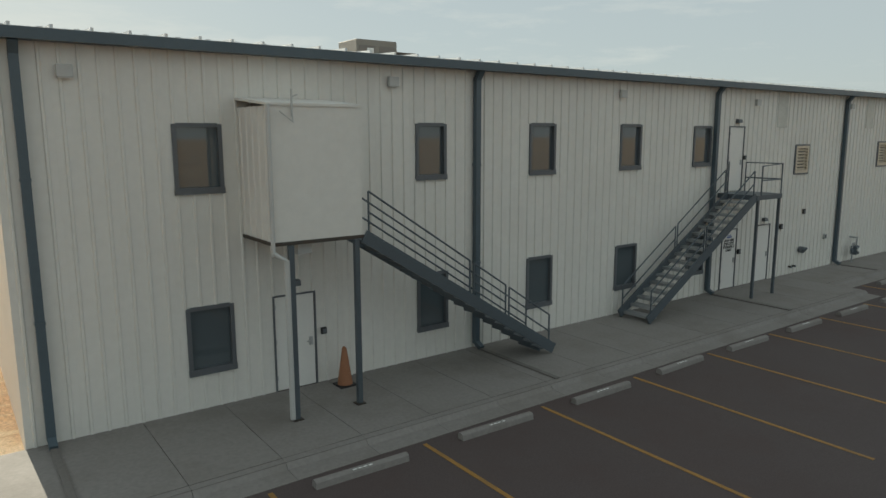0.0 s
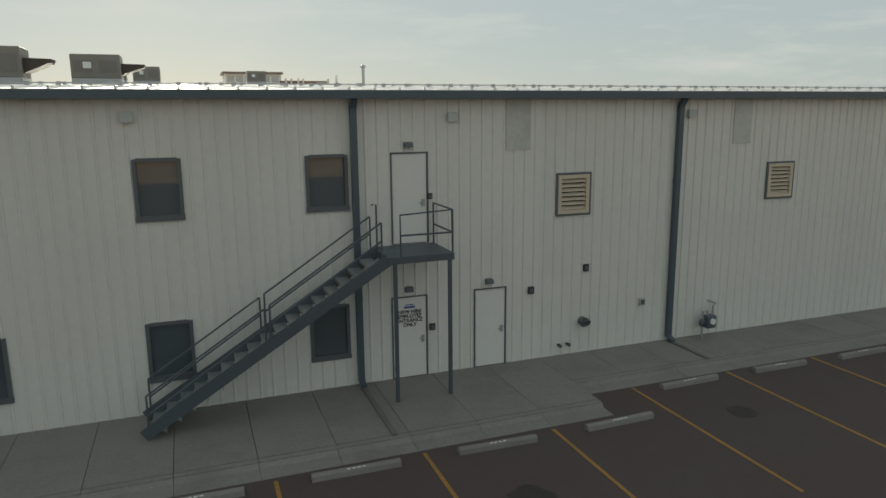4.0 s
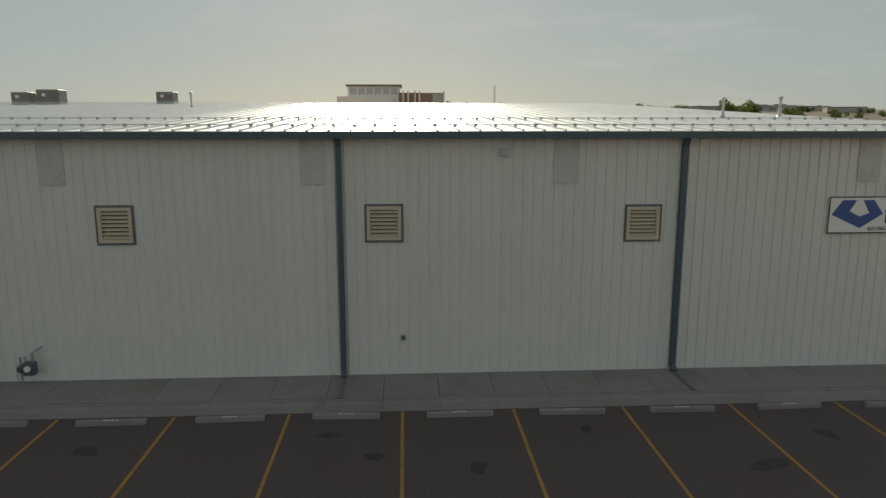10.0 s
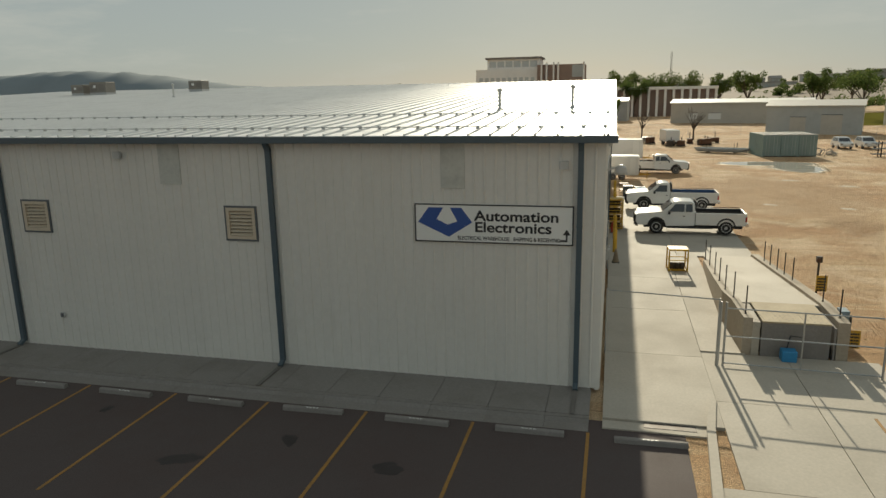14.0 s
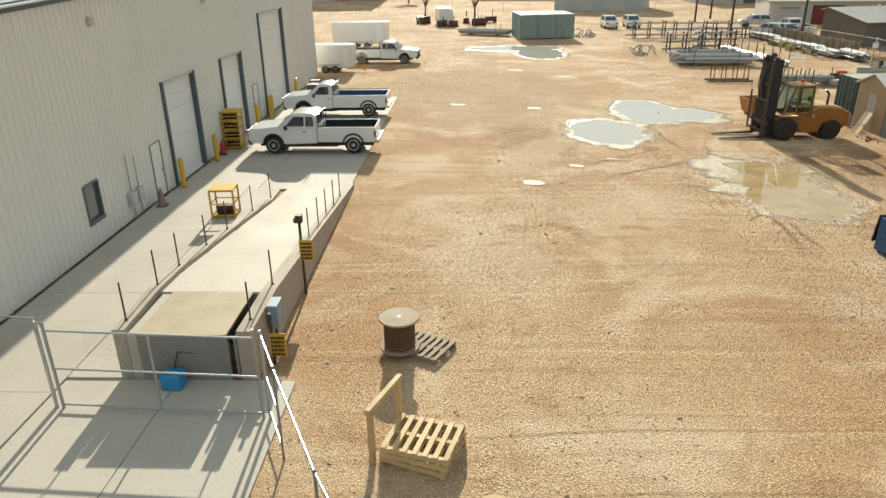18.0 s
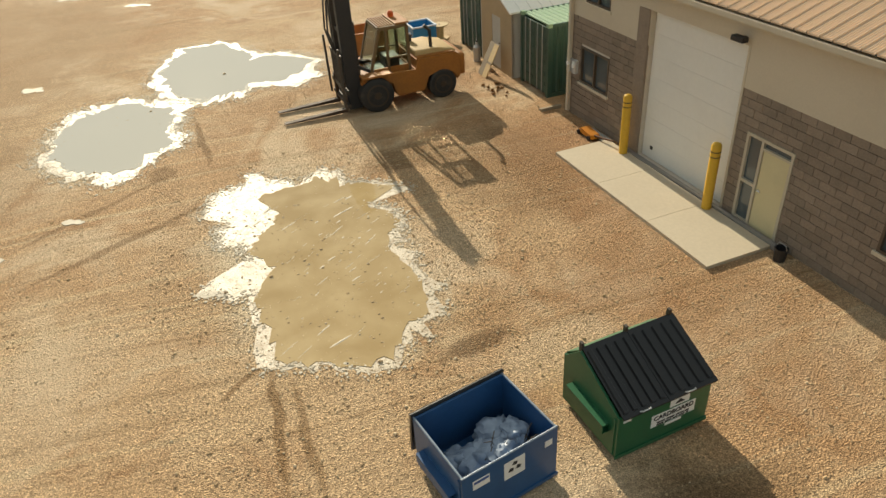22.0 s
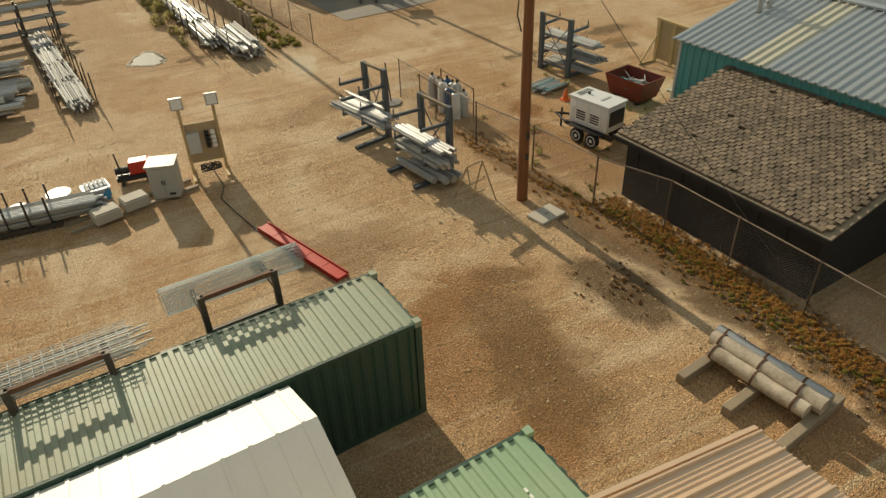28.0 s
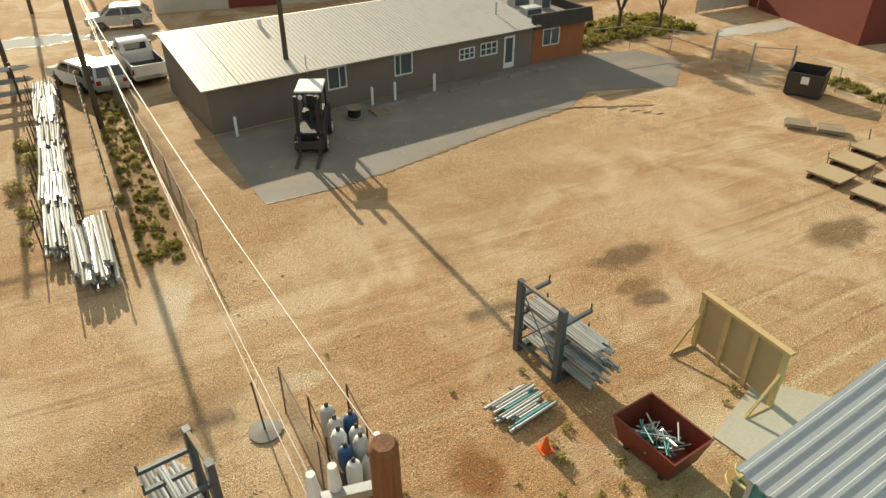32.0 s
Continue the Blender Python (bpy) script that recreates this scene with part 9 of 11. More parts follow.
for r in range(rows_n):
    x = -0.05 + r * 0.15
    n = int((SDL + 0.45) / 0.21)
    for c in range(n):
        y = 0.2 - c * 0.21 - (0.105 if r % 2 else 0)
        if rnd.random() < (0.35 * max(0.0, noise.noise((y * 1.3, 4.0, r * 0.4)) + 0.15) if r > rows_n - 6 else 0.006) or y < -SDL - 0.1:
            continue
        z = 2.055 + (x + 0.3) * zs + 0.012
        m = pose(x, y, z, rnd.uniform(-4, 4), -math.degrees(slope_a) + rnd.uniform(2.0, 6.0), rnd.uniform(-7, 7))
        if count < 300:
            shared("shingle", shapes[rnd.randrange(4)], rf, m)
            count += 1
        else:
            me = shapes[rnd.randrange(4)]
            o = len(rest_v)
            rest_v += [tuple(m @ v.co) for v in me.vertices]
            rest_f += [tuple(o + i for i in p.vertices) for p in me.polygons]
ob = new("shingles", raw_mesh("shingles", rest_v, rest_f, M_SHINGLES))
ob.parent = rf
tagged(ob, "worn brown shingles", kind="stuff")

# teal metal building
TM = yaw(126.35, 37.2, 0, 3.5)
TL, TW, TE, TR = 16.0, 9.0, 3.45, 4.45
tb = thing("teal_workshop", "teal metal building with blue-grey ribbed roof", "building", TM)
for nm, q in (("west_wall", (0, 0.12, -TL, 0, 0, TE)), ("north_wall", (0.12, TW, -0.12, 0, 0, TE)), ("east_wall", (TW - 0.12, TW, -TL, -0.12, 0, TE)), ("south_wall", (0.12, TW - 0.12, -TL, -TL + 0.12, 0, TE))):
    bm = B()
    box(bm, *q)
    if nm in ("west_wall", "north_wall"):
        bm.free()
        bm = B()
        prof, k, end = [], (-TL if nm == "west_wall" else 0.12), (0.0 if nm == "west_wall" else TW)
        while k < end - 0.3:
            prof += [(k, 0.0), (k + 0.1, 0.0), (k + 0.12, 0.03), (k + 0.18, 0.03), (k + 0.2, 0.0)]
            k += 0.3
        prof.append((end, 0.0))
        if nm == "west_wall":
            prism(bm, [(-h, p) for p, h in prof] + [(0.12, 0.0), (0.12, -TL)], "z", 0, TE)
        else:
            prism(bm, [(p, h) for p, h in prof] + [(TW, -0.12), (0.12, -0.12)], "z", 0, TE)
    part(nm, bm, M_TEAL, tb)
for y in (-0.12, -TL):
    bm = B()
    prism(bm, [(0, TE), (TW, TE), (TW / 2, TR)], "y", y, y + 0.12)
    part("gable", bm, M_TEAL, tb)
bm = B()
box(bm, -0.04, 0.08, -0.06, 0.04, 0, TE)
part("corner_trim", bm, M_LIGHTGREY, tb, "pale corner trim")
M_PANEL2 = material("yellowed_roof_light", (0.52, 0.50, 0.40), 0.5, 0, 0.08)
for s in (0, 1):
    k = 0
    while k < TL + 0.3:
        a, b = 0.25 - k - 0.9, 0.25 - k
        e, r = (-0.2, TW / 2) if s == 0 else (TW + 0.2, TW / 2)
        ze = TE + 0.02
        bm = B()
        fold = [(a, 0.0)]
        for j in range(3):
            y = a + 0.15 + j * 0.3
            fold += [(y - 0.06, 0.0), (y - 0.03, 0.045), (y + 0.03, 0.045), (y + 0.06, 0.0)]
        fold.append((b, 0.0))
        grid = [[bm.verts.new((px, py, pz + up + dn)) for py, up in fold] for px, pz, dn in ((e, ze + 0.05, 0), (r, TR + 0.1, 0), (r, TR + 0.1, -0.04), (e, ze + 0.05, -0.04))]
        for g0, g1 in zip(grid, grid[1:] + grid[:1]):
            for i in range(len(fold) - 1):
                bm.faces.new((g0[i], g0[i + 1], g1[i + 1], g1[i]))
        bm.faces.new([g_[0] for g_ in grid])
        bm.faces.new([g_[-1] for g_ in grid][::-1])
        part("roof_panel", bm, M_PANEL2 if (s == 0 and abs(k - 2.7) < 0.01) else M_BLUEROOF, tb)
        k += 0.9
bm = B()
box(bm, TW / 2 - 0.2, TW / 2 + 0.2, -TL - 0.2, 0.25, TR + 0.1, TR + 0.17)
part("ridge_cap", bm, M_BLUEROOF, tb)
for x, y, h, r in ((2.6, -0.9, 0.9, 0.09), (2.95, -1.0, 0.25, 0.09)):
    bm = B()
    z = TE + (TR - TE) * (x + 0.2) / (TW / 2 + 0.2)
    rod(bm, (x, y, z), (x, y, z + h), r, 10)
    v = part("roof_vent", bm, M_GALV, tb, "galvanised roof vent")
    bm = B()
    lathe(bm, [(r * 1.5, z + h), (r * 1.6, z + h + 0.12), (r * 0.4, z + h + 0.2)], 10, (x, y, 0))
    part("vent_cap", bm, M_GALV, v)

# generator on a trailer
gn = thing("generator_trailer", "white diesel generator on a two-axle trailer", "generator", yaw(123.9, 38.3, 0, 101))
bm = B()
box(bm, -0.85, 0.85, -0.5, 0.5, 0.62, 1.55)
rounded(bm, 0.05)
part("enclosure", bm, M_WHITE, gn, smooth=True)
bm = B()
box(bm, -0.88, 0.88, -0.53, 0.53, 1.55, 1.62)
part("lid", bm, M_WHITE, gn)
for x in (-0.55, 0.05):
    for s in (-1, 1):
        bm = B()
        box(bm, x, x + 0.5, s * 0.505 - 0.01, s * 0.505 + 0.01, 0.75, 1.45)
        dr = part("side_door", bm, M_SIGN, gn)
        for k in range(4):
            bm = B()
            box(bm, x + 0.05, x + 0.45, s * 0.517 - 0.006, s * 0.517 + 0.006, 0.85 + k * 0.09, 0.9 + k * 0.09)
            part("louvre_slot", bm, M_DARK, dr)
for k in range(9):
    bm = B()
    box(bm, 0.5, 0.78, -0.36 + k * 0.08, -0.325 + k * 0.08, 1.622, 1.628)
    part("vent_slot", bm, M_DARK, gn)
bm = B()
box(bm, -0.32, -0.22, -0.3, 0.18, 1.622, 1.64)
part("lifting_hatch", bm, M_LIGHTGREY, gn)
bm = B()
lathe(bm, [(0.05, 1.62), (0.05, 1.7)], 10, (0.4, 0.0, 0))
part("exhaust_cap", bm, M_DARK, gn)
bm = B()
box(bm, -0.867, -0.855, -0.4, 0.4, 0.85, 1.4)
part("end_grille", bm, M_DARK, gn)
bm = B()
box(bm, 0.852, 0.86, -0.2, 0.15, 1.0, 1.3)
part("warning_label", bm, M_YELLOW, gn)
bm = B()
for y in (-0.45, 0.45):
    beam(bm, (-1.1, y, 0.52), (1.0, y, 0.52), 0.1, 0.14)
part("trailer_frame", bm, M_DARK, gn)
bm = B()
tube(bm, [(1.0, -0.45, 0.5), (1.9, 0, 0.45), (1.0, 0.45, 0.5)], 0.05, 6)
rod(bm, (1.6, 0, 0), (1.6, 0, 0.75), 0.04, 6)
part("tow_bar", bm, M_DARK, gn)
for s in (-1, 1):
    for x in (-0.38, 0.3):
        wheel(gn, x, s * 0.62, 0.28, 0.18, s, M_SIGN)
    bm = B()
    box(bm, -0.75, 0.68, s * 0.62 - 0.12, s * 0.62 + 0.12, 0.58, 0.61)
    part("mudguard", bm, M_DARK, gn)

# gas bottles behind the fence
rnd = random.Random(6)
for i, (x, y) in enumerate(((120.55, 43.5), (120.95, 43.1), (120.55, 43.05), (120.6, 42.62), (121.0, 42.68), (120.6, 43.92), (121.0, 43.95), (120.55, 44.36), (121.0, 43.52))):
    t = thing("gas_bottle", "pale steel gas bottle standing in a group", "gas bottle", yaw(x, y, 0), "gas bottles")
    h = rnd.uniform(1.0, 1.3)
    bm = B()
    lathe(bm, [(0.17, 0.0), (0.19, 0.05), (0.19, h - 0.2), (0.14, h - 0.06), (0.05, h)], 14)
    part("body", bm, M_DBLUE if i in (2, 6) else (M_LIGHTGREY if i % 3 else M_SIGN), t, smooth=True)
    bm = B()
    lathe(bm, [(0.05, h), (0.06, h + 0.08), (0.03, h + 0.12)], 8)
    part("valve_cap", bm, M_DARKSTEEL, t)
t = thing("bottle_cage", "rusty open pen round the gas bottles", "cage", yaw(120.7, 43.5, 0))
for x in (-0.45, 0.55):
    for y in (-1.15, 0, 1.4):
        bm = B()
        rod(bm, (x, y, 0), (x, y, 1.2), 0.025, 6)
        part("post", bm, M_RUST, t)
    for z in (0.5, 1.15):
        bm = B()
        rod(bm, (x, -1.15, z), (x, 1.4, z), 0.02, 6)
        part("rail", bm, M_RUST, t)

st = thing("conduit_bundle", "short grey conduit pieces bundled on the ground", "pipes", yaw(125.4, 43.2, 0, 12), "pipe stacks")
pipe_bundle(st, "pipe", 12, 2, 0.045, (-0.6, 0, 0.05), (0.6, 0.0, 0.05), [M_GALV, M_TEAL, M_PIPE], random.Random(9))
for x in (-0.35, 0.35):
    bm = B()
    box(bm, x - 0.04, x + 0.04, -0.75, 0.75, 0, 0.05)
    part("skid", bm, M_OLDWOOD, st)
cn = thing("traffic_cone", "bright orange-red traffic cone lying tilted", "traffic cone", pose(125.25, 41.73, 0.02, 0, 0, 0))
bm = B()
lathe(bm, [(0.13, 0.03), (0.04, 0.45), (0.02, 0.47)], 14)
part("cone", bm, M_ORANGE, cn, smooth=True)
bm = B()
box(bm, -0.17, 0.17, -0.17, 0.17, 0, 0.03)
part("base", bm, M_ORANGE, cn)
# scrap skip
M_SKIP = material("dark_red_skip", (0.20, 0.035, 0.02), 0.55, 0.1, 0.2, 15, 2, 0.4, (0.08, 0.03, 0.02))
sk = thing("scrap_skip", "dark red tapered skip full of scrap conduit", "skip", yaw(127.05, 39.35, 0, 8))
bm = B()
rings = []
for k, (z, gx) in enumerate(((0.18, -0.18), (1.0, 0.0), (1.0, -0.05), (0.24, -0.22))):
    rings.append([bm.verts.new(v) for v in ((0 - gx, 0 - gx, z), (1.4 + gx, 0 - gx, z), (1.4 + gx, 1.9 + gx, z), (0 - gx, 1.9 + gx, z))])
for r0, r1 in zip(rings[:-1], rings[1:]):
    for i in range(4):
        bm.faces.new((r0[i], r0[(i + 1) % 4], r1[(i + 1) % 4], r1[i]))
bm.faces.new(rings[0][::-1]), bm.faces.new(rings[-1])
part("tub", bm, M_SKIP, sk)
for y in (0.35, 1.45):
    bm = B()
    box(bm, 0.2, 1.2, y, y + 0.12, 0, 0.18)
    part("runner", bm, M_DARKSTEEL, sk)
rnd = random.Random(14)
for k in range(46):
    bm = B()
    c = Vector((0.7 + rnd.uniform(-0.3, 0.3), 0.95 + rnd.uniform(-0.5, 0.5), rnd.uniform(0.45, 0.85)))
    dv = Vector((rnd.uniform(-1, 1), rnd.uniform(-1, 1), rnd.uniform(-0.25, 0.25))).normalized() * rnd.uniform(0.2, 0.42)
    rod(bm, c - dv, c + dv, rnd.uniform(0.015, 0.03), 5)
    part("scrap_piece", bm, M_GALV if k % 3 else M_TEAL, sk)
cable_spool(pose(128.75, 38.75, 0.05, 12, 20, 0), 0.42, 0.42, M_WOOD, None, "pale wooden spool tipped beside the skip")
open_bin(yaw(128.4, 38.0, 0, 8), 0.8, 0.7, 0.55, M_OLDWOOD, M_WOOD, "wooden crate with reels beside the skip", "wooden_crate")
# tan notice panel on a frame
t = thing("site_hoarding", "tan panelled board on a timber frame", "hoarding", yaw(131.5, 40.2, 0, 1))
for k in range(3):
    bm = B()
    box(bm, -0.03, 0.03, 0.1 + k * 0.93, 0.1 + k * 0.93 + 0.9, 0.15, 1.85)
    part("panel", bm, M_TANPANEL, t)
for k in range(4):
    bm = B()
    box(bm, -0.13, -0.03, 0.05 + k * 0.92, 0.2 + k * 0.92, 0.05, 1.85)
    part("stud", bm, M_WOOD, t)
bm = B()
box(bm, -0.14, 0.06, 0.0, 3.0, 1.85, 1.95)
part("top_rail", bm, M_WOOD, t)
for y in (0.1, 2.9):
    bm = B()
    beam(bm, (-0.1, y, 1.2), (-1.0, y, 0.04), 0.07)
    beam(bm, (-1.0, y, 0.04), (0.0, y, 0.04), 0.07)
    part("brace", bm, M_WOOD, t)
sheet("slab_teal", [(129.3, 40.2), (131.9, 41.2), (133.4, 39.6), (133.0, 37.9), (129.8, 37.6)], -0.1, 0.05, M_CONC, "pale concrete slab behind the teal building", "slab")
t = thing("timber_stack", "green stained timber stack on the slab", "timber", yaw(133.0, 38.6, 0.05, 20))
for k in range(4):
    bm = B()
    box(bm, 0, 2.0, -0.3 + 0.15 * k, -0.17 + 0.15 * k, 0, 0.22)
    part("timber", bm, M_OLDWOOD, t)

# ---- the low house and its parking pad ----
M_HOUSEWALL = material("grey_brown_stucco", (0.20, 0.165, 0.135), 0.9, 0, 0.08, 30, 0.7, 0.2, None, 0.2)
M_PALEROOF = material("pale_grey_metal_roof", (0.62, 0.58, 0.52), 0.45, 0.2, 0.06, 8, 0.5, 0.35, (0.45, 0.40, 0.33), 0.04)
M_ORANGEBRICK = material("orange_brick_wall", (0.36, 0.13, 0.055), 0.85, 0, 0.15, 25, 1.5, 0.2, None, 0.25)
M_MANSARD = material("dark_shingle_mansard", (0.05, 0.042, 0.036), 0.85, 0, 0.3, 12, 1.5, 0.3, None, 0.3)
HM = yaw(121.6, 65.2, 0, 7.48)
HLN, HDP = 19.95, 7.4
H_HOLES = [(6.2, 7.3, 1.0, 2.2), (10.2, 11.35, 1.0, 2.2), (14.5, 15.6, 1.12, 1.8), (16.0, 17.25, 1.1, 1.88), (17.75, 18.55, 0.1, 2.0)]
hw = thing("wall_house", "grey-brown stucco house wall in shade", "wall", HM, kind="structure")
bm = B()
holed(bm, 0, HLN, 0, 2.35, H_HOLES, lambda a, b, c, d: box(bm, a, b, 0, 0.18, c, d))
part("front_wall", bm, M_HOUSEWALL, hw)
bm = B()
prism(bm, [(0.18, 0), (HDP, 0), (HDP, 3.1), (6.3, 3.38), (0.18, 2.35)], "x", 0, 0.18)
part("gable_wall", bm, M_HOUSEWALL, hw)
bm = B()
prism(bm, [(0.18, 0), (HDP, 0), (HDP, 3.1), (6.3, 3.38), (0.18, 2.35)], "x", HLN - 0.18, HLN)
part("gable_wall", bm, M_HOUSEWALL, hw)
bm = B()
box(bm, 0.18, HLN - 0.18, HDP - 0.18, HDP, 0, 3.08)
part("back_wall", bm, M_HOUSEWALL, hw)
rf = thing("roof_house", "pale grey metal roof of the low house", "roof", HM, kind="structure")
k = -0.35
while k < HLN + 0.2:
    bm = B()
    e = min(k + 0.92, HLN + 0.3)
    prism(bm, [(-0.4, 2.33), (6.3, 3.42), (6.3, 3.46), (-0.4, 2.37)], "x", k, e)
    x = k
    while x < e:
        prism(bm, [(-0.4, 2.37), (6.3, 3.46), (6.3, 3.485), (-0.4, 2.395)], "x", x, x + 0.05)
        x += 0.23
    part("roof_panel", bm, M_PALEROOF, rf)
    k += 0.92
bm = B()
prism(bm, [(6.3, 3.42), (HDP + 0.3, 3.12), (HDP + 0.3, 3.16), (6.3, 3.47)], "x", -0.35, HLN + 0.3)
part("back_slope", bm, M_PALEROOF, rf)
bm = B()
rod(bm, (18.6, 2.0, 2.6), (18.6, 2.0, 3.5), 0.07, 8)
part("vent_pipe", bm, M_LIGHTGREY, rf)
bm = B()
rod(bm, (4.9, 5.4, 3.2), (4.9, 5.4, 3.7), 0.12, 8)
part("vent_pipe", bm, M_SIGN, rf)
for i, (a, b, c, d) in enumerate(H_HOLES[:4]):
    w = thing("window_%d" % (i + 20), "white framed sliding window in the stucco wall", "window", HM, kind="structure")
    f = B()
    mid = a + (b - a) * (0.62 if i == 0 else 0.33)
    bars = [(a, a + 0.06, c, d), (b - 0.06, b, c, d), (a + 0.06, b - 0.06, c, c + 0.06), (a + 0.06, b - 0.06, d - 0.06, d)]
    cuts = [mid] if i < 2 else [a + (b - a) / 3, a + (b - a) * 2 / 3]
    bars += [(q - 0.02, q + 0.02, c + 0.06, d - 0.06) for q in cuts]
    if i > 1:
        bars.append((a + 0.06, b - 0.06, (c + d) / 2 - 0.012, (c + d) / 2 + 0.012))
    for n_, q in enumerate(bars):
        box(f, q[0], q[1], -0.03 - 0.003 * (n_ > 3), 0.1, q[2], q[3])
    part("window_frame", f, M_SIGN, w)
    xs = [a + 0.06, *cuts, b - 0.06]
    for p, q in zip(xs[:-1], xs[1:]):
        bm = B()
        box(bm, p, q, 0.05, 0.065, c + 0.06, d - 0.06)
        part("pane", bm, M_GLASS, w)
    if i < 2:
        l = thing("wall_lamp", "small dark lamp above a window", "wall lamp", HM @ Matrix.Translation(((a + b) / 2, 0, d + 0.06)), "house wall lamps")
        bm = B()
        box(bm, -0.28, 0.28, -0.14, -0.02, -0.02, 0.08)
        rounded(bm, 0.02, 1)
        part("lamp_body", bm, M_DARK, l)
        bm = B()
        box(bm, -0.05, 0.05, -0.02, 0.0, 0, 0.06)
        part("bracket", bm, M_DARK, l)
a, b, c, d = H_HOLES[4]
w = thing("door_20", "white storm door with tall glass", "door", HM, kind="structure")
f = B()
for q in ((a, a + 0.12, c, d), (b - 0.12, b, c, d), (a + 0.12, b - 0.12, d - 0.12, d), (a + 0.12, b - 0.12, c, c + 0.3)):
    box(f, q[0], q[1], -0.03, 0.08, q[2], q[3])
part("door_frame", f, M_SIGN, w)
bm = B()
box(bm, a + 0.12, b - 0.12, 0.02, 0.04, c + 0.3, d - 0.12)
part("pane", bm, M_GLASS, w)
bm = B()
rod(bm, (b - 0.09, -0.07, 1.0), (b - 0.09, -0.07, 1.15), 0.015, 6)
part("door_handle", bm, M_DARK, w)
for x in (0.9, 5.0, 8.35, 9.75, 12.3):
    t = thing("guard_post", "white guard post in front of the house wall", "post", HM @ Matrix.Translation((x, -0.75, 0)), "white guard posts")
    bm = B()
    rod(bm, (0, 0, 0), (0, 0, 0.95), 0.075, 10)
    part("post", bm, M_SIGN, t)
    bm = B()
    lathe(bm, [(0.075, 0.95), (0.06, 0.99), (0.02, 1.01)], 10)
    part("cap", bm, M_SIGN, t)
for k in range(6):
    t = thing("wheel_stop", "low grey concrete wheel stop", "wheel stop", HM @ Matrix.Translation((9.3 + k * 2.15, -1.35, 0.01)), "house wheel stops")
    bm = B()
    prism(bm, [(-0.09, 0), (0.09, 0), (0.06, 0.13), (-0.06, 0.13)], "x", -0.75, 0.75)
    part("kerb_block", bm, M_WALK, t)
    bm = B()
    rod(bm, (0.5, 0, 0.1), (0.5, 0, 0.14), 0.02, 6)
    part("pin", bm, M_DARKSTEEL, t)
for x in (5.4,):
    t = thing("conduit_riser", "thin service conduit up the house wall", "conduit", HM @ Matrix.Translation((x - 0.3, -0.05, 0)))
    bm = B()
    rod(bm, (0, 0, 0), (0, 0, 3.1), 0.03, 6)
    part("conduit", bm, M_GALV, t)
    bm = B()
    box(bm, -0.12, 0.12, -0.09, 0.04, 1.2, 1.6)
    part("meter_box", bm, M_LIGHTGREY, t)
AM = yaw(141.42, 67.85, 0, 3)
an = thing("wall_annex", "orange brick annex wall beside the house", "wall", AM, kind="structure")
bm = B()
holed(bm, 0.02, 4.0, 0, 2.2, [(0.75, 2.05, 0.95, 2.0)], lambda a, b, c, d: box(bm, a, b, 0, 0.2, c, d))
part("front_wall", bm, M_ORANGEBRICK, an)
for q in ((0.02, 0.2), (3.8, 4.0)):
    bm = B()
    box(bm, q[0], q[1], 0.2, 6.5, 0, 2.2)
    part("side_wall", bm, M_ORANGEBRICK, an)
f = B()
for q in ((0.75, 0.81, 0.95, 2.0), (1.99, 2.05, 0.95, 2.0), (0.81, 1.99, 0.95, 1.01), (0.81, 1.99, 1.94, 2.0), (1.38, 1.42, 1.01, 1.94)):
    box(f, q[0], q[1], -0.03, 0.1, q[2], q[3])
w = part("window_frame", f, M_SIGN, an)
for q in ((0.81, 1.38), (1.42, 1.99)):
    bm = B()
    box(bm, q[0], q[1], 0.05, 0.065, 1.01, 1.94)
    part("pane", bm, M_GLASS, w)
ar = thing("roof_annex", "dark shingle mansard round a flat roof", "roof", AM, kind="structure")
bm = B()
prism(bm, [(-0.35, 2.15), (-0.05, 2.95), (0.1, 2.95), (0.1, 2.15)], "x", -0.1, 4.4)
part("front_mansard", bm, M_MANSARD, ar)
bm = B()
prism(bm, [(3.9, 2.15), (4.4, 2.15), (4.1, 2.95), (3.9, 2.95)], "y", 0.1, 6.5)
part("side_mansard", bm, M_MANSARD, ar)
bm = B()
box(bm, -0.1, 3.9, 0.1, 6.5, 2.2, 2.4)
part("deck", bm, M_WALK, ar)
for x, y, w_, h in ((0.6, 1.6, 1.2, 0.5), (2.4, 2.6, 0.8, 0.75), (1.2, 3.9, 1.3, 0.6)):
    t = thing("roof_cooler", "pale boxed cooler on the annex roof", "cooler", AM @ Matrix.Translation((x, y, 2.4)), "annex roof coolers")
    bm = B()
    box(bm, 0, w_, 0, 0.8, 0, h)
    rounded(bm, 0.02, 1)
    part("cabinet", bm, M_LIGHTGREY, t)
    bm = B()
    box(bm, 0.1, w_ - 0.1, -0.02, 0.01, 0.1, h - 0.1)
    part("grille", bm, M_STEEL, t)
pd = thing("pavement_house", "grey dusty asphalt parking pad with cracked edge", "pavement", kind="structure")
bm = B()
prism(bm, [(121.55, 65), (121.9, 59.4), (122.1, 57.3), (124.5, 57.35), (128, 57.9), (133.5, 59.3), (139.3, 60.6), (141.6, 62.2), (146.7, 60.7), (150.3, 64.2), (149.2, 67.0), (145.4, 68.0), (141.4, 67.9)], "z", -0.2, 0.012)
part("asphalt_sheet", bm, M_ASPHALT2, pd)
crk = B()
rnd = random.Random(4)
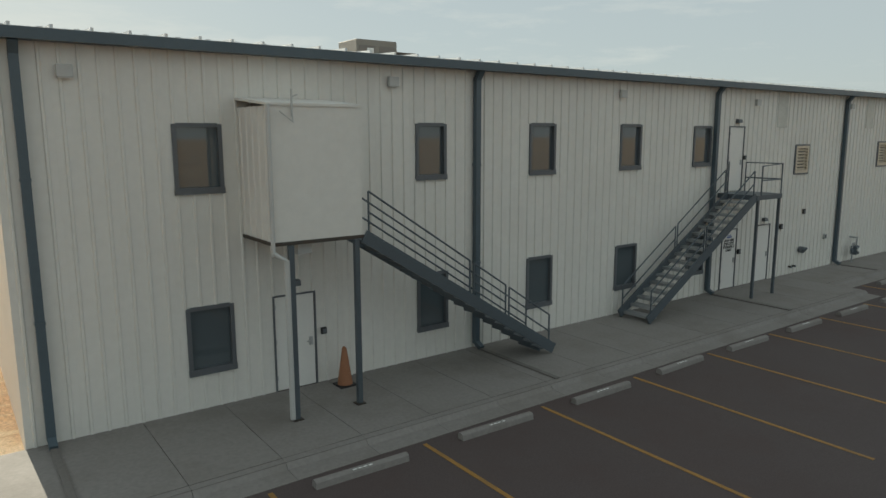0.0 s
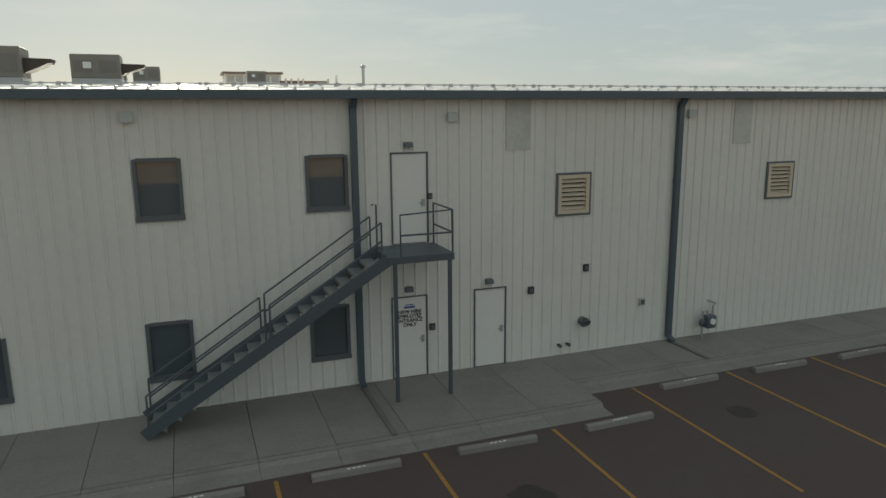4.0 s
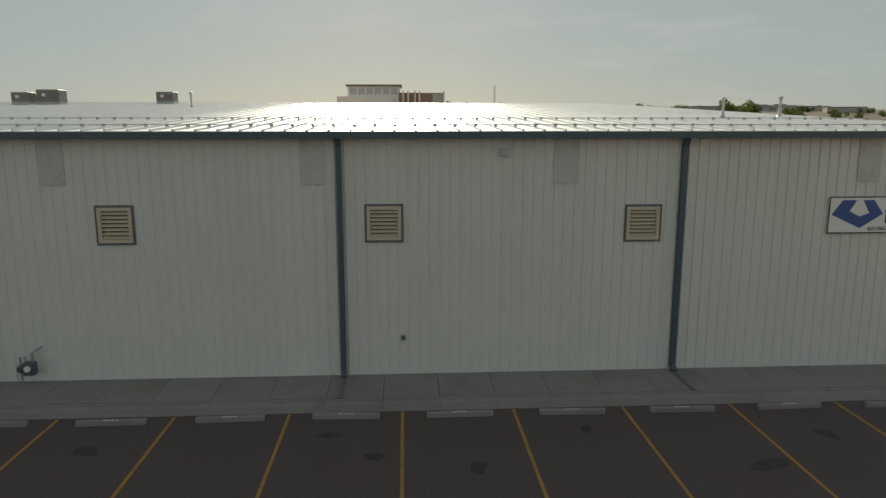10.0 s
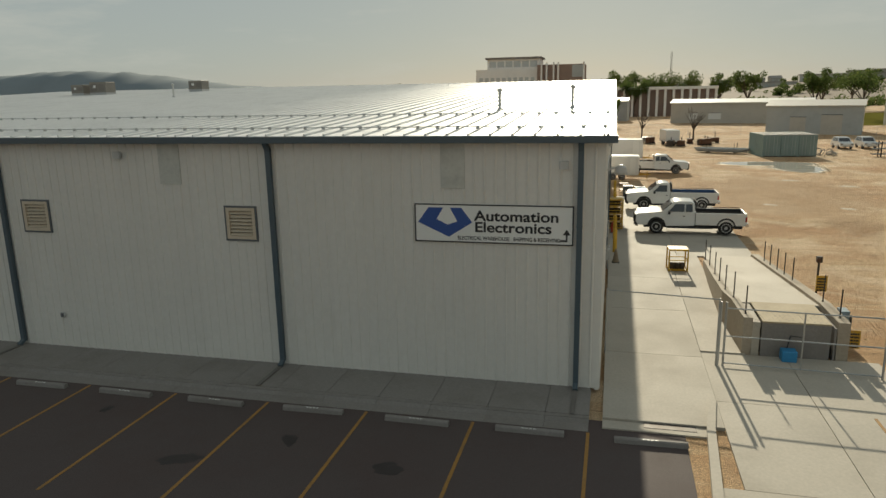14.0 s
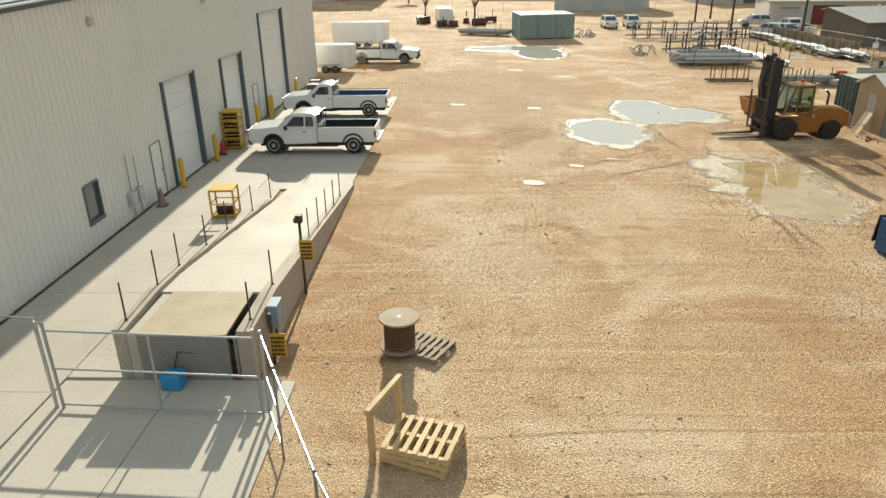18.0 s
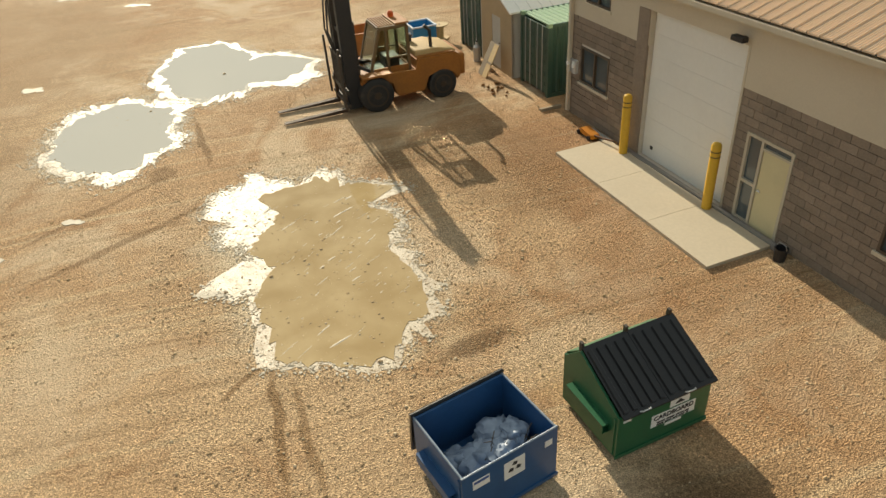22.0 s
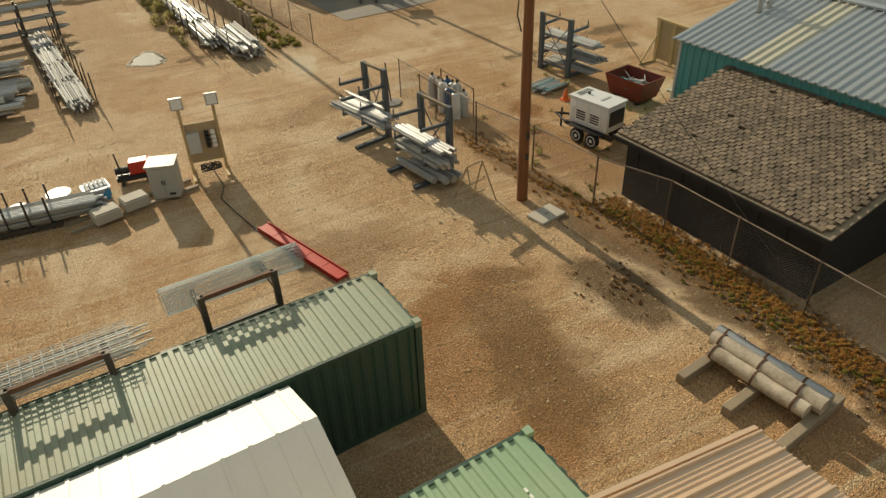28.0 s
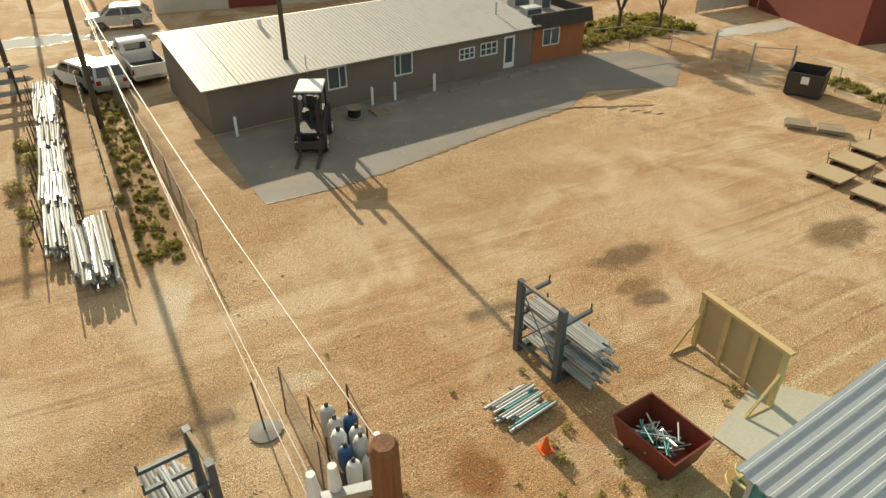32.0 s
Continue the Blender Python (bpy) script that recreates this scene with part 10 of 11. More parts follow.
for pts in ([(122.1, 57.25), (125, 57.35), (128, 57.85), (131, 58.7), (134.5, 59.6), (139.3, 60.55)], [(139.3, 60.55), (141.4, 59.7), (143.5, 58.9)], [(137.6, 60.9), (140.5, 60.2), (143.2, 57.6)]):
    for a, b in zip(pts[:-1], pts[1:]):
        for q in range(6):
            u, v = q / 6, (q + 1) / 6
            x0, y0 = a[0] + (b[0] - a[0]) * u, a[1] + (b[1] - a[1]) * u
            x1, y1 = a[0] + (b[0] - a[0]) * v, a[1] + (b[1] - a[1]) * v
            r = rnd.uniform(0.03, 0.09)
            box(crk, min(x0, x1), max(x0, x1) + 0.05, (y0 + y1) / 2 - r, (y0 + y1) / 2 + r, -0.02, 0.018)
part("edge_cracks", crk, M_WETMUD, pd, "dark soil in the cracked edge", kind="stuff")


def compact_forklift(m):
    v = thing("compact_forklift", "red and black forklift with white roof guard", "forklift", m)
    for x, s, r in ((-0.5, -1, 0.36), (-0.5, 1, 0.36), (1.2, -1, 0.3), (1.2, 1, 0.3)):
        wheel(v, x, s * 0.5, r, 0.24, s, M_SIGN)
    bm = B()
    prism(bm, [(-0.7, 0.35), (1.1, 0.3), (1.75, 0.45), (1.8, 1.05), (1.2, 1.2), (0.2, 0.95), (-0.7, 0.8)], "y", -0.5, 0.5)
    rounded(bm, 0.04, 1)
    part("body", bm, M_DARK, v)
    bm = B()
    box(bm, 1.3, 1.95, -0.52, 0.52, 0.35, 1.05)
    rounded(bm, 0.08)
    part("counterweight", bm, M_DARK, v)
    bm = B()
    box(bm, 0.4, 1.3, -0.4, 0.4, 1.0, 1.22)
    part("engine_hood", bm, M_DARK, v)
    bm = B()
    box(bm, 0.35, 0.8, -0.25, 0.25, 1.2, 1.3)
    box(bm, 0.75, 0.85, -0.25, 0.25, 1.3, 1.75)
    part("seat", bm, M_DARK, v)
    for x, xt in ((-0.45, -0.1), (1.25, 1.1)):
        for s in (-1, 1):
            bm = B()
            beam(bm, (x, s * 0.46, 0.9), (xt, s * 0.44, 2.2), 0.07)
            part("roof_post", bm, M_DARK, v)
    bm = B()
    box(bm, -0.2, 1.25, -0.52, 0.52, 2.2, 2.27)
    rounded(bm, 0.03, 1)
    part("roof_guard", bm, M_SIGN, v)
    for s in (-0.38, 0.38):
        bm = B()
        box(bm, -1.0, -0.85, s - 0.06, s + 0.06, 0.1, 2.35)
        part("mast_rail", bm, M_DARK, v)
        bm = B()
        box(bm, -1.1, -1.02, s - 0.06, s + 0.06, 0.08, 0.8)
        box(bm, -2.2, -1.1, s - 0.06, s + 0.06, 0.06, 0.11)
        part("fork", bm, M_DARKSTEEL, v)
    bm = B()
    box(bm, -1.05, -1.0, -0.55, 0.55, 0.3, 0.6)
    part("carriage", bm, M_DARKSTEEL, v)
    bm = B()
    rod(bm, (-0.25, 0, 1.1), (-0.05, 0, 1.45), 0.03, 6)
    part("steering_column", bm, M_DARK, v)
    for s in (-0.3, 0.3):
        bm = B()
        lathe(bm, [(0.02, 0), (0.09, 0.02), (0.09, 0.08)], 10, (-0.3, s, 2.05), "x")
        part("work_lamp", bm, M_SIGN, v)


compact_forklift(yaw(125.6, 61.9, 0.012, 66) @ Matrix.Scale(1.2, 4))
cable_spool(yaw(128.5, 64.3, 0.02), 0.42, 0.55, M_OLDWOOD, M_DARK, "weathered wooden cable spool beside the house")
pallet(yaw(130.0, 64.4, 0.015, 5), 1.0, 0.9, None, "weathered pallet on asphalt beside the house")

# ---- east side: fence, dark bin, lumber and panels ----
fence_run([(145.8, 67.95), (149.0, 67.7), (152.2, 63.6)], 1.5, "galvanised chain-link fence beside grass", posts_every=2.4, step=0.3)
fence_run([(154.2, 59.2), (154.0, 56.0), (153.4, 50.0), (152.6, 38.0)], 1.4, "low chain-link fence along the road verge", posts_every=3.0, step=0.3)
gt = thing("pipe_gate", "closed galvanised pipe gate at the road", "gate")
for a in ((152.4, 60.7), (154.2, 59.3), (152.2, 63.5)):
    bm = B()
    rod(bm, (*a, 0), (*a, 1.75), 0.06, 8)
    part("gate_post", bm, M_GALV, gt)
for z in (0.15, 1.5):
    bm = B()
    rod(bm, (152.2, 63.5, z), (152.4, 60.7, z), 0.03, 6)
    part("gate_rail", bm, M_GALV, gt)
    bm = B()
    rod(bm, (152.4, 60.7, z), (154.2, 59.3, z), 0.03, 6)
    part("gate_rail", bm, M_GALV, gt)
db = thing("dark_dumpster", "open dark steel dumpster with pale notice", "dumpster", yaw(151.1, 57.1, 0, -62))
M_DKBIN = material("dark_bin_paint", (0.05, 0.04, 0.035), 0.5, 0.1, 0.2)
for nm, q in (("front_panel", (0, 1.9, 0, 0.06, 0.1, 1.3)), ("back_panel", (0, 1.9, 1.54, 1.6, 0.1, 1.45)), ("side_panel", (0, 0.06, 0.06, 1.54, 0.1, 1.38)), ("side_panel", (1.84, 1.9, 0.06, 1.54, 0.1, 1.38)), ("floor_plate", (0.06, 1.84, 0.06, 1.54, 0.1, 0.16))):
    bm = B()
    box(bm, *q)
    part(nm, bm, M_DKBIN, db)
for x in (0.1, 1.7):
    bm = B()
    box(bm, x, x + 0.1, 0.1, 1.5, 0, 0.1)
    part("skid", bm, M_DKBIN, db)
bm = B()
box(bm, 0.75, 1.15, -0.006, 0, 0.75, 1.15)
part("notice", bm, M_SIGN, db)
for k, (x, y) in enumerate(((148.0, 53.5), (148.9, 52.3))):
    t = thing("lumber_stack", "low stack of weathered planks", "lumber", yaw(x, y, 0, -50), "stacks of planks")
    for j in range(3):
        for i in range(5):
            bm = B()
            box(bm, -0.6 + 0.03 * j, 0.65 - 0.02 * i, -0.5 + i * 0.2, -0.32 + i * 0.2, 0.08 + j * 0.06, 0.135 + j * 0.06)
            part("plank", bm, M_OLDWOOD, t)
    for x2 in (-0.4, 0.4):
        bm = B()
        box(bm, x2 - 0.05, x2 + 0.05, -0.5, 0.5, 0, 0.08)
        part("bearer", bm, M_OLDWOOD, t)
for k in range(6):
    x, y = 144.5 + (k % 3) * 2.0, 46.7 + (k // 3) * 2.1 + (k % 3) * 0.45
    t = thing("board_bundle", "flat tan panel lying on beams", "panel", yaw(x, y, 0, 8), "stored flat panels")
    for yy in (-0.55, 0.55):
        bm = B()
        box(bm, -0.8, 0.8, yy - 0.06, yy + 0.06, 0, 0.22)
        part("beam", bm, M_RUST, t)
    bm = B()
    box(bm, -0.68, 0.68, -0.75, 0.75, 0.22, 0.3)
    part("panel", bm, M_TANPANEL, t)
    bm = B()
    rod(bm, (0.72, 0.6, 0.1), (0.82, 0.75, 0.75), 0.03, 6)
    part("stake", bm, M_OLDWOOD, t)


# ---- plants ----
def leaf_cloud(name, clumps, n, size, mat, seed):
    """Many small leaves gathered in clumps (x, y, z, radius)."""
    r = np.random.default_rng(seed)
    w = np.array([c[3] ** 2 for c in clumps])
    idx = r.choice(len(clumps), n, p=w / w.sum())
    c = np.array(clumps)[idx]
    d = r.normal(size=(n, 3))
    d /= np.linalg.norm(d, axis=1)[:, None]
    p = c[:, :3] + d * (c[:, 3] * r.uniform(0.45, 1.05, n))[:, None] * np.array([1, 1, 0.8])
    p[:, 2] = np.maximum(p[:, 2], 0.02)
    u = r.normal(size=(n, 3))
    u /= np.linalg.norm(u, axis=1)[:, None]
    v = np.cross(u, r.normal(size=(n, 3)))
    v /= np.linalg.norm(v, axis=1)[:, None]
    s = (size * r.uniform(0.6, 1.4, n))[:, None]
    verts = np.stack([p - u * s, p + v * s * 0.5, p + u * s, p - v * s * 0.5], 1).reshape(-1, 3)
    faces = np.arange(n * 4).reshape(-1, 4)
    return raw_mesh(name, verts.tolist(), faces.tolist(), mat)


def tree_meshes(h, w, seed, n=2600, bare=False, leaf=0.2, mat=None):
    r = random.Random(seed)
    bm = B()
    tips = []
    fork = h * r.uniform(0.25, 0.35)
    lathe(bm, [(h * 0.03, -0.2), (h * 0.024, fork * 0.5), (h * 0.02, fork + 0.1)], 8)
    for k in range(7 if not bare else 9):
        a = k * 2.4 + r.uniform(-0.4, 0.4)
        e = Vector((math.cos(a) * w * r.uniform(0.25, 0.42), math.sin(a) * w * r.uniform(0.25, 0.42), h * r.uniform(0.6, 0.92)))
        m1 = Vector((0, 0, fork)).lerp(e, 0.45) + Vector((0, 0, h * 0.04))
        rod(bm, (0, 0, fork), m1, h * 0.013, 6, h * 0.008)
        rod(bm, m1, e, h * 0.008, 5, h * 0.003)
        tips.append(e)
        for j in range(3 if not bare else 6):
            q = m1.lerp(e, r.random()) + Vector((r.uniform(-1, 1), r.uniform(-1, 1), r.uniform(0, 0.8))) * w * 0.16
            rod(bm, m1.lerp(e, r.uniform(0, 0.5)), q, h * 0.004, 4, h * 0.002)
            tips.append(q)
    wood = mesh_of("trunk", bm, M_BARK)
    if bare:
        return wood, None
    clumps = [(t.x, t.y, t.z, w * r.uniform(0.09, 0.2)) for t in tips]
    return wood, leaf_cloud("crown", clumps, n, leaf, mat or M_FOLIAGE, seed)


TREES = [tree_meshes(1.0 * 9, 7.5, 3), tree_meshes(9, 6.0, 8), tree_meshes(9, 9.0, 15), tree_meshes(6.2, 5.0, 21, bare=True)]


def tree(x, y, h, kind_, a=0.0, label="broad green tree with uneven crown", group="trees"):
    t = thing("tree", label, "tree", Matrix.Translation((x, y, 0)) @ Matrix.Rotation(a, 4, "Z") @ Matrix.Scale(h / (9 if kind_ < 3 else 6.2), 4), group)
    shared("trunk", TREES[kind_][0], t)
    if TREES[kind_][1]:
        shared("crown", TREES[kind_][1], t)
    return t


tree(150.6, 70.9, 5.2, 0, 0.4, "green tree beside the fence and grass")
tree(153.4, 69.9, 5.0, 1, 1.4, "green tree beside the fence and grass")
tree(82.2, 106, 6.2, 3, 0.0, "bare branching tree in the far yard", "bare trees")
tree(74.0, 112, 5.5, 3, 1.2, "bare branching tree in the far yard", "bare trees")
for k, (x, y, h) in enumerate(((148, 178, 14.5), (132, 185, 12.5), (128, 215, 14), (66, 235, 13), (73, 260, 16), (84, 255, 14), (94, 262, 15), (106, 255, 14), (117, 262, 15), (139, 250, 13), (152, 262, 14), (170, 230, 14), (185, 262, 15), (27, 230, 9), (16, 190, 11), (10, 205, 9), (-2, 215, 12), (75, 215, 12), (-18, 160, 9.5), (-30, 165, 8), (200, 240, 14), (215, 200, 12), (68, 152, 7), (36, 262, 14))):
    tree(x, y, h, (k * 2 + k // 3) % 3, k * 1.7, "far broad green tree", "far trees")


def scrub(name, region, n, rad, mat, label, seed, leaf=0.06, dens=120):
    r = random.Random(seed)
    clumps = []
    for _ in range(n):
        x, y = region(r)
        k = rad * r.uniform(0.5, 1.4)
        clumps.append((x, y, k * 0.5, k))
    ob = new(name, leaf_cloud(name, clumps, n * dens, leaf, mat, seed))
    return tagged(ob, label, "scrub", kind="stuff")


scrub("scrub", lambda r: ((lambda v: (117.0 + r.uniform(0, 1.5) - 0.03 * (v - 55), v))(r.uniform(54.5, 73))), 34, 0.2, M_SHRUB, "grey-green scrub bushes beside the pipe piles", 3, 0.05, 170)
scrub("scrub", lambda r: ((lambda v: (117.2 + r.uniform(0, 1.4) - 0.03 * (v - 55), v))(r.uniform(54.5, 72))), 260, 0.09, M_VERGE, "yellow dry grass tufts beside the pipe piles", 4, 0.045, 50)
scrub("scrub", lambda r: (113.6 + r.uniform(-0.5, 0.3), r.uniform(58, 68)), 14, 0.35, M_SHRUB, "grey-green scrub bushes beside the pipe piles", 5, 0.07, 150)
scrub("dry_grass", lambda r: (121.45 + r.gauss(0, 0.33), 22.0 + 12.8 * r.random()), 2200, 0.042, M_DRYGRASS, "dry orange grass along the fence", 7, 0.03, 26)
scrub("dry_grass", lambda r: (120.9 + r.gauss(0, 0.45), 21.0 + 14 * r.random()), 90, 0.035, M_DEADWEED, "dark dead weeds along the fence", 27, 0.03, 22)
scrub("dry_grass", lambda r: (120.3 + r.gauss(0, 0.3), 33.5 + 8 * r.random()), 160, 0.05, M_DRYGRASS, "thin dry grass along the fence", 8, 0.028, 22)
scrub("dry_grass", lambda r: (119.0 + r.gauss(0, 0.55), 31.4 + r.gauss(0, 0.6)), 60, 0.03, M_DEADWEED, "dead brown weeds beside the pole", 9, 0.03, 22)
scrub("dry_grass", lambda r: (121.2 + r.gauss(0, 0.3), 24.0 + 12 * r.random()), 260, 0.05, M_VERGE, "green and yellow grass along the fence", 31, 0.03, 30)
scrub("weeds", lambda r: (r.gauss(125, 2.2), r.gauss(39.5, 2.3)), 60, 0.13, M_SHRUB, "small scattered weeds in the gravel", 11, 0.045, 40)
scrub("weeds", lambda r: (101.6 + r.uniform(-0.3, 0.4), 26.0 + r.uniform(-0.7, 0.8)), 14, 0.05, M_DEADWEED, "dead twigs and weeds at the workshop corner", 13, 0.04, 26)
scrub("grass", lambda r: (r.uniform(146, 156), 69 + r.uniform(0, 5)), 260, 0.3, M_VERGE, "green and yellow grass under the trees", 15, 0.12, 40)
scrub("grass", lambda r: (154.6 + r.uniform(0, 1.6), r.uniform(38, 58)), 180, 0.18, M_VERGE, "green and yellow grass verge along the road", 17, 0.1, 40)
sheet("lawn", [(112, 150), (150, 150), (170, 230), (118, 230)], -0.05, 0.02, M_VERGE, "far green lawn between trees", "lawn")

# ---- west side of the storage yard: long pipe piles ----
def pipe_pile(p, q, rows, L, label, seed, r=0.07, board=False):
    """Pipes lying along the line p to q in heaps end to end."""
    rnd = random.Random(seed)
    d = Vector((q[0] - p[0], q[1] - p[1], 0))
    n = max(1, round(d.length / L))
    for k in range(n):
        a = Vector((*p, 0)) + d * ((k + 0.04) / n)
        b = Vector((*p, 0)) + d * ((k + 0.96) / n)
        t = thing("pipe_pile", label, "pipes", None, "long pipe piles")
        for u in (0.2, 0.8):
            c = a.lerp(b, u)
            s = d.normalized().cross(Vector((0, 0, 1)))
            bm = B()
            beam(bm, c - s * 0.75 + Vector((0, 0, 0.08)), c + s * 0.75 + Vector((0, 0, 0.08)), 0.12, 0.16)
            part("bearer", bm, M_OLDWOOD, t)
            for e in (-0.72, 0.72):
                bm = B()
                rod(bm, c + s * e, c + s * e + Vector((0, 0, 1.35)), 0.03, 6)
                part("stake", bm, M_DARKSTEEL, t)
        for nw, nh in rows:
            pipe_bundle(t, "pipe", nw, nh + rnd.randrange(2), r, a + Vector((0, 0, 0.16)), b + Vector((0, 0, 0.16)), [M_PIPE, M_GALV, M_PIPE], rnd, 0.12, 0.6)


pipe_pile((114.3, 75.3), (114.85, 56.5), [(9, 5)], 3.1, "white conduit pipes heaped between stakes", 31, 0.055)
pipe_pile((115.7, 57.7), (115.8, 53.9), [(9, 5)], 3.8, "dark ended pipes heaped between stakes", 33, 0.07)
bd = thing("board_fence", "weathered board wall behind the pipe piles", "fence")
for k in range(38):
    bm = B()
    y = 56.8 + k * 0.46
    x = 116.75 - (y - 56.8) * 0.045
    box(bm, x - 0.02, x + 0.02, y, y + 0.45, 0.15, 1.25 + 0.05 * (k % 3))
    part("board", bm, M_OLDWOOD, bd)
for k in range(7):
    bm = B()
    y = 56.9 + k * 2.85
    x = 116.81 - (y - 56.8) * 0.045
    box(bm, x - 0.03, x + 0.06, y - 0.05, y + 0.05, 0, 1.4)
    part("post", bm, M_OLDWOOD, bd)
pipe_pile((108.0, 51.6), (107.0, 63.5), [(10, 3)], 3.0, "pale pipes with scattered ends on bearers", 35, 0.045)
pipe_pile((99.2, 53.3), (106.0, 53.0), [(4, 2)], 6.8, "thick white pipes stacked in rows", 36, 0.15)
pipe_pile((99.4, 55.6), (106.1, 55.3), [(5, 2)], 6.7, "long white pipes stacked in rows", 37, 0.13)
pipe_pile((101.0, 58.5), (105.9, 58.2), [(6, 3)], 5.0, "grey conduit stacked in rows", 38, 0.07)
for k, (x, y, a, l) in enumerate(((101.0, 61.5, 5, 3.2), (105.0, 63.5, 8, 3.2), (109.6, 74.2, 4, 3.5), (105.2, 74.6, 4, 3.5), (100.6, 75.0, 4, 3.5))):
    st = thing("pipe_rack", "steel upright rack with pale pipes on levels", "pipe rack", yaw(x, y, 0, a), "far pipe racks")
    for xx in (0, l / 2, l):
        for yy in (0, 0.9):
            bm = B()
            box(bm, xx - 0.05, xx + 0.05, yy - 0.05, yy + 0.05, 0, 1.9)
            part("upright", bm, M_DARKSTEEL, st)
        for z in (0.3, 0.95, 1.6):
            bm = B()
            box(bm, xx - 0.04, xx + 0.04, -0.1, 1.0, z - 0.05, z)
            part("arm", bm, M_DARKSTEEL, st)
    sp = thing("pipe_stack", "pale pipes lying on rack levels", "pipes", yaw(x, y, 0, a), "pipe stacks")
    for z in (0.3, 0.95, 1.6):
        pipe_bundle(sp, "pipe", 6, 1, 0.06, (-0.6, 0.45, z), (l + 0.6, 0.45, z), [M_PIPE, M_GALV], random.Random(k * 7), 0.1, 0.4)


def heap_of_coils(x, y, n, seed, label):
    r = random.Random(seed)
    t = thing("coil_heap", label, "coils", yaw(x, y))
    for k in range(n):
        cx, cy, R = r.uniform(-1.2, 1.2), r.uniform(-0.7, 0.7), r.uniform(0.3, 0.55)
        bm = B()
        tilt = r.uniform(0.2, 1.2)
        a0 = r.uniform(0, 6)
        pts = []
        for i in range(17):
            a = 2 * math.pi * i / 16
            px, py = R * math.cos(a), R * math.sin(a) * math.cos(tilt)
            pts.append((cx + px * math.cos(a0) - py * math.sin(a0), cy + px * math.sin(a0) + py * math.cos(a0), 0.06 + R * math.sin(tilt) * (1 + math.sin(a))))
        tube(bm, pts, 0.05, 5)
        part("coil", bm, M_PIPE, t)


heap_of_coils(101.2, 56.6, 10, 1, "heap of pale flexible conduit coils")
heap_of_coils(95.0, 77.2, 9, 2, "heap of pale conduit coils beside containers")
heap_of_coils(98.2, 60.4, 8, 4, "heap of pale flexible conduit coils")

# parked cars behind the piles
def estate_car(m, paint, label):
    """Front looks to -x; origin under the front bumper's middle."""
    v = thing("parked_car", label, "car", m, "parked cars")
    bm = B()
    side_profile(bm, [(0.05, 0.4), (0.0, 0.7), (0.15, 0.9), (1.1, 1.0), (1.75, 1.5), (2.1, 1.58), (3.8, 1.56), (4.35, 1.05), (4.45, 0.6), (4.4, 0.35), (3.8, 0.33), (3.55, 0.68), (3.2, 0.68), (2.95, 0.33), (1.4, 0.33), (1.15, 0.68), (0.8, 0.68), (0.55, 0.35)], 0.86, 0.25, 1.0)
    bmesh.ops.bevel(bm, geom=[e for e in bm.edges if e.calc_length() > 0.2], offset=0.03, segments=2, affect="EDGES")
    part("body", bm, paint, v, smooth=True)
    for x in (0.98, 3.38):
        for s in (-1, 1):
            wheel(v, x, s * 0.76, 0.32, 0.22, s)
    for s in (-1, 1):
        for q in (((1.35, 1.03), (1.8, 1.45), (2.45, 1.47), (2.45, 1.03)), ((2.55, 1.03), (2.55, 1.47), (3.6, 1.45), (3.9, 1.03))):
            bm = B()
            f1 = [bm.verts.new((x, s * (0.87 - 0.25 * max(0, z - 1.0)), z)) for x, z in q]
            f2 = [bm.verts.new((x, s * (0.845 - 0.25 * max(0, z - 1.0)), z)) for x, z in q]
            bm.faces.new(f1), bm.faces.new(f2[::-1])
            for i in range(4):
                bm.faces.new((f1[i], f1[(i + 1) % 4], f2[(i + 1) % 4], f2[i]))
            part("side_window", bm, M_CARGLASS, v)
        bm = B()
        box(bm, 4.38, 4.47, s * 0.68 - 0.12, s * 0.68 + 0.12, 0.75, 0.95)
        part("tail_lamp", bm, M_LAMPRED, v)
        bm = B()
        box(bm, 0.0, 0.1, s * 0.62 - 0.15, s * 0.62 + 0.15, 0.68, 0.8)
        part("headlight", bm, M_CARGLASS, v)
    for nm, q in (("windscreen", ((1.13, -0.72, 1.03), (1.13, 0.72, 1.03), (1.72, 0.62, 1.48), (1.72, -0.62, 1.48))), ("rear_window", ((4.33, -0.68, 1.1), (4.33, 0.68, 1.1), (3.88, 0.6, 1.5), (3.88, -0.6, 1.5)))):
        bm = B()
        dx = -0.02 if nm == "windscreen" else 0.02
        f1 = [bm.verts.new(p) for p in q]
        f2 = [bm.verts.new((p[0] + dx, p[1], p[2] + 0.02)) for p in q]
        bm.faces.new(f1), bm.faces.new(f2[::-1])
        for i in range(4):
            bm.faces.new((f1[i], f1[(i + 1) % 4], f2[(i + 1) % 4], f2[i]))
        part(nm, bm, M_CARGLASS, v)
    return v


M_SILVER = material("silver_vehicle_paint", (0.5, 0.49, 0.46), 0.28, 0.4, 0.03, 10, 1, 0.1)
estate_car(yaw(115.2, 77.6, 0, -60), M_WHITE, "white hatchback parked by the pipe piles")
estate_car(yaw(117.3, 77.4, 0, -84), M_SILVER, "silver car parked by the scrub strip")
pickup(yaw(119.0, 80.0, 0, -82), True, None, False, "dusty pickup parked beside the house", "far pickups")
estate_car(yaw(117.1, 88.2, 0, -6), M_SILVER, "silver estate car parked beyond the puddles")
for x, y, a in ((99.2, 88.2, -90), (102.3, 88.6, -92)):
    estate_car(yaw(x + 0.9, y - 2, 0, 90) , M_WHITE, "white van facing the yard")
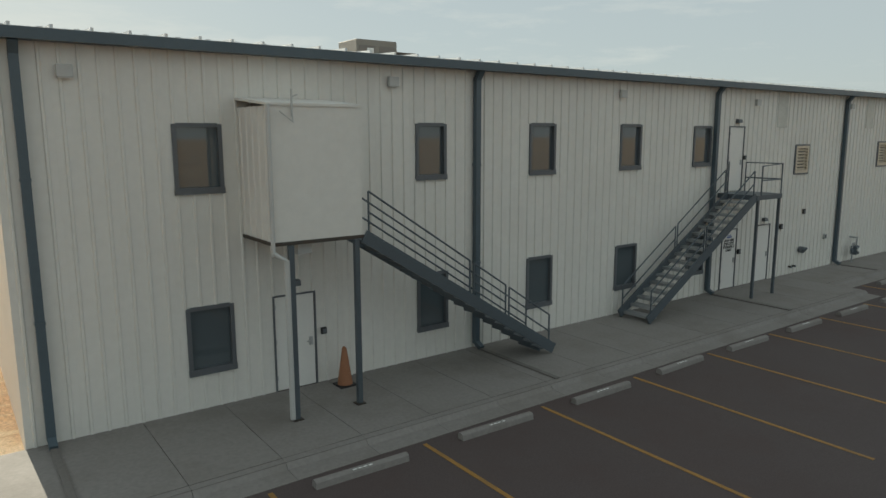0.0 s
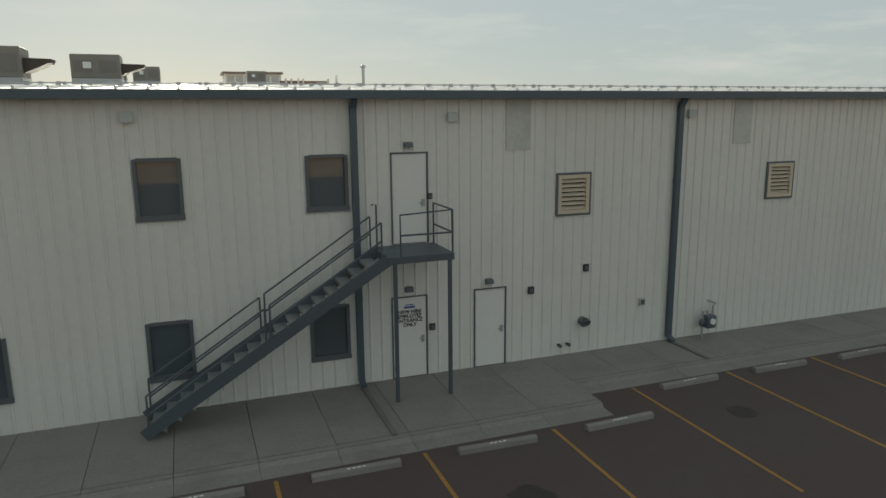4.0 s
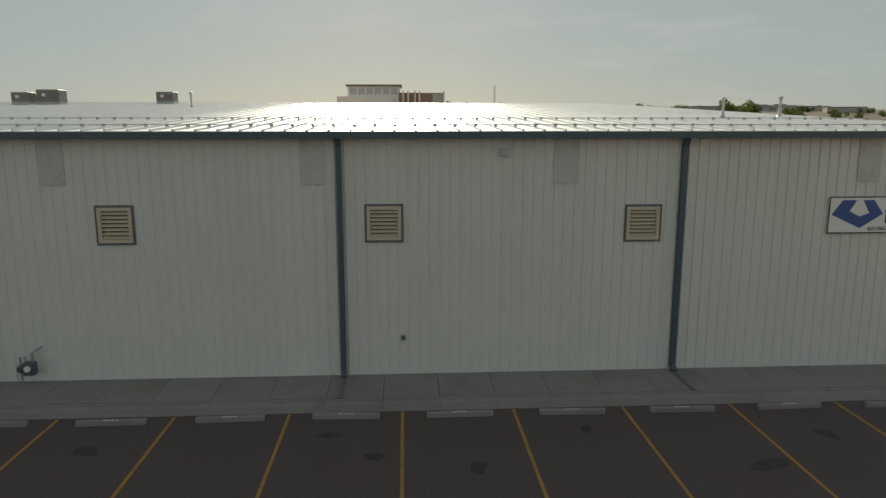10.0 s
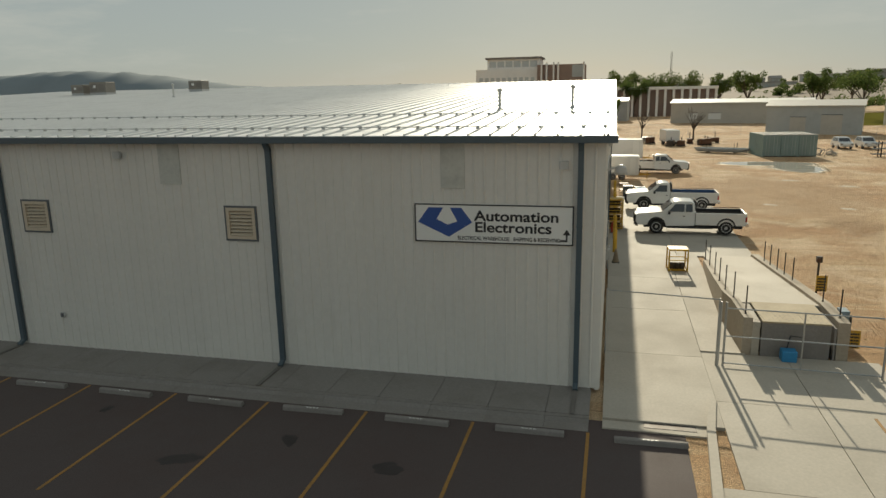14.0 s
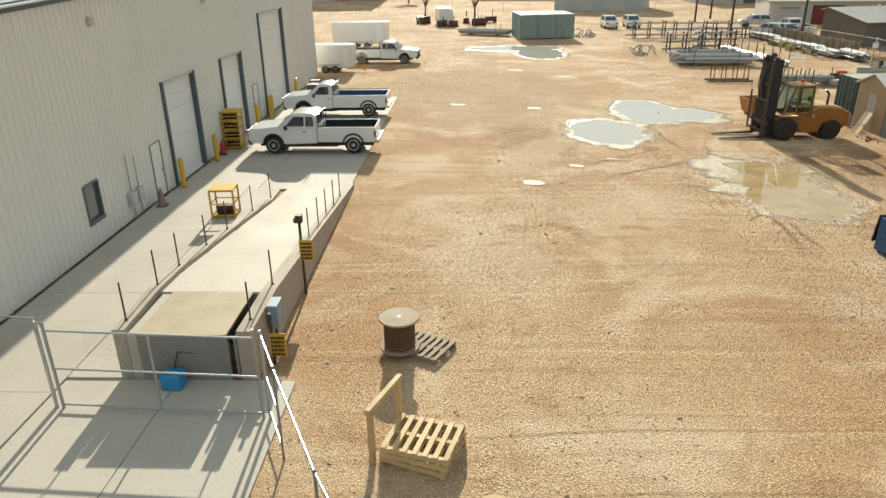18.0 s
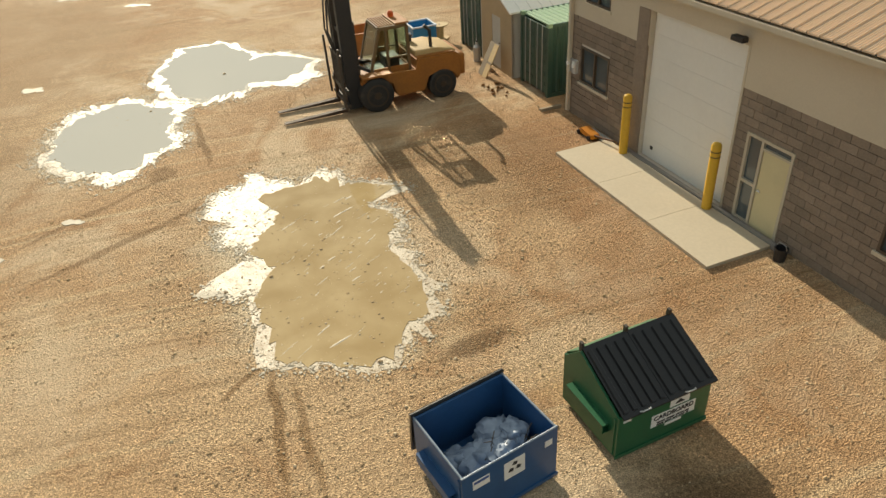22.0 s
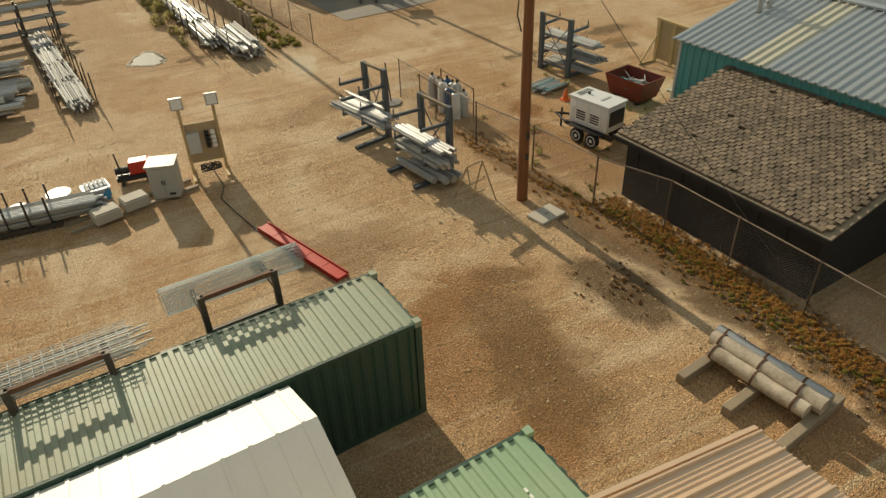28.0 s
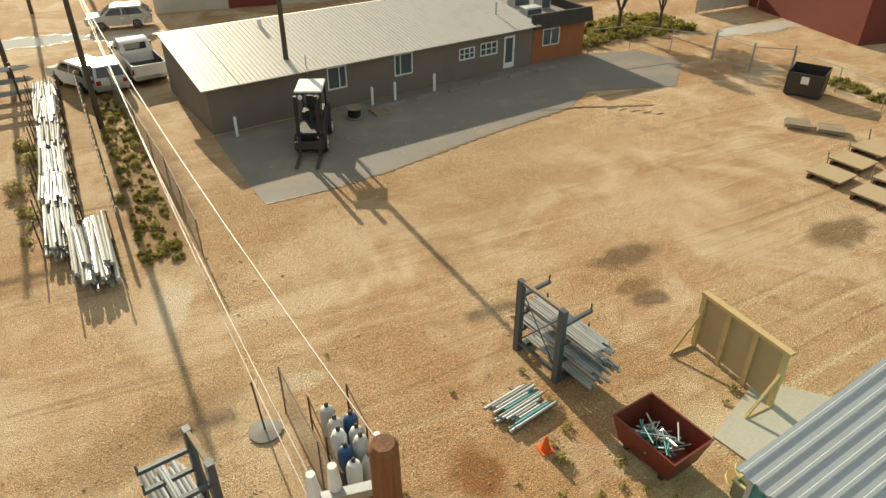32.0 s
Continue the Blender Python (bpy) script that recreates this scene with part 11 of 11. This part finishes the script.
for k, far in enumerate(((113.3, 86.6, 3.4, 1.2), (119.6, 85.5, 2.4, 0.5), (108.3, 84.0, 3.0, 1.0))):
    puddle(30 + k, [far], 0.3)
puddle(34, [(111.4, 56.8, 0.7, 0.9)], 0.15, M_GLINT)
puddle(40, [(160.5, 67.5, 3.5, 0.9, 20, 0.4)], 0.3)

# ---- far yard and buildings ----
M_FARGREEN = material("faded_green_siding", (0.24, 0.32, 0.30), 0.6, 0, 0.1, 10, 0.6, 0.3)
for k in range(3):
    container(yaw(89.3 + k * 2.15, 75.0 + k * 0.25, 0, 96), 5.9, 2.1, 2.75, M_FARGREEN, M_PALEROOF, "green container with pale roof in the far yard", "far containers")
M_PALEWALL = material("pale_blue_grey_siding", (0.44, 0.46, 0.45), 0.6, 0, 0.05, 10, 0.5, 0.25)


def metal_shed(m, L, W, H, rise, wall, roof, openings, label):
    """A far metal building with its front along local x."""
    t = thing("metal_building", label, "building", m, "far metal buildings")
    bm = B()
    holed(bm, 0, L, 0, H, [o[:4] for o in openings], lambda a, b, c, d: box(bm, a, b, 0, 0.2, c, d))
    part("front_wall", bm, wall, t)
    for x in (0, L - 0.2):
        bm = B()
        prism(bm, [(0.2, 0), (W, 0), (W, H), (W / 2, H + rise), (0.2, H)], "x", x, x + 0.2)
        part("end_wall", bm, wall, t)
    bm = B()
    box(bm, 0.2, L - 0.2, W - 0.2, W, 0, H)
    part("back_wall", bm, wall, t)
    for s in (0, 1):
        y0, y1 = (-0.4, W / 2) if s == 0 else (W + 0.4, W / 2)
        bm = B()
        prism(bm, [(y0, H - 0.05), (y1, H + rise), (y1, H + rise + 0.12), (y0, H + 0.08)], "x", -0.3, L + 0.3)
        part("roof_slope", bm, roof, t)
    x = 0.6
    while x < L:
        bm = B()
        if not any(o[0] - 0.1 < x < o[1] + 0.1 for o in openings):
            box(bm, x, x + 0.08, -0.04, 0, 0, H - 0.1)
            part("wall_rib", bm, wall, t)
        else:
            bm.free()
        x += 1.5
    for a, b, c, d, mt in openings:
        bm = B()
        box(bm, a, b, 0.08, 0.13, c, d)
        p = part("opening_panel", bm, mt, t)
        bm = B()
        box(bm, a, b, -0.03, 0.05, d - 0.1, d)
        part("header", bm, M_TRIM, p)
    return t


metal_shed(yaw(96.6, 122.0, 0, -18), 15.5, 12, 5.1, 0.9, M_PALEWALL, M_PALEROOF, [(4.0, 6.6, 0, 3.2, M_SHEDWALL), (9.0, 12.4, 0, 3.6, M_SHEDWALL)], "pale blue-grey metal building with two tall doors")
metal_shed(yaw(83.0, 168.0, 0, -14), 32, 10, 5.0, 0.8, M_SHEDWALL, M_WHITEROOF, [(4.5, 6.5, 1, 2.6, M_SIGN), (9, 12, 1, 2.6, M_SIGN)], "long low grey building with white roof")
metal_shed(yaw(126.5, 137.0, 0, 0), 26, 16, 5.6, 1.0, M_SHEDWALL, M_WHITEROOF, [(3, 6, 0, 3.5, M_SHEDWALL), (9, 12, 0, 3.5, M_STEEL), (16, 19, 0, 3.5, M_SHEDWALL)], "pale metal building in the far yard")
metal_shed(yaw(62.5, 182.0, 0, -6), 10, 8, 5.5, 0.8, M_PALEWALL, M_WHITEROOF, [(3, 6.5, 0, 3.0, M_STEEL)], "small pale shed beyond the yard")
metal_shed(yaw(122.0, 90.8, 0, -8), 17, 8, 3.0, 0.6, M_SHEDWALL, M_PALEROOF, [(5.5, 9.5, 0, 2.5, material("dark_red_door", (0.20, 0.03, 0.025), 0.6)), (1.5, 3.8, 0, 2.2, M_SHEDWALL)], "low shed with a dark red door")
metal_shed(yaw(141.0, 88.5, 0, -3), 22, 9, 3.2, 0.6, M_SHEDWALL, M_PALEROOF, [(4, 7, 0, 2.4, M_SIGN)], "pale low shed behind the house")
metal_shed(yaw(171.0, 60.0, 0, 80), 12, 8, 4, 0.6, material("dark_red_siding", (0.17, 0.03, 0.02), 0.6), M_PALEROOF, [(3, 5, 0, 2.4, M_STEEL)], "dark red shed across the road")
bf = thing("board_fence", "long pale board fence across the road", "fence", yaw(159.5, 72.6, 0, 1))
for k in range(30):
    bm = B()
    box(bm, k * 0.6, k * 0.6 + 0.57, 0, 0.05, 0.1, 1.6)
    part("board", bm, M_SHEDWALL, bf)
    if k % 5 == 0:
        bm = B()
        box(bm, k * 0.6, k * 0.6 + 0.1, 0.05, 0.15, 0, 1.7)
        part("post", bm, M_OLDWOOD, bf)

# old machines and stock in the far yard
rnd = random.Random(77)
for k in range(9):
    x, y = rnd.uniform(74, 85), rnd.uniform(92, 99)
    t = thing("stored_equipment", "dark rusty equipment stored in the far yard", "equipment", yaw(x, y, 0, rnd.uniform(0, 90)), "stored equipment")
    bm = B()
    box(bm, -0.9, 0.9, -0.4, 0.4, 0.2, rnd.uniform(0.6, 1.1))
    rounded(bm, 0.08, 1)
    part("housing", bm, rnd.choice([M_RUST, M_DARKSTEEL, M_RED, M_GALV]), t)
    for s in (-0.7, 0.7):
        bm = B()
        box(bm, s - 0.1, s + 0.1, -0.5, 0.5, 0, 0.2)
        part("skid", bm, M_DARKSTEEL, t)
    bm = B()
    rod(bm, (0.3, 0, 0.6), (0.3, 0, rnd.uniform(1.2, 1.9)), 0.06, 7)
    part("stack_pipe", bm, M_DARKSTEEL, t)
pipe_pile((80.3, 82.0), (86.2, 79.3), [(8, 3)], 6.4, "white pipes stacked on the ground", 51, 0.1)
box_trailer(yaw(78.0, 94.5, 0, 100), 4.2, 2.1, 2.3, "white box trailer in the far yard")
fence_run([(60, 126), (92, 120)], 1.8, "far galvanised chain-link yard fence", posts_every=5, step=0.6)
fence_run([(112, 112), (127, 104), (150, 100)], 1.8, "far galvanised chain-link yard fence", posts_every=5, step=0.6)
tp = thing("utility_pole", "weathered wooden utility pole", "utility pole", yaw(117.6, 101, 0), "far utility poles")
bm = B()
lathe(bm, [(0.17, -0.2), (0.12, 9.0)], 10)
part("pole", bm, M_BARK, tp)
bm = B()
beam(bm, (-1, 0, 8.5), (1, 0, 8.5), 0.12, 0.14)
part("cross_arm", bm, M_BARK, tp)

# office tower beyond the hall
# distance haze is mixed into the wall and glazing colours, both lighter
M_TOWERWALL = material("haze_paled_precast", (0.84, 0.82, 0.78), 0.8, 0, 0.05, 6, 0.3, 0.15)
M_TOWERGLASS = material("haze_paled_glazing", (0.52, 0.54, 0.53), 0.2, 0, 0.05)
M_TOWERBRICK = material("dark_brown_brick", (0.30, 0.215, 0.175), 0.85, 0, 0.1, 6, 0.4, 0.15)
tw = thing("office_tower", "office tower in haze-paled tones with brown brick wing", "office building", yaw(33.2, 165, 0, 0) @ Matrix.Diagonal((0.77, 0.8, 1.0, 1)))
bm = B()
box(bm, 0, 21, 0, 16, 0, 14.3)
lo = part("low_block", bm, M_TOWERWALL, tw)
for i in range(10):
    for j in range(2):
        bm = B()
        box(bm, 1.2 + i * 1.95, 2.4 + i * 1.95, -0.12, 0.0, 4.0 + j * 5.2, 7.6 + j * 4.6)
        part("window_bay", bm, M_TOWERGLASS, lo)
bm = B()
box(bm, 3.6, 21.5, 2, 14, 14.3, 16.9)
up_ = part("upper_block", bm, M_TOWERWALL, tw)
bm = B()
box(bm, 3.0, 22.1, 1.4, 14.6, 16.9, 17.4)
part("roof_slab", bm, M_WALK, up_)
for i in range(6):
    bm = B()
    box(bm, 4.3 + i * 2.8, 6.6 + i * 2.8, 1.9, 2.0, 14.9, 16.4)
    part("window_bay", bm, M_TOWERGLASS, up_)
bm = B()
box(bm, 21, 36.5, -1, 15, 0, 15.2)
bw = part("brick_block", bm, M_TOWERBRICK, tw)
for x in (22.5, 24.2, 26.5, 28.0, 36.3):
    bm = B()
    box(bm, x - 0.25, x + 0.25, -2.2, -1.0, 0, 15.7)
    part("white_fin", bm, M_TOWERWALL, bw)
bm = B()
box(bm, 32.5, 36.2, -1.1, -1.0, 12, 15.0)
part("sign_panel", bm, M_PALEWALL, bw)
wg = thing("office_wing", "low columned office wing", "office building", yaw(59, 214, 0, 2))
bm = B()
box(bm, 0, 41, 1.2, 10, 0, 8.4)
part("wall", bm, M_TOWERBRICK, wg)
bm = B()
box(bm, -0.4, 41.4, -0.4, 10.4, 8.4, 9.3)
part("roof_slab", bm, M_TOWERWALL, wg)
for i in range(17):
    bm = B()
    box(bm, i * 2.53, i * 2.53 + 0.7, -0.2, 1.0, 0, 8.4)
    part("column", bm, M_TOWERWALL, wg)
mast = thing("radio_mast", "thin lattice radio mast far away", "mast", yaw(92, 300, 0))
for a in (0, 2.09, 4.19):
    bm = B()
    rod(bm, (0.5 * math.cos(a), 0.5 * math.sin(a), 0), (0.3 * math.cos(a), 0.3 * math.sin(a), 24), 0.1, 4)
    part("mast_leg", bm, M_DARKSTEEL, mast)
for z in range(2, 23, 3):
    bm = B()
    rod(bm, (0.45, 0, z), (-0.3, 0.4, z + 1.5), 0.06, 4)
    part("brace", bm, M_DARKSTEEL, mast)

# hills on the horizon
M_HILL = material("brown_scrub_hills", (0.17, 0.125, 0.08), 0.95, 0, 0.2, 0.05, 0.012, 0.6, (0.10, 0.095, 0.05), 0)
# the mountain's haze is only this blue-grey base colour
M_FARHILL = material("haze_tinted_mountain", (0.20, 0.24, 0.26), 0.95, 0, 0.1, 0.02, 0.01, 0.3, None, 0)


def ridge(name, x0, x1, y0, depth, height, mat, label, n=120, rows=8):
    verts, faces = [], []
    for j in range(rows + 1):
        v = j / rows
        for i in range(n + 1):
            x = x0 + (x1 - x0) * i / n
            z = height(x) * math.sin(min(1, v * 1.25) * math.pi / 2) * (1 + 0.12 * noise.noise((x * 0.02, v * 3, 2.0)))
            verts.append((x, y0 + depth * v, -0.5 + max(0, z)))
    for j in range(rows):
        for i in range(n):
            a = j * (n + 1) + i
            faces.append((a, a + 1, a + n + 2, a + n + 1))
    ob = new(name, raw_mesh(name, verts, faces, mat))
    ob.data.shade_smooth()
    return tagged(ob, label, "hills", kind="structure")


def hill_height(x):
    return HILL_LOW + HILL_RISE / (1 + math.exp(-(x - 230) / 60)) + 2 * noise.noise((x * 0.006, 0.3, 1.0)) + 1.2 * noise.noise((x * 0.03, 0.3, 4.0))


def hill_z(x, y):
    v = (y - 420) / 480
    return -0.5 + hill_height(x) * math.sin(min(1, v * 1.25) * math.pi / 2) * (1 + 0.12 * noise.noise((x * 0.02, v * 3, 2.0)))


HILL_LOW, HILL_RISE = 7.0, 15.0
ridge("backdrop_hills", -300, 1300, 420, 480, hill_height, M_HILL, "brown scrubby hills on the horizon")
M_FARWALL = material("far_pale_wall", (0.50, 0.47, 0.42), 0.8, 0, 0.1, 2, 0.2, 0.2, None, 0, 0.25)
M_FARROOF = material("far_grey_roof", (0.30, 0.27, 0.24), 0.7, 0, 0.1, 2, 0.2, 0.2, None, 0, 0.3)


def far_house(x, y, w, d, h, flat_, a):
    hs = thing("far_house", "small pale house far off on the hill" if not flat_ else "long low pale building far off on the hill", "house", yaw(x, y, hill_z(x, y) - 1.0, a), "buildings on the hills")
    bm = B()
    box(bm, 0, w, 0, d, 0, h)
    wl = part("wall", bm, M_FARWALL, hs)
    bm = B()
    if flat_:
        box(bm, -0.4, w + 0.4, -0.4, d + 0.4, h, h + 0.7)
    else:
        prism(bm, [(-0.6, h), (d + 0.6, h), (d / 2, h + d * 0.24)], "x", -0.6, w + 0.6)
    part("roof", bm, M_FARROOF, hs)
    n = max(2, int(w / 5))
    for k in range(n):
        bm = B()
        box(bm, (k + 0.3) * w / n, (k + 0.65) * w / n, -0.08, 0.0, h * 0.4, h * 0.75)
        part("window", bm, M_TOWERGLASS, wl)


rnd = random.Random(31)
for k in range(26):
    x = 95 + k * 15.5 + rnd.uniform(-5, 5)
    long_ = rnd.random() < 0.35
    far_house(x, rnd.uniform(640, 800), rnd.uniform(26, 48) if long_ else rnd.uniform(10, 17), rnd.uniform(10, 14), rnd.uniform(4.5, 7.5) if long_ else rnd.uniform(3.6, 5), long_, rnd.uniform(-12, 12))
trees_ = []
for _ in range(150):
    x, y, r = rnd.uniform(60, 520), rnd.uniform(480, 800), rnd.uniform(1.6, 4.6)
    trees_.append((x, y, hill_z(x, y) + r * 0.6, r))
ob = new("hill_trees", leaf_cloud("hill_trees", trees_, 15000, 0.9, M_FOLIAGE, 18))
tagged(ob, "dark green trees scattered over the brown hills", "trees", kind="stuff")
ridge("backdrop_mountain", -2400, -250, 1250, 200, lambda x: 62 * math.exp(-((x + 1200) / 420) ** 2) + 14 + 8 * noise.noise((x * 0.004, 1, 1)), M_FARHILL, "mountain tinted haze blue on the horizon")
rnd = random.Random(12)
bush = [(rnd.uniform(40, 420), rnd.uniform(270, 420), 0.8, rnd.uniform(1.6, 4.2)) for _ in range(260)]
ob = new("far_bushes", leaf_cloud("far_bushes", bush, 16000, 0.7, M_FOLIAGE, 8))
tagged(ob, "dark far bushes along the brown hills", "bushes", kind="stuff")

# ---- small things by the hall's east wall ----
t = thing("condenser_unit", "grey outdoor condenser unit on the slab", "condenser", yaw(70.3, 39.4, 0.0))
bm = B()
box(bm, -0.4, 0.4, -0.4, 0.4, 0, 0.85)
rounded(bm, 0.03, 1)
part("cabinet", bm, M_STEEL, t)
bm = B()
lathe(bm, [(0.33, 0.85), (0.33, 0.87), (0.05, 0.88)], 16)
part("fan_grille", bm, M_DARK, t)
open_bin(yaw(71.0, 40.6, 0.0, 10), 0.8, 0.6, 0.5, M_LIGHTBLUE, M_LIGHTBLUE, "blue plastic tote beside the wall", "storage_tote")
t = thing("tool_cart", "small dark tool cart beside the wall", "cart", yaw(70.0, 41.6, 0.0))
for z in (0.2, 0.75):
    bm = B()
    box(bm, -0.4, 0.4, -0.25, 0.25, z, z + 0.04)
    part("shelf", bm, M_DARKSTEEL, t)
for x in (-0.38, 0.38):
    for y in (-0.23, 0.23):
        bm = B()
        rod(bm, (x, y, 0), (x, y, 0.95), 0.02, 6)
        part("leg", bm, M_DARKSTEEL, t)

# ---- loose stones on the gravel ----
def stones(name, n, box_, size, seed, label, band=None):
    """Half-sunk faceted stones scattered unevenly."""
    r = np.random.default_rng(seed)
    x0, x1, y0, y1 = box_
    x, y = r.uniform(x0, x1, n * 3), r.uniform(y0, y1, n * 3)
    den = np.sin(x * 0.55 + 1.3 * np.sin(y * 0.21)) + np.sin(y * 0.47 + 1.1 * np.sin(x * 0.33)) + 0.6 * np.sin(x * 1.7 + y * 1.3)
    keep = r.uniform(-2.2, 2.0, n * 3) < den
    x, y = x[keep][:n], y[keep][:n]
    n = len(x)
    s = size * np.exp(r.normal(0, 0.42, n))
    a = r.uniform(0, 6.28, n)
    verts = np.zeros((n, 9, 3))
    for k in range(4):
        for lv, (f, zz) in enumerate(((1.0, -0.15), (0.62, 0.5))):
            ang = a + k * 1.5708 + r.uniform(-0.35, 0.35, n)
            q = s * f * r.uniform(0.75, 1.2, n)
            verts[:, lv * 4 + k] = np.stack([x + q * np.cos(ang), y + q * np.sin(ang) * 0.8, s * zz * r.uniform(0.8, 1.1, n)], 1)
    verts[:, 8] = np.stack([x, y, s * 0.62], 1)
    pat = np.array([[0, 1, 5], [0, 5, 4], [1, 2, 6], [1, 6, 5], [2, 3, 7], [2, 7, 6], [3, 0, 4], [3, 4, 7], [4, 5, 8], [5, 6, 8], [6, 7, 8], [7, 4, 8]])
    faces = (np.arange(n)[:, None, None] * 9 + pat[None]).reshape(-1, 3)
    ob = new(name, raw_mesh(name, verts.reshape(-1, 3).tolist(), faces.tolist(), M_STONES))
    return tagged(ob, label, "stones", kind="stuff")


stones("loose_gravel", 34000, (77, 100, -9, 30), 0.015, 1, "loose tan gravel stones")
stones("loose_gravel", 34000, (100, 124, 16, 48), 0.016, 2, "loose tan gravel stones")
stones("loose_gravel", 18000, (90, 103, 3, 24), 0.016, 5, "loose tan gravel stones")
stones("loose_gravel", 12000, (119, 150, 36, 62), 0.02, 3, "loose tan gravel stones")
stones("loose_rubble", 160, (78, 124, -6, 50), 0.035, 4, "scattered larger stones")

# ---- blocks of the workshop wall ----
bm = B()
box(bm, -0.195, 0.195, -0.004, 0.018, -0.095, 0.095)
BLOCK = mesh_of("block", bm, M_CMU)
near, rest = 0, B()
rnd = random.Random(6)
for row in range(16):
    z0 = 0.02 + row * 0.196
    zc = z0 + 0.098
    spans, x = [], S0 + 0.02
    for h in sorted([(h[0], h[1]) for h in S_HOLES if h[2] - 0.08 < zc < h[3]] + [(3.92, 4.36)]):
        spans.append((x, h[0]))
        x = h[1]
    spans.append((x, SL))
    for a, b in spans:
        x = math.floor((a - 0.2 * (row % 2)) / 0.4) * 0.4 + 0.2 * (row % 2)
        while x < b:
            u, v = max(x, a), min(x + 0.4, b)
            x += 0.4
            if v - u < 0.05:
                continue
            m = Matrix.Translation(((u + v) / 2, -rnd.uniform(0, 0.004), zc)) @ Matrix.Diagonal(((v - u - 0.01) / 0.39, 1, 0.97, 1))
            if (u + v) / 2 < 8.2 and near < 300:
                shared("block", BLOCK, shop, m)
                near += 1
            else:
                box(rest, -0.195, 0.195, -0.004, 0.018, -0.095, 0.095, m)
part("block_courses", rest, M_CMUS, shop, kind="stuff")
